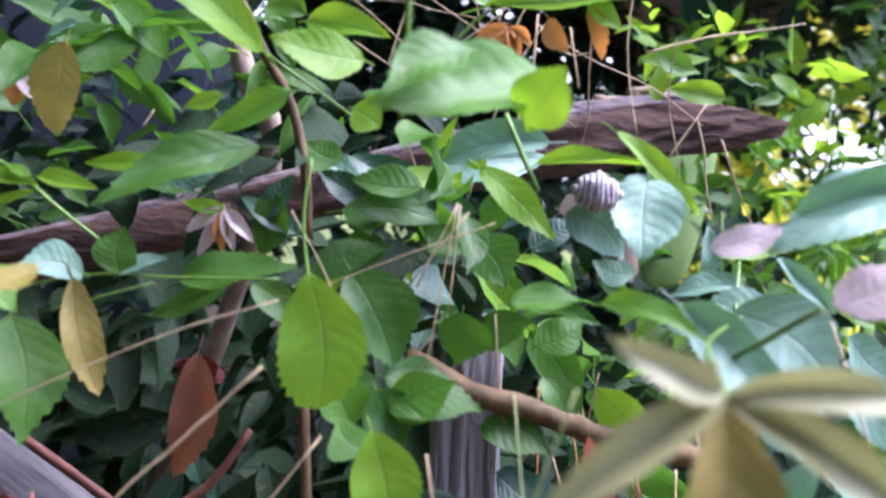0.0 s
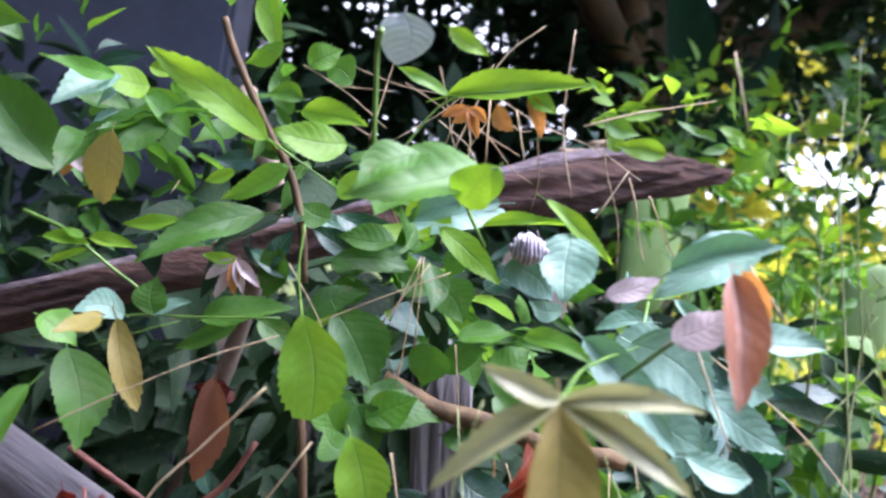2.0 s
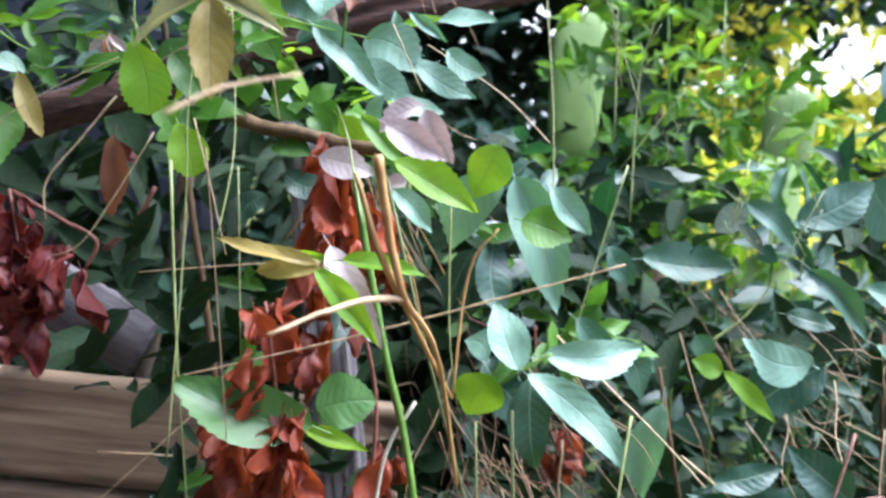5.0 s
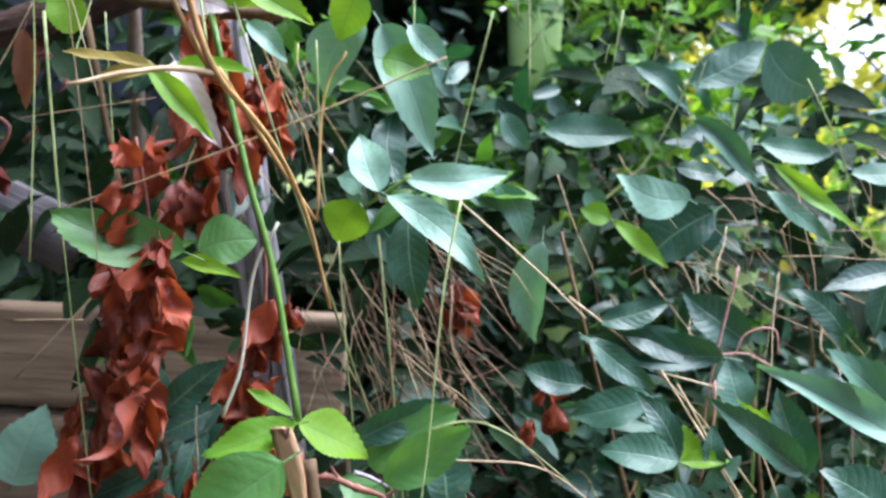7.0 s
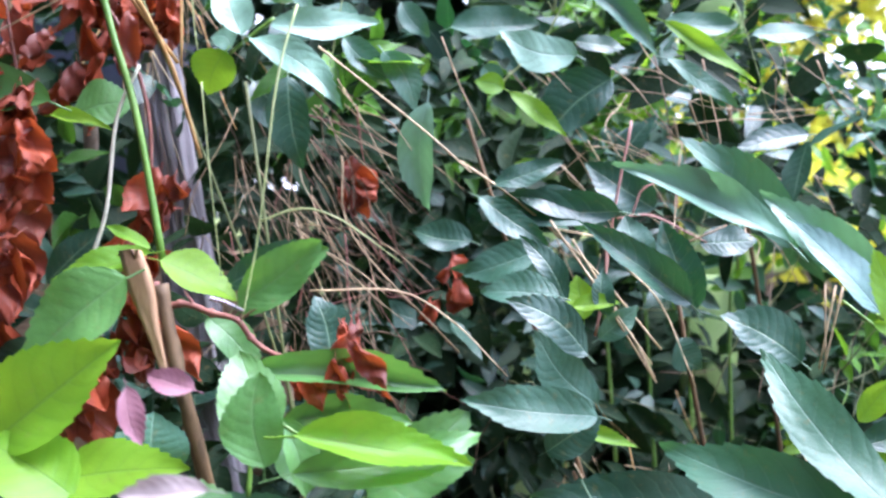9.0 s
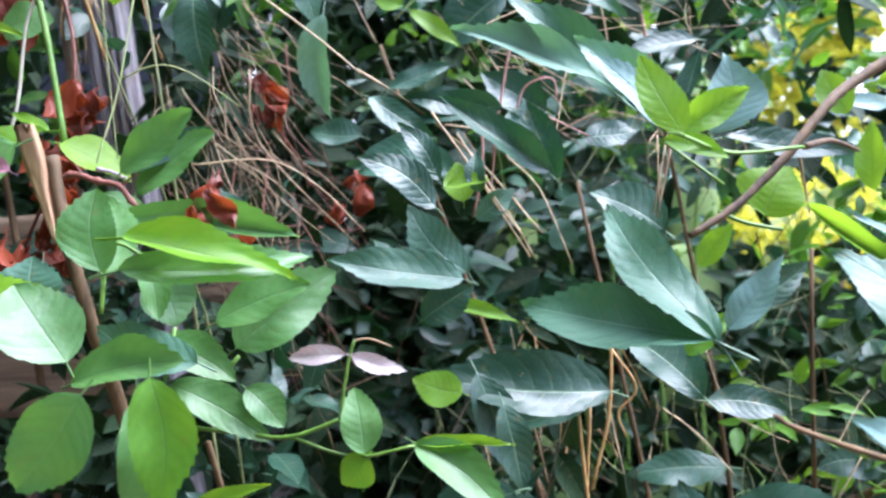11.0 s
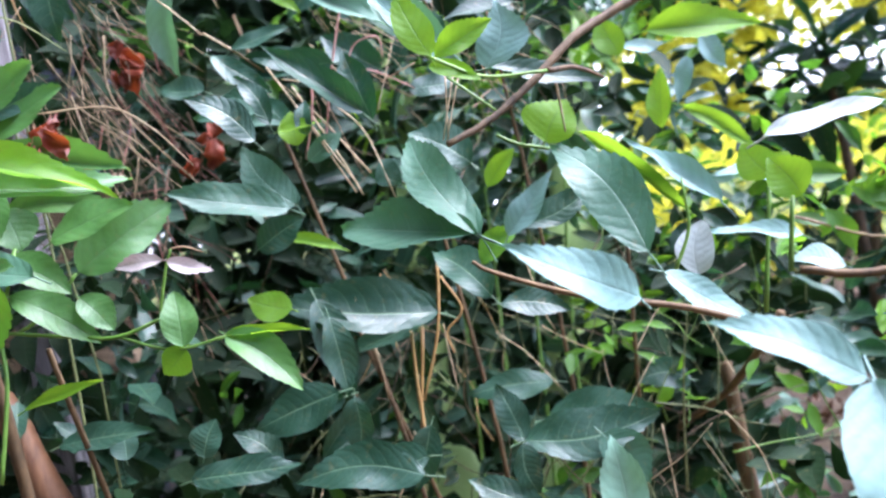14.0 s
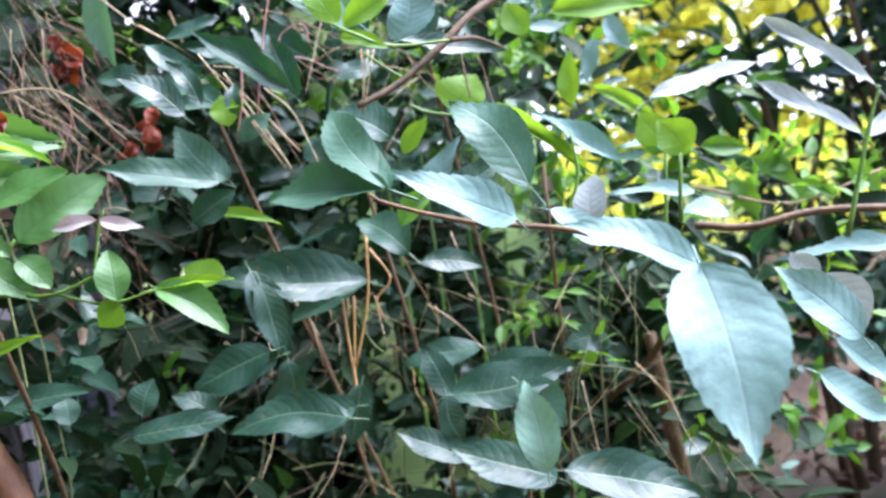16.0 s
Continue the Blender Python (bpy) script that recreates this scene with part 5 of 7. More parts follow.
stalk(grass, "awn", "grass", [(0.575, 0.800, 1.169), (0.566, 0.800, 1.183)], 0.0011, 0.0003)
stalk(grass, "awn", "grass", [(0.578, 0.800, 1.182), (0.591, 0.800, 1.195)], 0.0011, 0.0003)
stalk(grass, "awn", "grass", [(0.582, 0.800, 1.196), (0.574, 0.800, 1.209)], 0.0011, 0.0003)
stalk(grass, "awn", "grass", [(0.585, 0.800, 1.210), (0.594, 0.800, 1.224)], 0.0011, 0.0004)
stalk(grass, "awn", "grass", [(0.582, 0.620, 1.064), (0.576, 0.620, 1.079)], 0.0009, 0.0003)
stalk(grass, "awn", "grass", [(0.584, 0.620, 1.079), (0.588, 0.620, 1.093)], 0.0009, 0.0003)
stalk(grass, "awn", "grass", [(0.586, 0.620, 1.093), (0.576, 0.620, 1.102)], 0.0009, 0.0003)
stalk(grass, "awn", "grass", [(0.588, 0.620, 1.108), (0.590, 0.620, 1.118)], 0.0009, 0.0003)
stalk(grass, "awn", "grass", [(0.589, 0.620, 1.123), (0.580, 0.620, 1.137)], 0.0009, 0.0003)
stalk(grass, "awn", "grass", [(0.591, 0.620, 1.138), (0.595, 0.620, 1.149)], 0.0009, 0.0003)
stalk(grass, "awn", "grass", [(0.655, 0.700, 1.015), (0.650, 0.700, 1.029)], 0.0010, 0.0003)
stalk(grass, "awn", "grass", [(0.660, 0.700, 1.034), (0.662, 0.700, 1.051)], 0.0010, 0.0003)
stalk(grass, "awn", "grass", [(0.664, 0.700, 1.052), (0.652, 0.700, 1.073)], 0.0010, 0.0003)
stalk(grass, "awn", "grass", [(0.668, 0.700, 1.071), (0.676, 0.700, 1.092)], 0.0010, 0.0003)
stalk(grass, "awn", "grass", [(0.673, 0.700, 1.090), (0.669, 0.700, 1.102)], 0.0010, 0.0003)
stalk(grass, "awn", "grass", [(0.677, 0.700, 1.108), (0.687, 0.700, 1.127)], 0.0010, 0.0003)

# the seedling with three pale leaflets
trio = stalk(seedling, "leaf_stalk", "green", [(0.445, 0.525, 0.990), (0.425, 0.525, 0.978), (0.412, 0.525, 0.969)], 0.0012, 0.0012)
leaf(trio, "S", (0.423, 0.520, 0.979), (0.410, 0.530, 1.024), 0.028, (0.291, -0.913, 0.287), "leaflet")
leaf(trio, "S", (0.440, 0.530, 0.988), (0.513, 0.550, 0.997), 0.027, (0.212, -0.920, 0.330), "leaflet")
leaf(trio, "S", (0.429, 0.520, 0.977), (0.495, 0.495, 0.922), 0.024, (0.066, -0.877, 0.476), "leaflet")
leaf(seedling, "S", (0.418, 0.575, 1.106), (0.459, 0.566, 1.013), 0.039, (0.262, -0.942, 0.210))
leaf(trio, "Y", (0.407, 0.530, 0.973), (0.390, 0.530, 0.945), 0.035, (0.062, -0.997, -0.036), "leaflet")
leaf(trio, "S", (0.403, 0.550, 0.981), (0.387, 0.550, 0.993), 0.023, (0.155, -0.969, 0.195), "leaflet")
leaf(seedling, "M", (0.294, 0.500, 0.942), (0.207, 0.488, 0.970), 0.041, (0.264, -0.848, 0.460))
leaf(seedling, "Y", (0.287, 0.510, 0.936), (0.329, 0.510, 0.927), 0.013, (0.128, -0.819, 0.559))
leaf(seedling, "M", (0.287, 0.540, 0.942), (0.327, 0.540, 0.951), 0.039, (-0.051, -0.976, 0.211))
leaf(seedling, "K", (0.313, 0.450, 1.059), (0.347, 0.434, 1.005), 0.021, (0.263, -0.867, 0.423))
leaf(seedling, "Y", (0.319, 0.450, 1.050), (0.281, 0.450, 1.055), 0.006, (0.042, -0.945, 0.323))
leaf(seedling, "S", (0.407, 0.560, 1.106), (0.377, 0.560, 1.052), 0.037, (0.139, -0.987, -0.075))
leaf(seedling, "Y", (0.407, 0.550, 1.126), (0.390, 0.550, 1.090), 0.032, (-0.002, -1.000, 0.001))
leaf(seedling, "S", (0.533, 0.610, 0.942), (0.524, 0.620, 0.859), 0.029, (-0.082, -0.991, -0.109))
leaf(seedling, "Y", (0.589, 0.660, 0.959), (0.565, 0.660, 0.968), 0.021, (0.097, -0.960, 0.261))
leaf(seedling, "Y", (0.593, 0.670, 0.958), (0.636, 0.670, 0.917), 0.017, (0.182, -0.964, 0.194))
stalk(seedling, "stem", "green", [(0.317, 0.500, 1.100), (0.339, 0.500, 0.992), (0.356, 0.500, 0.922), (0.369, 0.500, 0.826)], 0.0026, 0.0026)

# the fresh green shrub at the foot of the post
leaf(shrub, "Y", (0.376, 0.470, 0.833), (0.323, 0.450, 0.817), 0.026, (0.101, -0.778, 0.620))
leaf(shrub, "Y", (0.372, 0.490, 0.829), (0.416, 0.510, 0.803), 0.033, (0.591, -0.622, 0.513))
leaf(shrub, "M", (0.411, 0.520, 0.793), (0.473, 0.520, 0.832), 0.038, (-0.177, -0.944, 0.280))
leaf(shrub, "M", (0.377, 0.440, 0.817), (0.318, 0.420, 0.775), 0.049, (0.069, -0.933, 0.352))
leaf(shrub, "Y", (0.371, 0.480, 0.836), (0.341, 0.480, 0.854), 0.010, (0.377, -0.671, 0.638))
leaf(shrub, "M", (0.397, 0.500, 0.791), (0.432, 0.500, 0.757), 0.025, (0.401, -0.815, 0.419))
leaf(shrub, "D", (0.251, 0.550, 0.822), (0.248, 0.550, 0.862), 0.016, (0.531, -0.846, 0.039))
leaf(shrub, "D", (0.252, 0.550, 0.823), (0.300, 0.550, 0.862), 0.025, (-0.053, -0.996, 0.065))
leaf(shrub, "D", (0.243, 0.560, 0.801), (0.216, 0.560, 0.818), 0.022, (0.348, -0.773, 0.531))
leaf(shrub, "D", (0.247, 0.550, 0.782), (0.179, 0.550, 0.757), 0.022, (-0.137, -0.920, 0.366))
leaf(shrub, "S", (0.057, 0.660, 0.735), (0.086, 0.660, 0.801), 0.053, (0.285, -0.951, -0.123))
leaf(shrub, "M", (0.463, 0.400, 0.721), (0.451, 0.420, 0.772), 0.036, (0.483, -0.770, 0.417))
leaf(shrub, "Y", (0.500, 0.360, 0.735), (0.582, 0.400, 0.717), 0.025, (0.464, -0.716, 0.521))
leaf(shrub, "M", (0.514, 0.430, 0.690), (0.573, 0.430, 0.708), 0.029, (-0.120, -0.918, 0.378))
leaf(shrub, "Y", (0.315, 0.400, 0.730), (0.387, 0.400, 0.783), 0.052, (-0.068, -0.994, 0.091))
leaf(shrub, "Y", (0.370, 0.390, 0.704), (0.317, 0.390, 0.741), 0.045, (0.460, -0.588, 0.665))
leaf(shrub, "Y", (0.341, 0.400, 0.708), (0.427, 0.400, 0.717), 0.036, (-0.069, -0.733, 0.676))
leaf(shrub, "U", (0.477, 0.310, 0.763), (0.455, 0.310, 0.772), 0.012, (0.190, -0.865, 0.464))
leaf(shrub, "U", (0.436, 0.330, 0.764), (0.442, 0.330, 0.738), 0.012, (0.627, -0.768, 0.129))
leaf(shrub, "K", (0.504, 0.260, 0.734), (0.467, 0.260, 0.736), 0.011, (0.035, -0.828, 0.559))
leaf(shrub, "P", (0.396, 0.420, 0.705), (0.399, 0.420, 0.741), 0.043, (0.299, -0.954, -0.028))
leaf(shrub, "M", (0.431, 0.470, 0.797), (0.486, 0.470, 0.832), 0.029, (-0.021, -0.999, 0.034))
leaf(shrub, "M", (0.473, 0.420, 0.735), (0.483, 0.420, 0.693), 0.019, (0.572, -0.809, 0.137))
leaf(shrub, "M", (0.446, 0.440, 0.758), (0.554, 0.470, 0.739), 0.022, (0.311, -0.861, 0.404))
leaf(shrub, "M", (0.454, 0.475, 0.725), (0.531, 0.475, 0.723), 0.024, (0.006, -0.950, 0.312))
leaf(shrub, "M", (0.465, 0.450, 0.722), (0.479, 0.450, 0.691), 0.035, (0.579, -0.776, 0.250))
leaf(shrub, "M", (0.502, 0.480, 0.674), (0.566, 0.500, 0.720), 0.042, (0.325, -0.945, -0.041))
leaf(shrub, "D", (0.402, 0.520, 0.810), (0.469, 0.520, 0.835), 0.023, (0.062, -0.984, -0.168))
leaf(shrub, "P", (0.507, 0.420, 0.667), (0.437, 0.420, 0.699), 0.032, (0.164, -0.916, 0.367))
leaf(shrub, "M", (0.475, 0.430, 0.680), (0.523, 0.430, 0.658), 0.026, (0.209, -0.871, 0.445))
leaf(shrub, "M", (0.489, 0.420, 0.656), (0.546, 0.420, 0.626), 0.025, (0.252, -0.839, 0.483))
leaf(shrub, "M", (0.531, 0.430, 0.650), (0.553, 0.430, 0.628), 0.022, (0.392, -0.826, 0.406))
leaf(shrub, "M", (0.524, 0.330, 0.653), (0.522, 0.330, 0.580), 0.027, (0.541, -0.841, -0.016))
shoot = stalk(shrub, "leaf_stalk", "green", [(0.588, 0.425, 0.629), (0.595, 0.425, 0.659), (0.600, 0.425, 0.672)], 0.0011, 0.0009)
leaf(shoot, "K", (0.596, 0.420, 0.665), (0.559, 0.420, 0.667), 0.012, (0.014, -0.968, 0.250), "leaflet")
leaf(shoot, "K", (0.600, 0.417, 0.664), (0.631, 0.417, 0.653), 0.011, (0.128, -0.924, 0.359), "leaflet")
spray = stalk(shrub, "leaf_stalk", "green", [(0.556, 0.430, 0.621), (0.593, 0.430, 0.608), (0.629, 0.430, 0.612)], 0.0011, 0.0009)
leaf(spray, "M", (0.599, 0.430, 0.609), (0.597, 0.430, 0.646), 0.024, (0.494, -0.869, 0.031), "leaflet")
leaf(spray, "Y", (0.601, 0.430, 0.608), (0.585, 0.430, 0.593), 0.022, (0.093, -0.991, -0.097), "leaflet")
leaf(spray, "M", (0.629, 0.430, 0.613), (0.679, 0.412, 0.578), 0.024, (0.080, -0.839, 0.538), "leaflet")
leaf(spray, "Y", (0.629, 0.430, 0.612), (0.684, 0.430, 0.608), 0.008, (0.053, -0.754, 0.654), "leaflet")
leaf(shrub, "Y", (0.486, 0.430, 0.582), (0.541, 0.430, 0.596), 0.010, (-0.096, -0.921, 0.377))
leaf(shrub, "M", (0.481, 0.370, 0.719), (0.481, 0.370, 0.764), 0.030, (0.508, -0.861, -0.002))
leaf(shrub, "M", (0.498, 0.360, 0.718), (0.582, 0.420, 0.725), 0.024, (0.516, -0.764, 0.386))
leaf(shrub, "M", (0.466, 0.360, 0.673), (0.437, 0.360, 0.721), 0.045, (0.629, -0.676, 0.385))
leaf(shrub, "M", (0.509, 0.310, 0.658), (0.473, 0.310, 0.617), 0.036, (0.195, -0.966, -0.168))
leaf(shrub, "G", (0.537, 0.320, 0.663), (0.536, 0.320, 0.600), 0.030, (0.427, -0.904, -0.001))
leaf(shrub, "M", (0.454, 0.380, 0.662), (0.522, 0.380, 0.668), 0.027, (-0.042, -0.905, 0.423))
stalk(shrub, "stem", "green", [(0.474, 0.430, 0.634), (0.525, 0.430, 0.625), (0.556, 0.430, 0.621), (0.588, 0.430, 0.629)], 0.0013, 0.0013)
stalk(shrub, "stem", "tan", [(0.600, 0.425, 0.672), (0.609, 0.425, 0.672), (0.621, 0.425, 0.667)], 0.0007, 0.0005)
stalk(shrub, "stem", "green", [(0.518, 0.450, 0.669), (0.498, 0.450, 0.647), (0.472, 0.450, 0.634)], 0.0013, 0.0013)
stalk(shrub, "stem", "green", [(0.473, 0.420, 0.537), (0.480, 0.423, 0.599), (0.476, 0.427, 0.635), (0.488, 0.430, 0.689)], 0.0016, 0.0013)
stalk(shrub, "stem", "green", [(0.460, 0.400, 0.699), (0.463, 0.400, 0.721), (0.471, 0.400, 0.738), (0.489, 0.400, 0.729)], 0.0015, 0.0010)

# sticks, thorns and grasses by the post
stalk(straw, "straw", "gold", [(0.353, 0.360, 1.104), (0.357, 0.370, 1.072), (0.364, 0.386, 1.036), (0.373, 0.455, 1.004), (0.378, 0.507, 0.959), (0.385, 0.530, 0.900)], 0.0024, 0.0014)
stalk(straw, "sheath", "gold", [(0.342, 0.366, 1.096), (0.352, 0.372, 1.062), (0.363, 0.388, 1.034)], 0.0012, 0.0022)
stalk(straw, "straw", "gold", [(0.352, 0.420, 1.046), (0.364, 0.465, 1.007), (0.381, 0.510, 0.962)], 0.0018, 0.0013)
stalk(straw, "straw", "gold", [(0.381, 0.515, 0.960), (0.390, 0.508, 1.042), (0.408, 0.500, 1.070)], 0.0010, 0.0007)
stalk(straw, "straw", "straw", [(0.364, 0.386, 1.037), (0.340, 0.362, 1.035), (0.311, 0.335, 1.024)], 0.0030, 0.0014)
stalk(grass, "stalk", "grass", [(0.199, 0.500, 1.108), (0.205, 0.500, 0.985), (0.210, 0.500, 0.926), (0.224, 0.500, 0.752)], 0.0017, 0.0006)
stalk(grass, "stalk", "grass", [(0.243, 0.500, 1.105), (0.247, 0.500, 0.975)], 0.0008, 0.0003)
stalk(straw, "straw", "pale", [(0.359, 0.500, 0.960), (0.341, 0.500, 0.926), (0.331, 0.500, 0.866), (0.317, 0.500, 0.831)], 0.0012, 0.0014)
stalk(grass, "stalk", "grass", [(0.397, 0.510, 0.947), (0.400, 0.510, 0.879), (0.404, 0.510, 0.817)], 0.0009, 0.0003)
stalk(grass, "stalk", "grass", [(0.485, 0.450, 0.969), (0.476, 0.433, 0.920), (0.467, 0.417, 0.837), (0.461, 0.400, 0.786)], 0.0012, 0.0004)
stalk(grass, "stalk", "grass", [(0.467, 0.420, 0.841), (0.490, 0.420, 0.846), (0.512, 0.420, 0.838), (0.543, 0.420, 0.813)], 0.0010, 0.0003)
stalk(straw, "straw", "straw", [(0.453, 0.600, 0.991), (0.525, 0.600, 0.924), (0.564, 0.600, 0.884)], 0.0014, 0.0011)
stalk(straw, "straw", "tan", [(0.546, 0.620, 0.994), (0.558, 0.620, 0.954), (0.574, 0.620, 0.914)], 0.0011, 0.0008)
stalk(straw, "straw", "pink", [(0.686, 0.640, 0.919), (0.667, 0.640, 0.848), (0.653, 0.640, 0.779)], 0.0017, 0.0014)
stalk(straw, "straw", "pink", [(0.670, 0.660, 0.846), (0.698, 0.660, 0.846), (0.737, 0.660, 0.822)], 0.0015, 0.0009)
stalk(straw, "straw", "straw", [(0.619, 0.600, 0.844), (0.650, 0.600, 0.790), (0.685, 0.600, 0.723)], 0.0014, 0.0011)
stalk(straw, "straw", "straw", [(0.634, 0.620, 0.830), (0.670, 0.620, 0.760), (0.686, 0.620, 0.724)], 0.0014, 0.0011)
stalk(straw, "straw", "straw", [(0.671, 0.620, 0.807), (0.695, 0.620, 0.777), (0.714, 0.620, 0.717)], 0.0011, 0.0009)
stalk(straw, "straw", "tan", [(0.713, 0.620, 0.820), (0.746, 0.620, 0.832)], 0.0012, 0.0009)
stalk(straw, "straw", "tan", [(0.179, 0.500, 1.036), (0.277, 0.500, 1.046)], 0.0008, 0.0006)
stalk(straw, "straw", "straw", [(0.177, 0.620, 0.921), (0.089, 0.620, 0.837)], 0.0013, 0.0009)
stalk(straw, "straw", "straw", [(0.104, 0.600, 0.888), (0.163, 0.600, 0.888)], 0.0013, 0.0010)
stalk(straw, "straw", "tan", [(0.237, 0.560, 0.818), (0.176, 0.560, 0.845)], 0.0011, 0.0009)
stalk(grass, "stalk", "grass", [(0.375, 0.550, 1.091), (0.376, 0.550, 1.002), (0.383, 0.550, 0.949)], 0.0013, 0.0005)
stalk(grass, "stalk", "grass", [(0.603, 0.660, 1.129), (0.592, 0.660, 1.075)], 0.0015, 0.0005)
stalk(grass, "stalk", "grass", [(0.500, 0.600, 1.118), (0.476, 0.600, 1.034), (0.461, 0.600, 0.974)], 0.0011, 0.0004)
stalk(grass, "stalk", "grass", [(0.759, 0.700, 1.074), (0.785, 0.700, 1.011), (0.801, 0.700, 0.930)], 0.0013, 0.0005)
knobbly_twig(thorns, "redbark", [(0.378, 0.470, 0.814), (0.383, 0.470, 0.799), (0.394, 0.470, 0.800), (0.403, 0.470, 0.798), (0.414, 0.470, 0.793), (0.430, 0.470, 0.788),
                                 (0.438, 0.470, 0.777), (0.447, 0.470, 0.769), (0.460, 0.470, 0.763), (0.478, 0.470, 0.757), (0.488, 0.470, 0.747)], 0.0023, 0.0014)
for root, tip in (((0.430, 0.470, 0.787), (0.444, 0.470, 0.795)), ((0.460, 0.470, 0.763), (0.454, 0.468, 0.757)), ((0.459, 0.470, 0.763), (0.463, 0.468, 0.746)),
                  ((0.403, 0.470, 0.798), (0.398, 0.468, 0.808)), ((0.478, 0.470, 0.757), (0.487, 0.468, 0.762))):
    stalk(thorns, "thorn", "redbark", [root, tip], 0.0013, 0.0003)
stalk(thorns, "twig", "lilac", [(0.412, 0.473, 0.802), (0.422, 0.473, 0.799), (0.433, 0.473, 0.793)], 0.0017, 0.0011)
stalk(straw, "straw", "straw", [(0.467, 0.500, 0.803), (0.524, 0.500, 0.799), (0.558, 0.500, 0.777), (0.588, 0.500, 0.743)], 0.0010, 0.0006)
stalk(straw, "straw", "pink", [(0.658, 0.600, 0.836), (0.655, 0.600, 0.798), (0.645, 0.600, 0.758)], 0.0018, 0.0015)
stalk(straw, "straw", "pink", [(0.681, 0.640, 0.847), (0.691, 0.640, 0.866), (0.712, 0.640, 0.869), (0.715, 0.640, 0.849)], 0.0013, 0.0010)
stalk(straw, "straw", "straw", [(0.553, 0.630, 0.898), (0.597, 0.630, 0.861), (0.649, 0.630, 0.806), (0.693, 0.630, 0.744)], 0.0017, 0.0013)
stalk(straw, "straw", "straw", [(0.625, 0.620, 0.838), (0.669, 0.620, 0.826)], 0.0013, 0.0009)
stalk(straw, "straw", "straw", [(0.642, 0.600, 0.805), (0.683, 0.600, 0.736)], 0.0012, 0.0009)
stalk(straw, "straw", "gold", [(0.705, 0.660, 0.603), (0.705, 0.660, 0.553), (0.706, 0.660, 0.505)], 0.0015, 0.0018)
stalk(straw, "straw", "gold", [(0.737, 0.660, 0.662), (0.729, 0.660, 0.599), (0.709, 0.660, 0.540)], 0.0015, 0.0012)
stalk(straw, "straw", "gold", [(0.714, 0.670, 0.605), (0.701, 0.670, 0.508)], 0.0016, 0.0012)
stalk(straw, "straw", "gold", [(0.736, 0.670, 0.648), (0.752, 0.670, 0.616), (0.736, 0.670, 0.598), (0.740, 0.670, 0.578)], 0.0012, 0.0009)
stalk(straw, "straw", "tan", [(0.461, 0.620, 0.909), (0.466, 0.620, 0.845), (0.543, 0.620, 0.751)], 0.0014, 0.0010)
stalk(straw, "straw", "tan", [(0.656, 0.680, 0.628), (0.667, 0.680, 0.585), (0.673, 0.680, 0.544)], 0.0016, 0.0013)
stalk(straw, "straw", "straw", [(0.773, 0.750, 0.591), (0.800, 0.750, 0.567), (0.827, 0.750, 0.531)], 0.0010, 0.0007)

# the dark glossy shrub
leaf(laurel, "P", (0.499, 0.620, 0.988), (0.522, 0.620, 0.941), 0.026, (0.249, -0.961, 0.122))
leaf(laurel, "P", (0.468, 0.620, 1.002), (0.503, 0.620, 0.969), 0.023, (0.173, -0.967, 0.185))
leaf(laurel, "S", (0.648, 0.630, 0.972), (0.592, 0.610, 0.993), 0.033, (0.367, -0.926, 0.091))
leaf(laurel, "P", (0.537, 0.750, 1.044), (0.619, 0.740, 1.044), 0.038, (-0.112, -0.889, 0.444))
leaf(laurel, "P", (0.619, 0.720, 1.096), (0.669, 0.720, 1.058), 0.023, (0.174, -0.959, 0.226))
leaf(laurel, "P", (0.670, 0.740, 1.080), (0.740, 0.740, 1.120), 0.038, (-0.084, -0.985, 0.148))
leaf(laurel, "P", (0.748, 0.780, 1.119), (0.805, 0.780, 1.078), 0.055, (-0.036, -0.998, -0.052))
leaf(laurel, "D", (0.676, 0.680, 0.963), (0.616, 0.680, 0.920), 0.051, (-0.138, -0.971, 0.194))
leaf(laurel, "P", (0.501, 0.700, 1.054), (0.525, 0.700, 1.023), 0.023, (0.159, -0.980, 0.123))
leaf(laurel, "P", (0.572, 0.680, 0.985), (0.585, 0.680, 0.965), 0.020, (0.079, -0.995, 0.055))
leaf(laurel, "P", (0.662, 0.680, 1.042), (0.720, 0.680, 0.983), 0.023, (0.148, -0.978, 0.145))
leaf(laurel, "D", (0.650, 0.700, 1.003), (0.692, 0.700, 0.993), 0.019, (0.080, -0.924, 0.374))
leaf(laurel, "P", (0.730, 0.740, 1.024), (0.793, 0.740, 1.013), 0.028, (0.071, -0.901, 0.428))
leaf(laurel, "Y", (0.719, 0.660, 1.000), (0.785, 0.660, 0.945), 0.016, (0.126, -0.980, 0.151))
leaf(laurel, "P", (0.724, 0.700, 0.980), (0.783, 0.700, 0.940), 0.018, (0.182, -0.947, 0.264))
leaf(laurel, "P", (0.793, 0.700, 0.992), (0.847, 0.700, 0.996), 0.022, (-0.039, -0.894, 0.447))
leaf(laurel, "D", (0.576, 0.630, 0.877), (0.631, 0.630, 0.895), 0.023, (-0.157, -0.867, 0.473))
leaf(laurel, "D", (0.597, 0.630, 0.866), (0.660, 0.630, 0.847), 0.028, (0.137, -0.877, 0.460))
leaf(laurel, "D", (0.567, 0.610, 0.867), (0.618, 0.610, 0.829), 0.023, (0.232, -0.920, 0.316))
leaf(laurel, "P", (0.611, 0.600, 0.824), (0.550, 0.600, 0.811), 0.030, (-0.089, -0.905, 0.416))
leaf(laurel, "D", (0.561, 0.600, 0.833), (0.516, 0.600, 0.850), 0.026, (0.140, -0.925, 0.352))
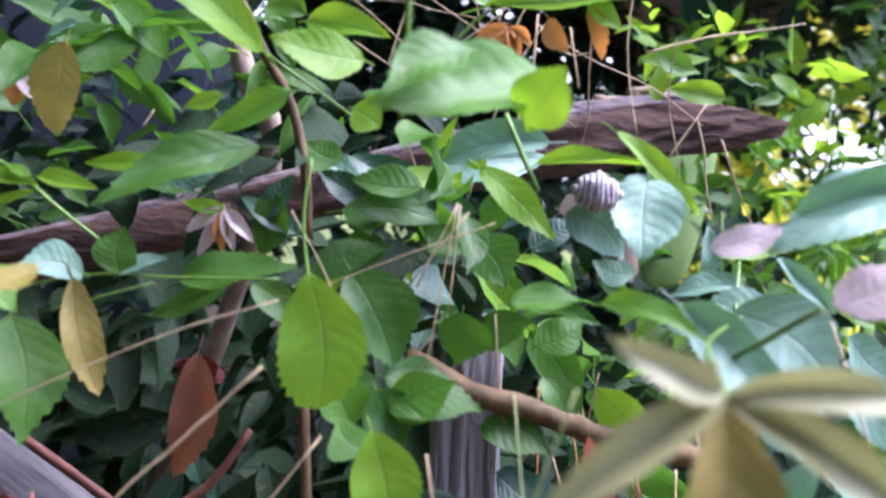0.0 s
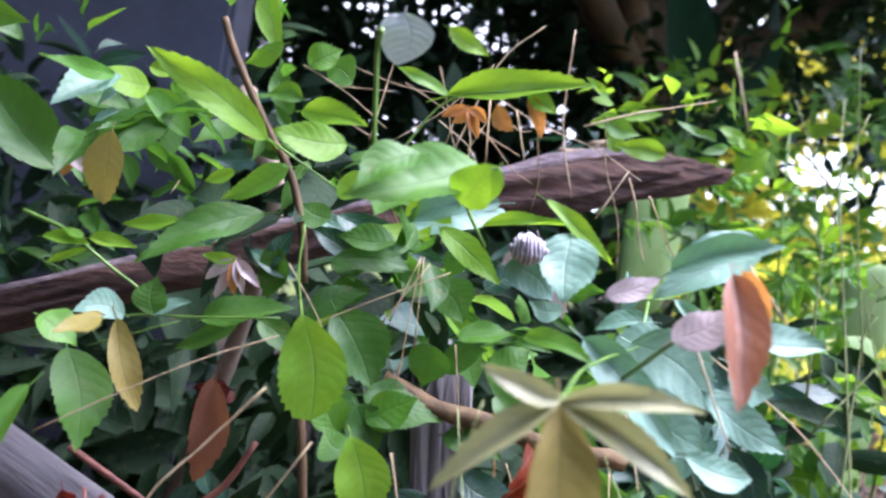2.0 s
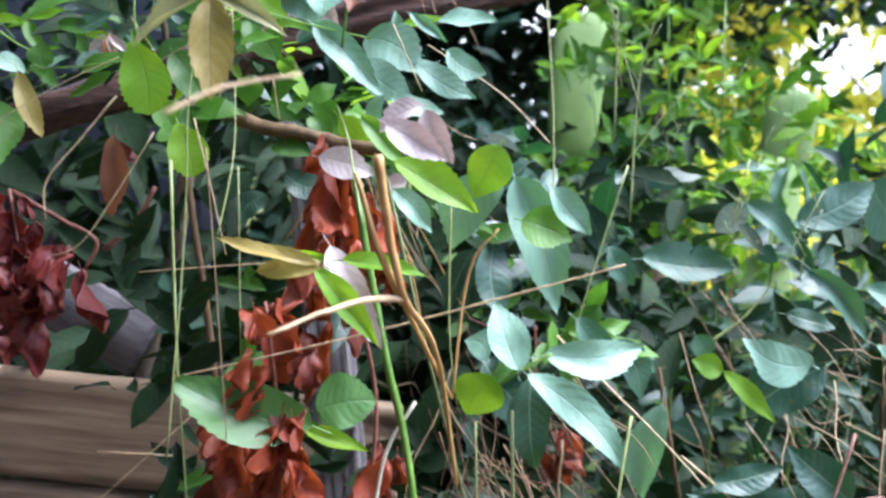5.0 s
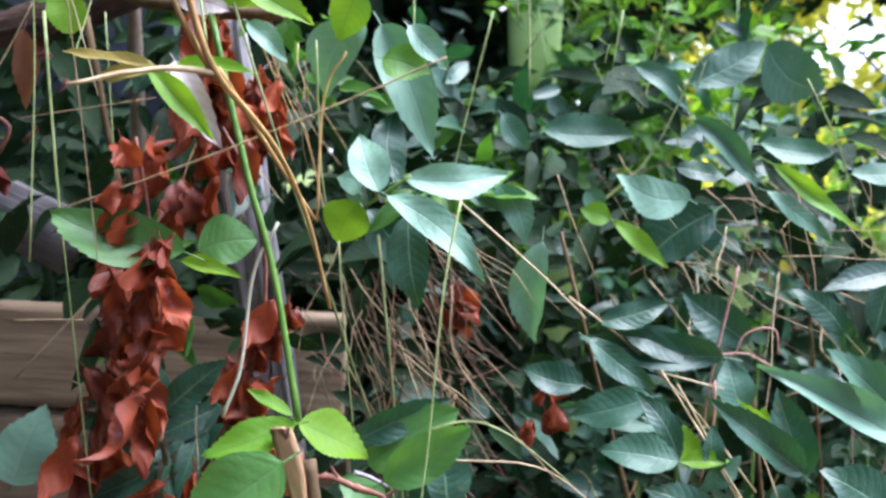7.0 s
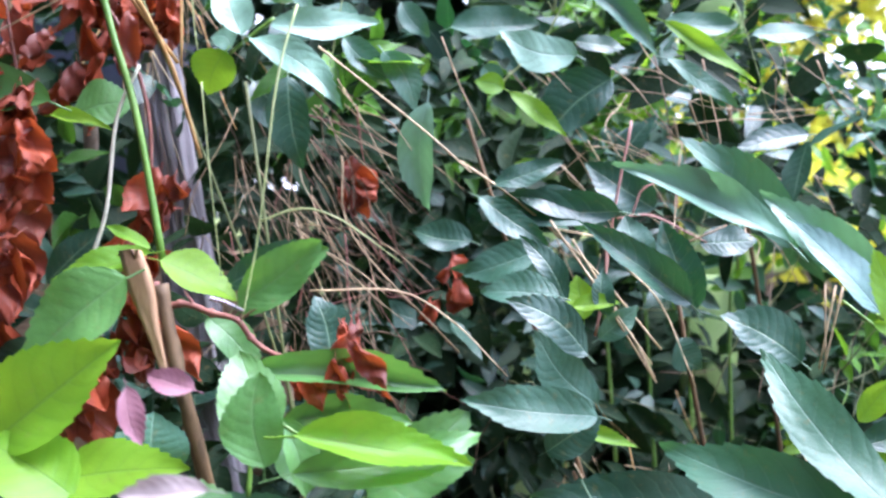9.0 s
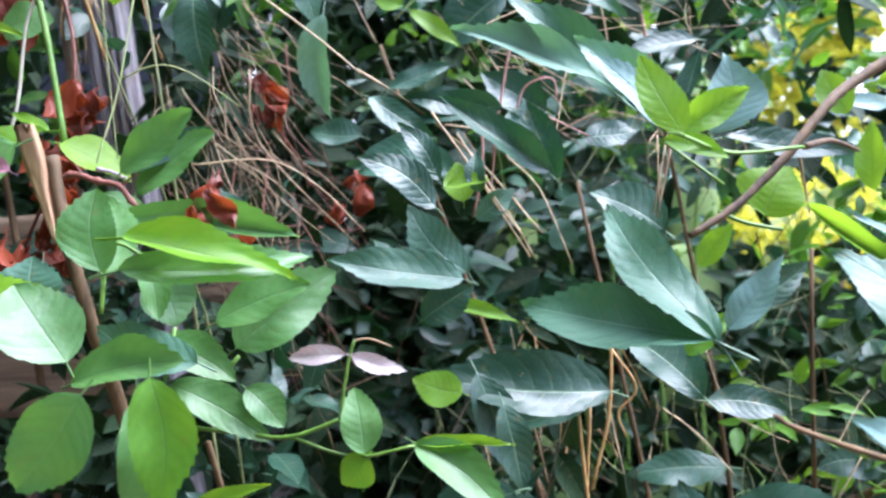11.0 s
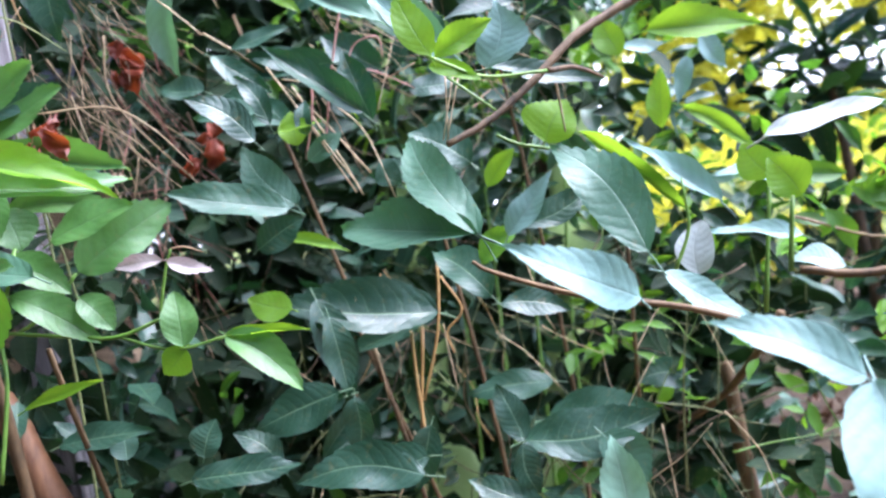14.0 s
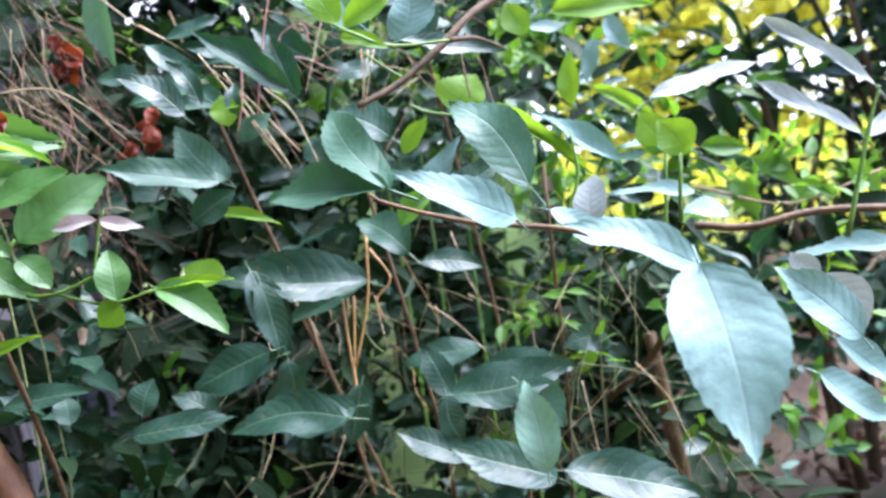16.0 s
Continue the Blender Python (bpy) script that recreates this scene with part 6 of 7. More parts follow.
leaf(laurel, "P", (0.622, 0.550, 0.789), (0.570, 0.550, 0.801), 0.029, (0.134, -0.806, 0.576))
leaf(laurel, "D", (0.626, 0.570, 0.784), (0.598, 0.570, 0.834), 0.019, (0.222, -0.967, 0.123))
leaf(laurel, "D", (0.654, 0.580, 0.773), (0.653, 0.580, 0.806), 0.016, (-0.083, -0.997, -0.003))
leaf(laurel, "Y", (0.630, 0.580, 0.781), (0.663, 0.580, 0.781), 0.015, (0.015, -0.838, 0.545))
leaf(laurel, "D", (0.708, 0.560, 0.778), (0.639, 0.530, 0.837), 0.025, (0.452, -0.889, 0.079))
leaf(laurel, "D", (0.712, 0.570, 0.774), (0.694, 0.570, 0.836), 0.029, (-0.022, -1.000, -0.006))
leaf(laurel, "S", (0.756, 0.490, 0.811), (0.672, 0.460, 0.870), 0.023, (0.423, -0.893, 0.156))
leaf(laurel, "P", (0.761, 0.500, 0.809), (0.697, 0.480, 0.876), 0.031, (0.219, -0.972, -0.083))
leaf(laurel, "D", (0.637, 0.500, 0.753), (0.594, 0.480, 0.791), 0.026, (0.533, -0.829, 0.171))
leaf(laurel, "D", (0.784, 0.600, 0.732), (0.734, 0.600, 0.769), 0.037, (0.166, -0.960, 0.224))
leaf(laurel, "D", (0.460, 0.560, 0.751), (0.451, 0.560, 0.801), 0.035, (0.349, -0.935, 0.061))
leaf(laurel, "D", (0.399, 0.600, 0.970), (0.444, 0.600, 0.926), 0.034, (0.253, -0.932, 0.260))
leaf(laurel, "D", (0.434, 0.580, 0.965), (0.441, 0.580, 0.895), 0.032, (0.253, -0.967, 0.026))
leaf(laurel, "D", (0.772, 0.660, 0.862), (0.734, 0.660, 0.899), 0.023, (0.069, -0.995, 0.071))
leaf(laurel, "D", (0.702, 0.680, 0.853), (0.649, 0.680, 0.896), 0.036, (0.072, -0.993, 0.089))
leaf(laurel, "D", (0.732, 0.660, 0.822), (0.776, 0.660, 0.822), 0.029, (0.007, -0.880, 0.474))
leaf(laurel, "P", (0.642, 0.550, 0.709), (0.561, 0.505, 0.732), 0.032, (0.534, -0.758, 0.375))
leaf(laurel, "P", (0.642, 0.570, 0.714), (0.609, 0.550, 0.767), 0.033, (0.484, -0.875, -0.025))
leaf(laurel, "D", (0.671, 0.630, 0.849), (0.560, 0.630, 0.867), 0.031, (0.034, -0.976, 0.215))
leaf(laurel, "P", (0.623, 0.620, 0.797), (0.547, 0.600, 0.820), 0.023, (0.335, -0.878, 0.342))
leaf(laurel, "Y", (0.638, 0.600, 0.771), (0.636, 0.600, 0.803), 0.025, (0.346, -0.938, 0.014))
leaf(laurel, "P", (0.627, 0.620, 0.795), (0.605, 0.620, 0.829), 0.023, (0.221, -0.965, 0.143))
leaf(laurel, "Y", (0.698, 0.580, 0.781), (0.675, 0.580, 0.827), 0.012, (0.491, -0.837, 0.243))
leaf(laurel, "Y", (0.694, 0.600, 0.789), (0.692, 0.600, 0.816), 0.022, (0.345, -0.938, 0.021))
leaf(laurel, "P", (0.684, 0.630, 0.806), (0.679, 0.630, 0.847), 0.032, (0.330, -0.943, 0.042))
leaf(laurel, "D", (0.732, 0.660, 0.616), (0.605, 0.600, 0.652), 0.053, (0.477, -0.816, 0.325))
leaf(laurel, "P", (0.795, 0.450, 0.655), (0.671, 0.530, 0.708), 0.042, (-0.252, -0.776, 0.578))
leaf(laurel, "P", (0.797, 0.450, 0.654), (0.743, 0.520, 0.760), 0.034, (-0.066, -0.847, 0.527))
leaf(laurel, "D", (0.792, 0.530, 0.618), (0.743, 0.580, 0.668), 0.033, (-0.179, -0.777, 0.603))
leaf(laurel, "D", (0.796, 0.560, 0.613), (0.848, 0.560, 0.603), 0.024, (0.099, -0.868, 0.487))
leaf(laurel, "D", (0.726, 0.670, 0.615), (0.636, 0.660, 0.599), 0.030, (0.013, -0.878, 0.478))
leaf(laurel, "D", (0.633, 0.620, 0.640), (0.659, 0.620, 0.556), 0.035, (0.393, -0.912, 0.121))
leaf(laurel, "D", (0.662, 0.570, 0.557), (0.588, 0.570, 0.533), 0.036, (-0.102, -0.941, 0.321))
leaf(laurel, "D", (0.662, 0.600, 0.554), (0.660, 0.600, 0.505), 0.025, (0.066, -0.998, -0.002))
leaf(laurel, "D", (0.608, 0.560, 0.508), (0.571, 0.560, 0.542), 0.025, (0.375, -0.826, 0.420))
leaf(laurel, "D", (0.727, 0.550, 0.507), (0.659, 0.550, 0.502), 0.034, (-0.047, -0.836, 0.547))
leaf(laurel, "D", (0.795, 0.620, 0.501), (0.901, 0.600, 0.519), 0.045, (-0.243, -0.821, 0.517))
leaf(laurel, "S", (0.868, 0.563, 0.432), (0.862, 0.563, 0.505), 0.035, (0.10, -0.97, 0.22))
leaf(laurel, "D", (0.794, 0.640, 0.498), (0.776, 0.640, 0.548), 0.027, (0.249, -0.964, 0.092))
leaf(laurel, "D", (0.795, 0.600, 0.502), (0.804, 0.600, 0.460), 0.023, (0.244, -0.968, 0.054))
leaf(laurel, "D", (0.823, 0.750, 0.537), (0.736, 0.750, 0.539), 0.034, (0.009, -0.821, 0.571))
leaf(laurel, "D", (0.958, 0.800, 0.518), (0.905, 0.800, 0.524), 0.034, (0.045, -0.908, 0.417))
leaf(laurel, "D", (0.462, 0.500, 0.551), (0.535, 0.500, 0.557), 0.022, (-0.044, -0.844, 0.535))
leaf(laurel, "D", (0.564, 0.520, 0.528), (0.575, 0.520, 0.555), 0.024, (0.159, -0.985, -0.067))
leaf(laurel, "D", (0.486, 0.550, 0.530), (0.483, 0.550, 0.556), 0.022, (0.633, -0.772, 0.056))
leaf(laurel, "D", (0.553, 0.520, 0.513), (0.639, 0.520, 0.517), 0.027, (-0.030, -0.790, 0.612))
leaf(laurel, "D", (0.610, 0.660, 0.499), (0.673, 0.660, 0.561), 0.021, (-0.111, -0.987, 0.113))
leaf(laurel, "P", (0.647, 0.600, 0.756), (0.678, 0.600, 0.777), 0.019, (0.086, -0.988, -0.127))
leaf(laurel, "D", (0.605, 0.570, 0.683), (0.645, 0.570, 0.705), 0.029, (0.003, -1.000, -0.006))
leaf(laurel, "Y", (0.615, 0.600, 0.694), (0.672, 0.600, 0.681), 0.013, (0.096, -0.895, 0.435))
leaf(laurel, "Y", (0.634, 0.550, 0.630), (0.599, 0.550, 0.643), 0.028, (0.143, -0.913, 0.382))
leaf(laurel, "D", (0.705, 0.620, 0.751), (0.721, 0.620, 0.729), 0.024, (0.147, -0.983, 0.112))
leaf(laurel, "D", (0.813, 0.700, 0.507), (0.911, 0.680, 0.509), 0.046, (-0.188, -0.873, 0.449))
leaf(laurel, "P", (0.857, 0.600, 0.502), (0.890, 0.600, 0.460), 0.037, (0.173, -0.975, 0.137))
leaf(laurel, "D", (0.876, 0.580, 0.423), (0.796, 0.560, 0.463), 0.039, (0.410, -0.814, 0.412))
leaf(laurel, "D", (0.882, 0.580, 0.428), (0.991, 0.580, 0.396), 0.044, (0.157, -0.837, 0.525))
leaf(laurel, "D", (0.719, 0.620, 0.522), (0.701, 0.620, 0.470), 0.028, (0.015, -1.000, -0.005))
leaf(laurel, "D", (0.805, 0.600, 0.447), (0.747, 0.600, 0.480), 0.029, (0.273, -0.831, 0.484))
leaf(laurel, "D", (0.732, 0.500, 0.501), (0.637, 0.500, 0.508), 0.036, (0.034, -0.874, 0.485))
leaf(laurel, "D", (0.664, 0.550, 0.562), (0.594, 0.550, 0.542), 0.038, (-0.086, -0.953, 0.291))
leaf(laurel, "D", (0.660, 0.560, 0.620), (0.670, 0.560, 0.557), 0.026, (0.438, -0.896, 0.071))

# the bough of long leaves, painted pale for sky sheen, that leans out to the eye
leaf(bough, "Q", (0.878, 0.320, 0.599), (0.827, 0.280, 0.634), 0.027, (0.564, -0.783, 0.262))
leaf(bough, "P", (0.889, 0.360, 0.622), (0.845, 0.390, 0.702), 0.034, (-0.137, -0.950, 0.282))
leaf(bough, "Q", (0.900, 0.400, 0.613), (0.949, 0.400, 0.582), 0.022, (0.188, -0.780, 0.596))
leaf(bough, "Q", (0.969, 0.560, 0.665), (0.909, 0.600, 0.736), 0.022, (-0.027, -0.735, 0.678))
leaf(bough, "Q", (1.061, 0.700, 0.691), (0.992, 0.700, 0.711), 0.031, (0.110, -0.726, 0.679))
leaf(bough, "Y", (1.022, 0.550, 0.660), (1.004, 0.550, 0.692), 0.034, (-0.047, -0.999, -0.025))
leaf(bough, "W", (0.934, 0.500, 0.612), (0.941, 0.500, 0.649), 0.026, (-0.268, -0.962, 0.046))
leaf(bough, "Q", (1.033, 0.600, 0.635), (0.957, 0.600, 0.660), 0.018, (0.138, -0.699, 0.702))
leaf(bough, "Y", (0.943, 0.620, 0.824), (1.040, 0.620, 0.823), 0.033, (0.003, -0.978, 0.208))
leaf(bough, "Y", (0.916, 0.600, 0.801), (0.904, 0.600, 0.836), 0.026, (0.035, -0.999, 0.012))
leaf(bough, "Q", (0.922, 0.620, 0.814), (0.961, 0.620, 0.814), 0.017, (0.002, -0.862, 0.507))
leaf(bough, "D", (0.815, 0.480, 0.771), (0.897, 0.500, 0.763), 0.019, (0.255, -0.896, 0.364))
leaf(bough, "Y", (0.786, 0.420, 0.765), (0.824, 0.420, 0.784), 0.019, (0.027, -0.998, -0.054))
leaf(bough, "Y", (0.786, 0.400, 0.759), (0.769, 0.400, 0.803), 0.023, (0.197, -0.977, 0.079))
leaf(bough, "Q", (0.783, 0.440, 0.771), (0.750, 0.440, 0.827), 0.022, (0.197, -0.879, 0.433))
leaf(bough, "Y", (0.779, 0.440, 0.766), (0.812, 0.440, 0.751), 0.014, (0.110, -0.963, 0.246))
leaf(bough, "Q", (0.813, 0.500, 0.778), (0.824, 0.500, 0.829), 0.037, (-0.053, -0.939, 0.341))
leaf(bough, "Y", (0.846, 0.560, 0.731), (0.867, 0.560, 0.764), 0.046, (-0.077, -0.996, 0.050))
leaf(bough, "Y", (0.875, 0.580, 0.739), (0.950, 0.580, 0.658), 0.015, (0.174, -0.971, 0.162))
leaf(bough, "Y", (0.955, 0.700, 0.757), (0.961, 0.700, 0.816), 0.024, (-0.396, -0.917, 0.043))
leaf(bough, "Y", (0.985, 0.750, 0.786), (1.058, 0.750, 0.731), 0.019, (0.089, -0.989, 0.117))
leaf(bough, "Q", (0.987, 0.700, 0.820), (0.972, 0.700, 0.775), 0.018, (-0.253, -0.880, 0.402))
leaf(bough, "Q", (1.004, 0.700, 0.840), (1.023, 0.700, 0.803), 0.022, (-0.063, -0.951, 0.302))
leaf(bough, "Q", (0.810, 0.520, 0.659), (0.847, 0.520, 0.702), 0.023, (-0.124, -0.896, 0.427))
leaf(bough, "Y", (0.799, 0.540, 0.700), (0.823, 0.540, 0.726), 0.017, (-0.090, -0.992, 0.084))
leaf(bough, "G", (0.786, 0.550, 0.644), (0.819, 0.550, 0.669), 0.022, (-0.157, -0.966, 0.204))
leaf(bough, "D", (0.818, 0.600, 0.674), (0.879, 0.600, 0.702), 0.026, (-0.101, -0.969, 0.226))
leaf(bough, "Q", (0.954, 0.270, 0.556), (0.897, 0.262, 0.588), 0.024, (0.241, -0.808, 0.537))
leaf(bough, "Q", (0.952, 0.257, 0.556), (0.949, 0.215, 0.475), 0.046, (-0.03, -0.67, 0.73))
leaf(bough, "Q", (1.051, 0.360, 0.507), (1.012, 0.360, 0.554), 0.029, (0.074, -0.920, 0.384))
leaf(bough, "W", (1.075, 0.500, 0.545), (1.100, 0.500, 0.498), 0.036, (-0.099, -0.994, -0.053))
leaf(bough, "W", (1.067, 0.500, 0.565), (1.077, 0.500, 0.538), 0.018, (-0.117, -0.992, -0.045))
# four slim blades whose sky shine is painted as white
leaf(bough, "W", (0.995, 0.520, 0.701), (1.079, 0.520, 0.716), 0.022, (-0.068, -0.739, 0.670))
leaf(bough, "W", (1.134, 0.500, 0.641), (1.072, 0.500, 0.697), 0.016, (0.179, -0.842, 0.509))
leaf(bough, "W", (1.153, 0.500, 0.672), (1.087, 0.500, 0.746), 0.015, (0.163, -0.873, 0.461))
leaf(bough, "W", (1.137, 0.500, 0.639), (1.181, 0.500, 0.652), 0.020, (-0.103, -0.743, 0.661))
leaf(bough, "Y", (1.022, 0.620, 0.687), (1.003, 0.620, 0.717), 0.033, (-0.010, -1.000, -0.006))
leaf(bough, "Y", (1.023, 0.620, 0.687), (1.038, 0.620, 0.705), 0.028, (-0.214, -0.960, 0.180))
leaf(bough, "Q", (1.043, 0.550, 0.606), (1.006, 0.550, 0.617), 0.022, (0.087, -0.808, 0.582))
leaf(bough, "Q", (1.184, 0.600, 0.564), (1.087, 0.600, 0.581), 0.023, (0.080, -0.682, 0.727))
leaf(bough, "Q", (1.084, 0.550, 0.475), (1.137, 0.550, 0.432), 0.030, (0.124, -0.875, 0.468))
leaf(bough, "Q", (1.085, 0.500, 0.501), (1.121, 0.500, 0.459), 0.022, (0.092, -0.911, 0.403))
leaf(bough, "G", (1.114, 0.800, 0.669), (1.140, 0.800, 0.620), 0.023, (0.051, -0.998, 0.027))
leaf(bough, "G", (1.180, 0.800, 0.669), (1.158, 0.800, 0.705), 0.024, (0.002, -1.000, 0.001))
leaf(bough, "G", (1.142, 0.800, 0.689), (1.188, 0.800, 0.649), 0.024, (0.026, -0.999, 0.030))
leaf(bough, "G", (1.211, 0.800, 0.644), (1.172, 0.800, 0.633), 0.024, (-0.097, -0.942, 0.320))
leaf(bough, "G", (1.237, 0.800, 0.658), (1.270, 0.800, 0.621), 0.024, (-0.015, -1.000, -0.013))
leaf(bough, "G", (1.092, 0.800, 0.711), (1.146, 0.800, 0.707), 0.024, (0.011, -0.990, 0.141))
stalk(bough, "branch", "bark", [(0.801, 0.330, 0.628), (0.811, 0.332, 0.621), (0.852, 0.334, 0.604), (0.902, 0.336, 0.591), (0.939, 0.338, 0.574), (0.964, 0.340, 0.554)], 0.0009, 0.0022)
stalk(bough, "branch", "bark", [(1.055, 0.800, 0.573), (1.016, 0.900, 0.499), (0.961, 1.000, 0.445)], 0.0044, 0.0044)
stalk(bough, "branch", "bark", [(1.031, 0.620, 0.609), (1.075, 0.613, 0.599), (1.131, 0.607, 0.602), (1.195, 0.600, 0.591)], 0.0036, 0.0036)
stalk(bough, "twig", "green", [(1.108, 0.500, 0.570), (1.137, 0.500, 0.639), (1.153, 0.500, 0.674)], 0.0021, 0.0011)
stalk(bough, "twig", "green", [(1.000, 0.620, 0.579), (1.021, 0.620, 0.687)], 0.0020, 0.0016)
stalk(bough, "twig", "tan", [(1.078, 0.800, 0.669), (1.172, 0.800, 0.633), (1.271, 0.800, 0.652)], 0.0016, 0.0012)
stalk(bough, "branch", "bark", [(0.933, 0.520, 0.820), (0.894, 0.502, 0.798), (0.873, 0.484, 0.782), (0.847, 0.466, 0.755), (0.815, 0.448, 0.728), (0.786, 0.430, 0.711)], 0.0038, 0.0021)
stalk(bough, "twig", "green", [(0.775, 0.420, 0.771), (0.790, 0.433, 0.764), (0.815, 0.447, 0.755), (0.854, 0.460, 0.756)], 0.0014, 0.0011)
stalk(bough, "twig", "bark", [(0.854, 0.460, 0.756), (0.873, 0.480, 0.761), (0.892, 0.500, 0.757)], 0.0022, 0.0011)
stalk(bough, "twig", "tan", [(0.859, 0.500, 0.768), (0.860, 0.500, 0.743), (0.861, 0.500, 0.723)], 0.0012, 0.0005)
stalk(bough, "twig", "green", [(0.812, 0.520, 0.733), (0.827, 0.520, 0.724), (0.849, 0.520, 0.717)], 0.0013, 0.0013)
stalk(bough, "twig", "green", [(0.784, 0.500, 0.776), (0.815, 0.500, 0.746)], 0.0010, 0.0010)
stalk(bough, "twig", "green", [(0.913, 0.450, 0.615), (0.925, 0.450, 0.641), (0.925, 0.450, 0.671)], 0.0014, 0.0008)
stalk(bough, "twig", "green", [(1.006, 0.550, 0.607), (1.016, 0.550, 0.661)], 0.0021, 0.0017)
stalk(bough, "twig", "straw", [(0.781, 0.520, 0.786), (0.777, 0.520, 0.737)], 0.0006, 0.0005)
stalk(bough, "twig", "straw", [(0.787, 0.520, 0.785), (0.773, 0.520, 0.736)], 0.0006, 0.0005)
stalk(bough, "twig", "straw", [(0.791, 0.520, 0.784), (0.775, 0.520, 0.733)], 0.0006, 0.0005)
leaf(bough, "S", (0.792, 0.450, 0.779), (0.737, 0.450, 0.841), 0.026, (0.038, -0.999, 0.034))

# withered red leaves
dead_leaves(dead_a, [(0.267, 0.490, 1.013), (0.274, 0.490, 0.970), (0.276, 0.490, 0.936), (0.271, 0.490, 0.899), (0.260, 0.490, 0.854), (0.249, 0.490, 0.831)], 18, 0.050)
dead_leaves(dead_b, [(0.294, 0.550, 1.117), (0.293, 0.570, 1.089), (0.278, 0.580, 1.053), (0.308, 0.580, 1.009), (0.253, 0.570, 0.993)], 20, 0.055)
dead_leaves(dead_b, [(0.327, 0.580, 0.909), (0.303, 0.580, 0.857), (0.313, 0.570, 0.790), (0.259, 0.560, 0.759), (0.218, 0.560, 0.742)], 26, 0.060)
dead_leaves(dead_b, [(0.235, 0.540, 0.940), (0.222, 0.540, 0.880), (0.205, 0.540, 0.820), (0.195, 0.540, 0.770)], 12, 0.058)
dead_leaves(dead_b, [(0.466, 0.660, 0.907), (0.470, 0.660, 0.883)], 4, 0.040)
dead_leaves(dead_c, [(0.066, 0.545, 1.078), (0.074, 0.545, 1.050), (0.063, 0.545, 1.028), (0.098, 0.545, 1.046), (0.082, 0.545, 1.015)], 22, 0.050, "X")
dead_leaves(dead_c, [(0.003, 0.600, 1.024), (0.003, 0.600, 0.991)], 5, 0.050, "X")
leaf(dead_c, "J", (0.094, 0.640, 1.135), (0.088, 0.640, 1.068), 0.024, (0.062, -0.998, -0.006))
leaf(dead_c, "X", (0.100, 0.660, 1.125), (0.056, 0.660, 1.108), 0.017, (-0.093, -0.967, 0.238))
dead_leaves(dead_b, [(0.291, 0.620, 1.055), (0.307, 0.620, 1.072), (0.325, 0.620, 1.041), (0.305, 0.620, 1.027)], 16, 0.050)
dead_leaves(dead_d, [(0.490, 0.460, 0.788), (0.501, 0.460, 0.760), (0.461, 0.460, 0.755)], 7, 0.035)
dead_leaves(dead_d, [(0.538, 0.660, 0.822), (0.529, 0.660, 0.791)], 4, 0.035)
stalk(dead_c, "twig", "redbark", [(0.022, 0.620, 1.087), (0.062, 0.620, 1.066), (0.091, 0.620, 1.050), (0.082, 0.620, 1.027)], 0.0023, 0.0016)
stalk(dead_c, "twig", "redbark", [(0.078, 0.660, 1.041), (0.104, 0.660, 1.065), (0.121, 0.660, 1.095)], 0.0027, 0.0021)
stalk(dead_c, "twig", "redbark", [(0.065, 0.545, 1.088), (0.073, 0.545, 1.043), (0.078, 0.545, 1.017)], 0.0011, 0.0008)
stalk(dead_a, "twig", "redbark", [(0.262, 0.500, 1.020), (0.269, 0.500, 0.971), (0.271, 0.500, 0.936), (0.266, 0.500, 0.898), (0.250, 0.500, 0.833)], 0.0013, 0.0010)
stalk(dead_b, "twig", "redbark", [(0.281, 0.580, 1.127), (0.285, 0.580, 1.053), (0.308, 0.580, 1.004), (0.323, 0.580, 0.935), (0.312, 0.580, 0.857), (0.268, 0.580, 0.771)], 0.0019, 0.0015)


# ---- stems that carry the plants ----
stalk(vine, "branch", "bark", [(0.20, 0.70, 0.0), (0.22, 0.68, 0.5), (0.18, 0.66, 0.9), (0.14, 0.66, 1.15)], 0.004, 0.003)
stalk(seedling, "stem", "olive", [(0.46, 0.60, 0.0), (0.44, 0.58, 0.5), (0.42, 0.53, 0.95)], 0.0012, 0.0012)
stalk(shrub, "stem", "bark", [(0.46, 0.62, 0.0), (0.47, 0.58, 0.40), (0.50, 0.44, 0.62)], 0.003, 0.002)
stalk(creeper, "stem", "olive", [(0.42, 0.64, 0.0), (0.44, 0.60, 0.6), (0.34, 0.48, 1.10)], 0.0012, 0.0010)
for x1, y1, x2, y2, z2 in ((0.70, 0.95, 0.55, 0.72, 0.95), (0.74, 0.92, 0.72, 0.74, 0.80), (0.80, 0.95, 0.92, 0.78, 0.72), (0.72, 0.98, 0.62, 0.80, 0.62), (0.82, 1.0, 0.80, 0.86, 1.0)):
    stalk(laurel, "branch", "bark", [(x1, y1, 0.0), ((x1 + x2) / 2 + 0.03, (y1 + y2) / 2, z2 * 0.5), (x2, y2, z2)], 0.0035, 0.002)
stalk(bough, "branch", "bark", [(1.05, 1.0, 0.0), (1.03, 0.98, 0.35), (1.02, 0.95, 0.52)], 0.012, 0.008)

# ---- the mass of leaves behind the front ones ----
def in_vine(rng):
    x = rng.uniform(-0.75, 0.5)
    top = 1.62 if x < 0.12 else 1.30 - 0.9 * (x - 0.12)
    deep = 0.76 if 0.0 < x < 0.36 else 0.98
    low = 1.25 if 0.0 < x < 0.33 else 1.18
    return x, rng.uniform(0.60, deep), rng.uniform(min(low, top - 0.06), top)


def in_vine_low(rng):
    return rng.uniform(0.02, 0.6), rng.uniform(0.66, 0.95), rng.uniform(0.75, 1.22)


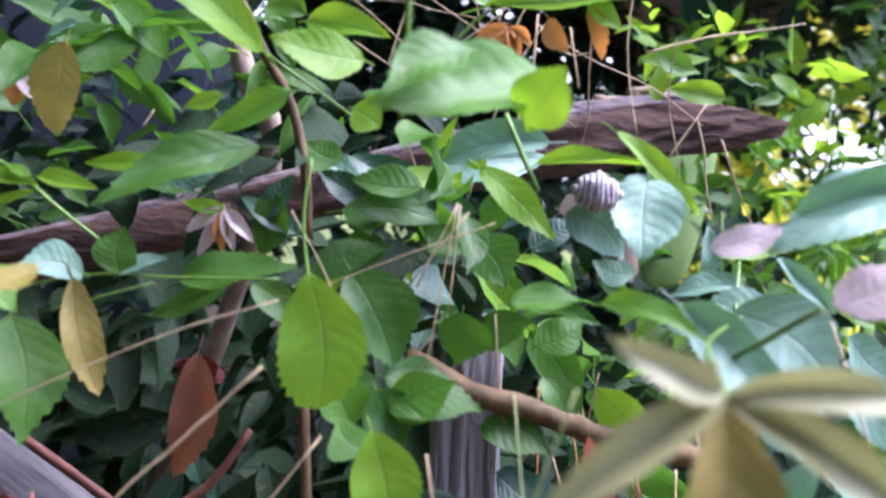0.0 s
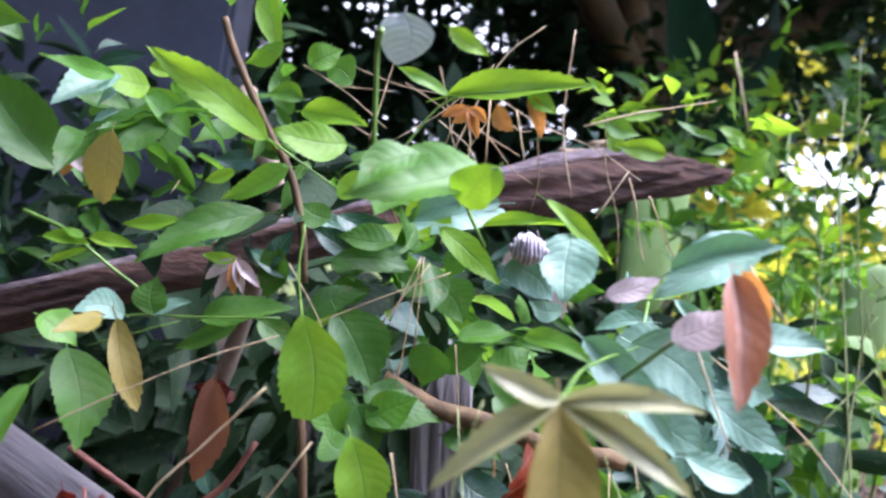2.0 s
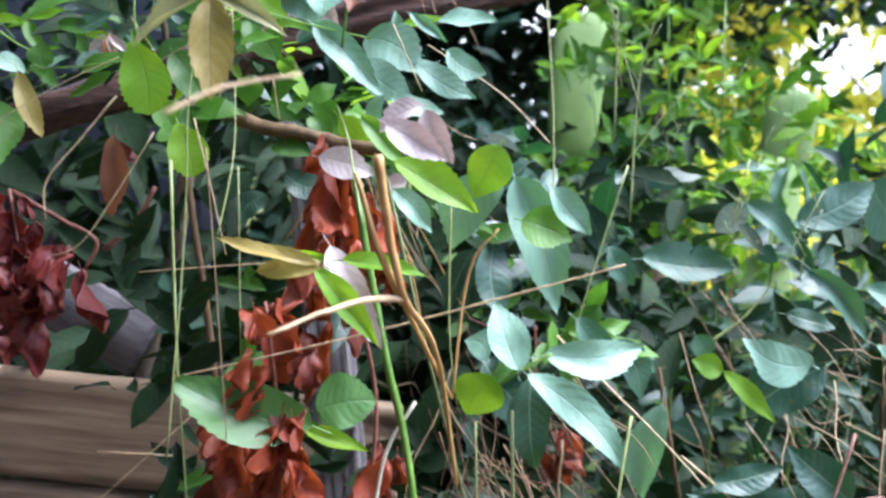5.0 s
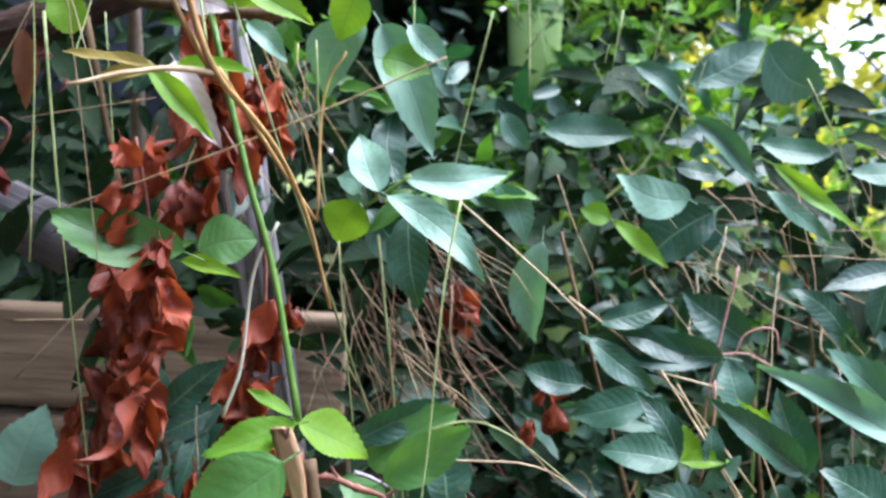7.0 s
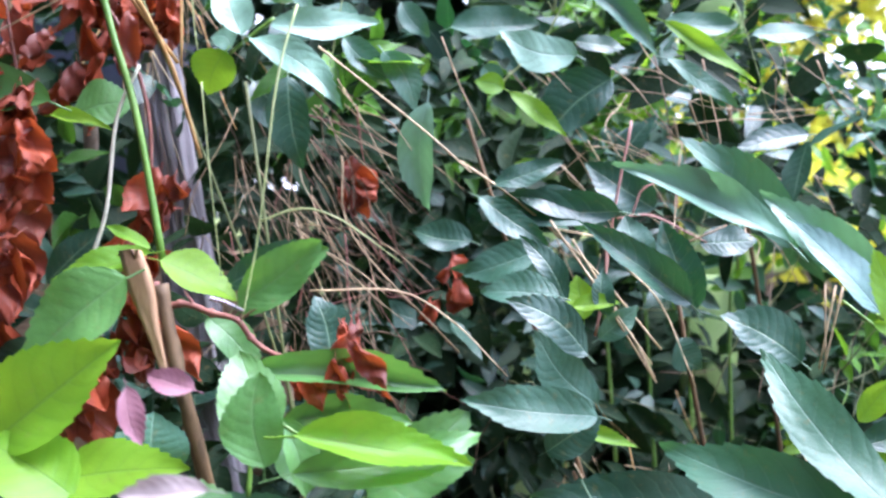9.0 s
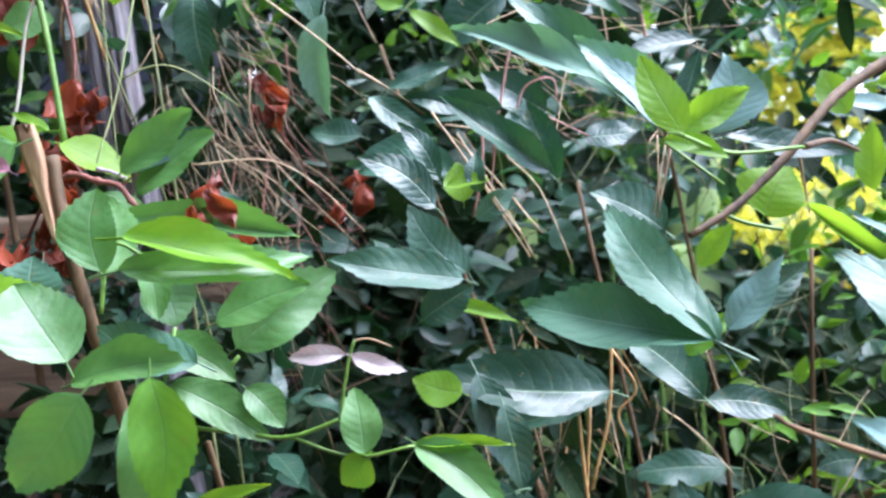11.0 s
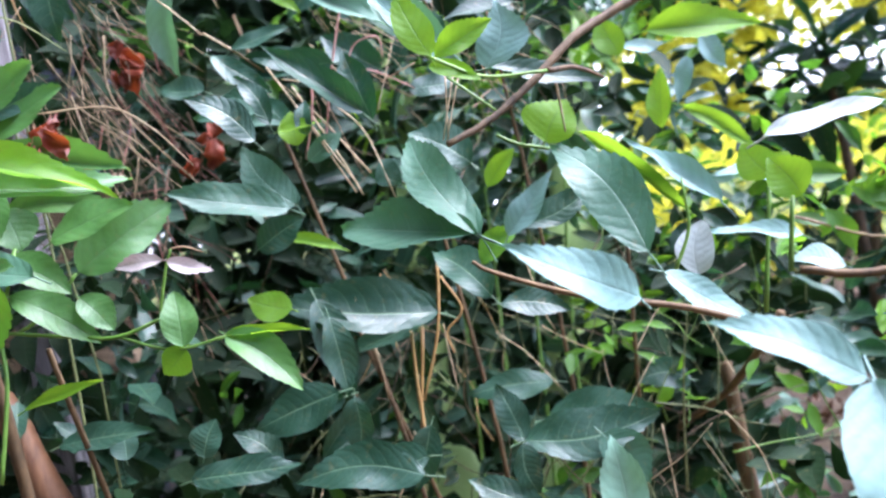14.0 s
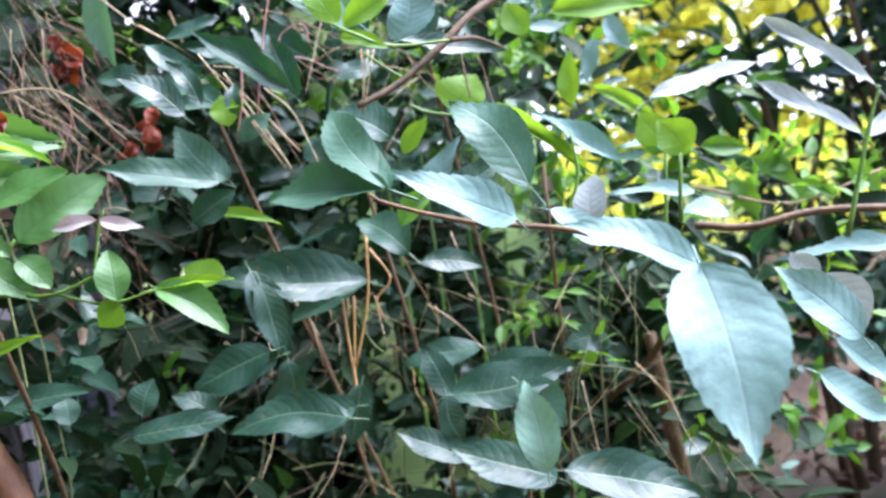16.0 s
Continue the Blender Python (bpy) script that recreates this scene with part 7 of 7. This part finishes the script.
def in_laurel(rng):
    x = rng.uniform(0.36, 1.15)
    top = 1.16 - 0.10 * abs(x - 0.6) - (1.8 * (x - 0.9) if x > 0.9 else 0)
    y, z = rng.uniform(0.70, 1.15), rng.uniform(0.08, max(top, 0.5))
    return (x, y, z) if math.hypot((x - 0.53) * 1.2, z - 0.74) > 0.13 else (x, y + 0.5, z)


def in_laurel_back(rng):
    x = rng.uniform(0.3, 1.05)
    top = 1.12 - (0.55 * (x - 0.62) if x > 0.62 else 0)
    return x, rng.uniform(1.0, 1.5), rng.uniform(0.05, max(top, 0.55))


def in_under(rng):
    return rng.uniform(0.1, 0.48), rng.uniform(0.62, 0.85), rng.uniform(0.25, 0.72)


def in_low_right(rng):
    return rng.uniform(0.95, 1.7), rng.uniform(0.95, 1.6), rng.uniform(0.25, 0.50)


def in_laurel_low(rng):
    return rng.uniform(0.40, 1.10), rng.uniform(0.78, 1.05), rng.uniform(0.15, 0.60)


def in_laurel_far(rng):
    return rng.uniform(0.62, 1.02), rng.uniform(1.15, 1.45), rng.uniform(0.75, 1.13)


def in_laurel_crown(rng):
    x = rng.uniform(0.74, 1.02)
    return x, rng.uniform(0.92, 1.10), rng.uniform(0.84, 1.16 - 0.25 * (x - 0.74))


def in_hollow(rng):
    return rng.uniform(0.44, 0.64), rng.uniform(1.05, 1.25), rng.uniform(0.45, 1.23)


def in_laurel_foot(rng):
    return rng.uniform(0.46, 0.74), rng.uniform(1.12, 1.35), rng.uniform(0.15, 0.66)


def in_bough_top(rng):
    return rng.uniform(0.92, 1.16), rng.uniform(0.84, 1.0), rng.uniform(0.69, 0.83)


def in_by_post(rng):
    return rng.uniform(0.13, 0.46), rng.uniform(0.63, 0.86), rng.uniform(0.12, 0.76)


def in_foot(rng):
    return rng.uniform(0.22, 0.44), rng.uniform(0.60, 0.70), rng.uniform(0.36, 0.74)


def in_by_plank(rng):
    return rng.uniform(0.06, 0.20), rng.uniform(0.64, 0.74), rng.uniform(0.84, 1.02)


def in_log_end(rng):
    return rng.uniform(0.36, 0.50), rng.uniform(0.86, 0.98), rng.uniform(1.36, 1.41)


def in_front_of_wall(rng):
    return rng.uniform(-0.50, 0.04), rng.uniform(0.78, 1.05), rng.uniform(1.18, 1.46)


def in_behind_bough(rng):
    return rng.uniform(0.86, 1.25), rng.uniform(0.75, 1.05), rng.uniform(0.42, 0.72)


def in_over_log(rng):
    x = rng.uniform(0.0, 0.22)
    return x, rng.uniform(0.60, 0.72), rng.uniform(1.18, 1.30)


# kinds B and H in these mixes carry shade in their colour
sprays(vine, "GHHYHB", 420, in_vine, 0.040, 101, 120, label="green leaves, most with shade painted into their colour")
sprays(vine, "BBBD", 220, in_vine_low, 0.055, 102, 0, label="green leaves, mostly painted near black for shade")
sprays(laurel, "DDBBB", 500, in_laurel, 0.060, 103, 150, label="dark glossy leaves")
sprays(laurel, "BBD", 800, in_laurel_back, 0.045, 104, 0, rows=5, label="leaves deep in the shrub, mostly painted near black for shade")
sprays(shrub, "DBB", 170, in_under, 0.05, 105, 90, label="leaves at the foot, mostly painted near black for shade")
sprays(shrub, "BBD", 520, in_by_post, 0.05, 109, 60, label="leaves by the post, mostly painted near black for shade")
sprays(shrub, "BBBD", 150, in_foot, 0.042, 114, 110, label="leaves at the foot of the post, mostly painted near black for shade")
sprays(vine, "YYG", 26, in_log_end, 0.034, 116, 26)
sprays(vine, "HBDH", 210, in_front_of_wall, 0.040, 117, 90, label="leaves before the wall, most with shade painted into their colour")
sprays(vine, "BBH", 45, in_by_plank, 0.045, 115, 60, label="leaves below the plank with shade painted into their colour")
sprays(bough, "GGGY", 170, in_behind_bough, 0.030, 110, 90, label="small bright leaves")
sprays(laurel, "PPGD", 260, in_laurel_far, 0.05, 111, 20, label="leaves at the back of the shrub")
sprays(laurel, "BDBP", 190, in_laurel_crown, 0.050, 118, 120, label="leaves high in the shrub, half of them painted near black for shade")
sprays(laurel, "BBD", 260, in_hollow, 0.055, 119, 0, rows=5, label="leaves deep in the shrub, mostly painted near black for shade")
sprays(laurel, "BBD", 190, in_laurel_foot, 0.055, 120, 0, rows=5, label="leaves deep in the shrub, mostly painted near black for shade")
sprays(bough, "HGHDB", 130, in_bough_top, 0.038, 121, 110, label="small green leaves, some with shade in their colour")
sprays(laurel, "BHB", 220, in_laurel_low, 0.034, 107, 40, label="small leaves low in the shrub, painted dark for shade")
sprays(vine, "HBB", 36, in_over_log, 0.045, 108, 60, label="green leaves, most with shade painted into their colour")
sprays(bough, "GGPD", 110, in_low_right, 0.040, 106, 60, label="small green leaves, some with shade in their colour")

# ---- loose straw ----
straws(straw, 24, ((0.37, 0.47), (0.60, 0.66), (0.86, 0.97)), (0.45, 0.0, -1.0), 201, ("tan", "twig"), radius=0.0006, spread=0.5)
straws(straw, 30, ((0.25, 0.36), (0.62, 0.70), (1.03, 1.15)), (0.25, 0.0, -1.0), 202, ("straw", "tan", "gold"))
straws(straw, 26, ((0.60, 0.85), (0.68, 0.80), (0.88, 1.02)), (0.7, 0.0, -0.6), 203, radius=0.0006, spread=0.45)
straws(straw, 40, ((0.42, 1.05), (0.72, 0.98), (0.30, 0.90)), (0.15, 0.0, -0.5), 207, ("twig", "olive", "twig"), (0.07, 0.2), 0.0005, 0.8, joined=True)
straws(laurel, 36, ((0.45, 1.05), (0.72, 0.98), (0.25, 0.85)), (0.3, 0.0, 0.5), 208, ("olive", "olive", "twig"), (0.08, 0.2), 0.0008, 0.7, "stem")
straws(straw, 46, ((0.33, 0.47), (0.64, 0.80), (0.66, 0.97)), (0.35, 0.0, -1.0), 204, ("tan", "twig", "redbark"), radius=0.0006, spread=0.5)
straws(straw, 12, ((0.12, 0.36), (0.64, 0.72), (1.24, 1.40)), (0.5, 0.0, -0.5), 205, ("tan", "straw"))
straws(straw, 14, ((0.62, 0.82), (0.70, 0.95), (0.50, 0.68)), (0.2, 0.0, -1.0), 206, ("gold", "straw"))

straws(straw, 70, ((0.22, 0.44), (0.66, 0.90), (0.60, 0.98)), (0.1, 0.0, -0.8), 209, ("twig", "tan", "twig", "twig"), (0.05, 0.14), 0.0006, 0.8, joined=True)
straws(straw, 24, ((0.36, 0.44), (0.62, 0.70), (0.84, 0.96)), (0.55, 0.0, -1.0), 213, ("tan", "twig", "straw"), (0.06, 0.15), 0.0007, 0.22)
straws(straw, 30, ((0.34, 0.46), (0.70, 0.80), (0.74, 1.00)), (0.3, 0.0, -0.8), 214, ("twig", "redbark", "twig"), (0.06, 0.18), 0.0010, 0.5, joined=True)
straws(straw, 46, ((0.58, 0.88), (0.72, 0.92), (0.84, 1.02)), (0.5, 0.0, -0.8), 215, ("tan", "straw", "twig", "tan"), (0.05, 0.13), 0.0006, 0.5, joined=True)
straws(bough, 60, ((0.85, 1.2), (0.75, 1.05), (0.40, 0.66)), (0.3, 0.0, 0.6), 210, ("olive", "green", "olive"), (0.06, 0.14), 0.0007, 0.6, "stem")
straws(straw, 110, ((0.55, 1.05), (0.66, 0.90), (0.34, 0.64)), (0.15, 0.0, -0.7), 212, ("olive", "olive", "straw", "twig"), (0.05, 0.14), 0.0005, 0.7, joined=True)

# ---- the ribbed lilac bud ----
bud = thing("ribbed_bud", "small lilac ribbed bud among the leaves", "bud", at=(0.265, 0.545, 1.231))
bm = bmesh.new()
bmesh.ops.create_uvsphere(bm, u_segments=28, v_segments=20, radius=1.0)
for v in bm.verts:
    ridge = 1 + 0.16 * math.cos(8 * math.atan2(v.co.x, v.co.z)) * (0.3 + 0.7 * math.cos(14 * v.co.x))
    v.co = Vector((v.co.x * 0.0098 * ridge, v.co.y * 0.007 * ridge, v.co.z * 0.0074 * ridge))
part("pod", bm, "lilac", bud)

# ---- prickly pear beyond the log ----
cactus = thing("prickly_pear", "pale green prickly pear with flat oval pads", "cactus", at=(0.55, 1.52, 0.0))


def pad(at, size, turn):
    bm = bmesh.new()
    bmesh.ops.create_uvsphere(bm, u_segments=20, v_segments=14, radius=1.0)
    for v in bm.verts:
        round_, square = math.hypot(v.co.x, v.co.z), (v.co.x**4 + v.co.z**4) ** 0.25
        full = round_ / square if square > 1e-6 else 1.0
        v.co = Vector((v.co.x * full * size[0] * (1 + 0.10 * v.co.z), v.co.y * 0.016, v.co.z * full * size[1] * 0.94))
    ob = part("pad", bm, "pad", cactus)
    ob.matrix_basis = pose(at[0] - 0.55, at[1] - 1.52, at[2], *turn)


for at, size, turn in (((0.535, 1.50, 1.32), (0.050, 0.135), (6, 2, 10)), ((0.57, 1.53, 1.04), (0.052, 0.13), (4, -8, -12)), ((0.55, 1.53, 0.80), (0.055, 0.15), (0, 5, 8)),
                       ((0.94, 1.60, 1.252), (0.047, 0.085), (4, 6, -14)), ((0.92, 1.58, 1.10), (0.045, 0.11), (0, -4, 10)), ((0.90, 1.60, 0.90), (0.05, 0.13), (0, 6, -6)),
                       ((0.55, 1.52, 0.52), (0.06, 0.17), (0, 0, 20)), ((0.58, 1.52, 0.2), (0.07, 0.2), (0, 0, 0)), ((0.87, 1.58, 0.67), (0.055, 0.14), (0, 4, 0)),
                       ((0.82, 1.57, 0.43), (0.06, 0.16), (0, 16, 0)), ((0.72, 1.55, 0.2), (0.08, 0.18), (0, 24, 0))):
    pad(at, size, turn)

# ---- bright weed beyond the broken end of the log ----
weed = thing("tall_weed", "loose bright green weed beyond the broken log", "weed", at=(0.75, 1.28, 0.0))


def in_weed(rng):
    while True:
        x, y, z = rng.uniform(0.44, 1.15), rng.uniform(1.18, 1.42), rng.uniform(1.00, 1.46)
        if z < 1.46 - 0.7 * abs(x - 0.62):
            return x, y, z


def in_weed_back(rng):
    while True:
        x, y, z = rng.uniform(0.60, 1.14), rng.uniform(1.9, 2.3), rng.uniform(1.0, 1.80)
        if noise.noise(Vector((x * 4, y * 4, z * 4))) > -0.08:
            return x, y, z


for x, tip in ((0.58, (0.54, 1.28, 1.30)), (0.66, (0.64, 1.24, 1.46)), (0.72, (0.74, 1.30, 1.42)), (0.78, (0.84, 1.26, 1.32)), (0.84, (0.95, 1.32, 1.22))):
    stalk(weed, "stem", "green", [(x, 1.30, 0.0), (x + 0.02, 1.29, 0.7), tip], 0.004, 0.0015)
sprays(weed, "YGGH", 560, in_weed, 0.042, 112, 290, label="bright green leaves, some with shade in their colour")

back_weed = thing("tall_weed", "tall leafy green weed standing behind the cactus", "weed", at=(0.88, 2.1, 0.0))
for x, tip in ((0.75, (0.70, 2.05, 1.70)), (0.86, (0.84, 2.12, 1.75)), (0.95, (1.02, 2.08, 1.65)), (1.0, (1.12, 2.15, 1.5))):
    stalk(back_weed, "stem", "green", [(x, 2.1, 0.0), (x + 0.02, 2.1, 0.9), tip], 0.005, 0.002)
sprays(back_weed, "GHYGG", 760, in_weed_back, 0.06, 113, 120, label="green leaves, some with shade in their colour")

# ---- rosette plant at the edge of the bank ----
rosette = thing("rosette_plant", "broad dark green rosette of long leaves", "plant", at=(1.60, 2.05, 0.0))
stalk(rosette, "stem", "bark", [(1.60, 2.05, 0.05), (1.58, 2.05, 0.6), (1.56, 2.03, 1.15)], 0.015, 0.010)
rng = random.Random(31)
for i in range(22):
    a = i * 2.4
    d = Vector((math.cos(a), 0.6 * math.sin(a), rng.uniform(-0.25, 0.75))).normalized()
    p = Vector((1.56, 2.03, 1.12 + rng.uniform(-0.10, 0.08)))
    leaf(rosette, "D", p, p + d * rng.uniform(0.18, 0.27), rng.uniform(0.045, 0.06), (0, -0.5, 0.9))

# ---- trees behind: trunk, limbs, crown ----
tree = thing("shade_tree", "dark broadleaved tree with low spreading crown", "tree", at=(0.9, 3.6, 0.4))
stalk(tree, "trunk", "bark", [(0.9, 3.6, 0.2), (0.95, 3.55, 1.2), (0.85, 3.5, 2.2), (0.9, 3.4, 3.4)], 0.16, 0.10)
for end in ((3.0, 3.4, 2.9), (-1.2, 3.2, 3.0), (-0.4, 0.4, 3.4), (-2.2, -2.0, 3.4), (2.4, 4.6, 3.6), (0.2, 4.8, 3.6), (-1.6, 2.4, 3.5)):
    stalk(tree, "limb", "bark", [(0.88, 3.5, 2.0), tuple((a + b) / 2 + (0.25 if i == 2 else 0) for i, (a, b) in enumerate(zip((0.88, 3.5, 2.0), end))), end], 0.07, 0.025)


def in_crown(rng):
    while True:
        x, y = rng.uniform(-2.2, 3.4), rng.uniform(2.9, 4.6)
        low = 1.5 if x < 0.9 else min(2.35, 1.64 + 0.36 * (x - 0.9)) + 0.1 * (y - 3)
        z = low + rng.random() ** 1.5 * 2.6
        if noise.noise(Vector((x * 2.1, y * 2.1, z * 2.1))) > (-0.22 if x < 0.8 else 0.02):
            return x, y, z


def in_skirt(rng):
    while True:
        x, y = rng.uniform(-2.2, 2.6), rng.uniform(3.0, 4.4)
        low = 1.35 if x < 0.9 else min(2.35, 1.64 + 0.36 * (x - 0.9)) + 0.1 * (y - 3)
        z = low + rng.random() * 1.1
        if x < 0.95 or noise.noise(Vector((x * 3.0, y * 3.0, z * 3.0))) > 0.04:
            return x, y, z


def in_far_side(rng):
    return rng.uniform(-1.6, 0.75), rng.uniform(3.2, 4.2), rng.uniform(1.3, 2.5)


def in_unseen_roof(rng):
    """The crown's overhang, mostly unseen and added to block light: over the fence and the bank, open above the path
    and the shrubs.
    """
    while True:
        x, y = rng.uniform(-4.0, 2.7), rng.uniform(-1.8, 5.0)
        z = rng.uniform(2.5, 4.3)
        if x < 0.35 or y > 1.5:
            return x, y, z


def in_thicket(rng):
    x = rng.uniform(-1.8, 0.85)
    return x, rng.uniform(1.75, 2.9), rng.random() ** 0.8 * (1.55 if x < 0.2 else 1.45)


def in_behind_fence(rng):
    return rng.uniform(-1.6, 0.35), rng.uniform(0.97, 1.6), rng.random() * 1.22


def in_backing(rng):
    x = rng.uniform(0.1, 1.15)
    return x, rng.uniform(1.55, 2.1), rng.random() * (1.20 if x < 0.75 else 0.74)


def in_edge(rng):
    """Bushes at the foot of the bank, with gaps that let the sunlit grass show."""
    while True:
        x, y, z = rng.uniform(1.30, 3.2), rng.uniform(1.75, 2.6), 0.42 + rng.random() * 2.0
        open_part = 0.85 < z < 1.25 and x < 1.8
        if z < 0.62 or noise.noise(Vector((x * 3.3, y * 3.3, z * 3.3))) > (0.24 if open_part else 0.0):
            return x, y, z


def in_sunny(rng):
    while True:
        x, y, z = rng.uniform(1.5, 5.8), rng.uniform(6.7, 7.5), rng.uniform(1.3, 4.0)
        gap = 2.75 < x < 4.3 and 2.2 < z < 2.7
        if not gap and z < 3.3 + 0.3 * (x - 1.5) and noise.noise(Vector((x * 1.9, y, z * 1.9))) > (-0.16 if x > 2.75 and z > 2.1 else -0.5):
            return x, y, z


# the crown's shade is put into its near-black leaf colour
sprays(tree, "B", 8600, in_crown, 0.115, 301, 0, "crown", rows=4, aim=(0, 0, 1), label="dense leaves painted near black for shade")
sprays(tree, "B", 5200, in_skirt, 0.11, 309, 0, "crown", rows=4, aim=(0, 0, 1), label="dense leaves painted near black for shade")
sprays(tree, "B", 3000, in_far_side, 0.12, 310, 0, "crown", rows=4, aim=(0, -0.4, 0.8), label="dense leaves painted near black for shade")
# added overhead leaves, mostly out of view, that hold back sun and sky
sprays(tree, "B", 9200, in_unseen_roof, 0.22, 302, 0, "crown", rows=4, aim=(0, 0, 1), label="dense leaves painted near black for shade")
thicket = thing("thicket", "bushes between the fence and the bank, mostly painted near black for shade", "bushes", at=(-0.3, 2.3, 0.0))
# near-black leaves stand in for the darkness behind fence and shrubs
sprays(thicket, "BBBD", 3400, in_thicket, 0.10, 303, 0, rows=4, label="leaves mostly painted near black for shade")
sprays(thicket, "B", 3400, in_behind_fence, 0.09, 306, 0, rows=4, label="leaves mostly painted near black for shade")
sprays(thicket, "B", 4200, in_backing, 0.10, 307, 0, rows=4, label="leaves mostly painted near black for shade")
def bush_branches(owner, roots, tips, seed):
    rng = random.Random(seed)
    for _ in range(9):
        a = Vector([rng.uniform(*r) for r in roots])
        b = Vector([rng.uniform(*r) for r in tips])
        mid = (a + b) / 2 + Vector((rng.uniform(-0.1, 0.1), 0, 0.1))
        stalk(owner, "branch", "bark", [a, mid, b], 0.02, 0.006)


sunny = thing("sunlit_bush", "yellow-green bush in full sun on the bank", "bush", at=(2.6, 7.1, 1.5))
# the sunshine on this bush is largely painted into kind Z
sprays(sunny, "Z", 12000, in_sunny, 0.15, 308, 0, rows=4, label="yellow-green leaves with sunlight put into their colour")
bush_branches(sunny, ((2.2, 4.8), (6.9, 7.3), (1.4, 1.5)), ((1.8, 5.6), (6.8, 7.4), (2.0, 3.4)), 41)
hedge = thing("bank_bush", "loose green bush at the foot of the bank", "bush", at=(1.9, 2.6, 0.0))
# near-black leaves among the green ones put shade into the bush
sprays(hedge, "BBBDH", 8600, in_edge, 0.075, 304, 0, rows=4, label="green leaves, some with shade in their colour")
bush_branches(hedge, ((1.5, 2.9), (2.0, 2.5), (-0.02, 0.0)), ((1.4, 3.1), (1.9, 2.5), (1.0, 2.0)), 42)
big_leaf = thing("broad_leaf_plant", "large dark upright banana-like leaf", "plant", at=(0.75, 2.5, 0.0))
stalk(big_leaf, "stem", "green", [(0.80, 2.5, 0.0), (0.80, 2.5, 0.9), (0.79, 2.5, 1.68)], 0.02, 0.012)
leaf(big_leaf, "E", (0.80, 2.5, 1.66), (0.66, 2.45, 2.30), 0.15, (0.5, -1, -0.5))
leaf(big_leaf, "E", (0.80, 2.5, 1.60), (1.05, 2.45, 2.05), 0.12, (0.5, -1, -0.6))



def on_bank(rng):
    x, y = rng.uniform(1.0, 5.5), rng.uniform(4.2, 6.8)
    return x, y, height_at(x, y) + 0.02


meadow = thing("bank_weeds", "low sunlit weeds and grass on the bank", "weeds", at=(3.0, 5.5, 1.2))
sprays(meadow, "ZZG", 3600, on_bank, 0.13, 311, 0, rows=4, aim=(0, -0.6, 0.5), droop=-0.8, label="yellow-green weeds, most with sunlight put into their colour")


def litter_at(rng):
    x, y = rng.uniform(-0.4, 3.0), rng.uniform(0.2, 4.0)
    return x, y, height_at(x, y) + 0.012


litter = thing("leaf_litter", "brown fallen leaves on the soil", "leaf litter", at=(0.9, 1.3, 0.0))
sprays(litter, "N", 4200, litter_at, 0.06, 305, 0, "fallen_leaves", rows=4, aim=(0, 0, 1), droop=0.0, label="brown fallen leaves")

stake = thing("garden_stake", "short brown broken stake among the low leaves", "stake", at=(0.39, 0.6, 0.4))
stalk(stake, "shaft", "stake", [(0.345, 0.60, 0.590), (0.372, 0.60, 0.53), (0.43, 0.61, 0.38), (0.52, 0.64, 0.0)], 0.012, 0.015)


def splinter():
    """A flat length of split wood with a jagged top."""
    rng = random.Random(9)
    bm = bmesh.new()
    rows, cols = 14, 5
    a, b = Vector((-0.010, 0.0, 0.040)), Vector((0.010, 0.004, -0.048))
    sheet = []
    for side in (-1, 1):
        grid = []
        for i in range(rows + 1):
            p = a.lerp(b, i / rows)
            line = []
            for j in range(cols):
                u = j / (cols - 1) - 0.5
                w = 0.0105 + 0.0035 * math.sin(math.pi * min(1.0, i / 8)) - 0.0085 * max(0.0, (i - 6) / (rows - 6))
                jag = rng.uniform(-0.004, 0.002) - 0.020 * abs(u + 0.1) if i == 0 and side < 0 else 0.0
                if i == 0 and side > 0:
                    jag = sheet[0][0][j].co.z - p.z
                line.append(bm.verts.new(p + Vector((u * w, side * 0.0025 + rng.uniform(-0.0006, 0.0006), jag))))
            grid.append(line)
        sheet.append(grid)
    for k, grid in enumerate(sheet):
        for i in range(rows):
            for j in range(cols - 1):
                q = (grid[i][j], grid[i + 1][j], grid[i + 1][j + 1], grid[i][j + 1])
                bm.faces.new(q if k == 0 else q[::-1])
    front, back = sheet
    for i in range(rows):
        bm.faces.new((front[i][0], back[i][0], back[i + 1][0], front[i + 1][0]))
        bm.faces.new((front[i][-1], front[i + 1][-1], back[i + 1][-1], back[i][-1]))
    for j in range(cols - 1):
        bm.faces.new((front[0][j], front[0][j + 1], back[0][j + 1], back[0][j]))
        bm.faces.new((front[-1][j], back[-1][j], back[-1][j + 1], front[-1][j + 1]))
    ob = part("shaft", bm, "cutwood", stick)
    ob.location = (0.0, 0.0, 0.0)
    stalk(stick, "stem", "bark", [(0.386, 0.463, 0.812), (0.391, 0.463, 0.775), (0.400, 0.47, 0.715), (0.405, 0.54, 0.52), (0.42, 0.62, 0.0)], 0.0042, 0.005)
    return ob


splinter()
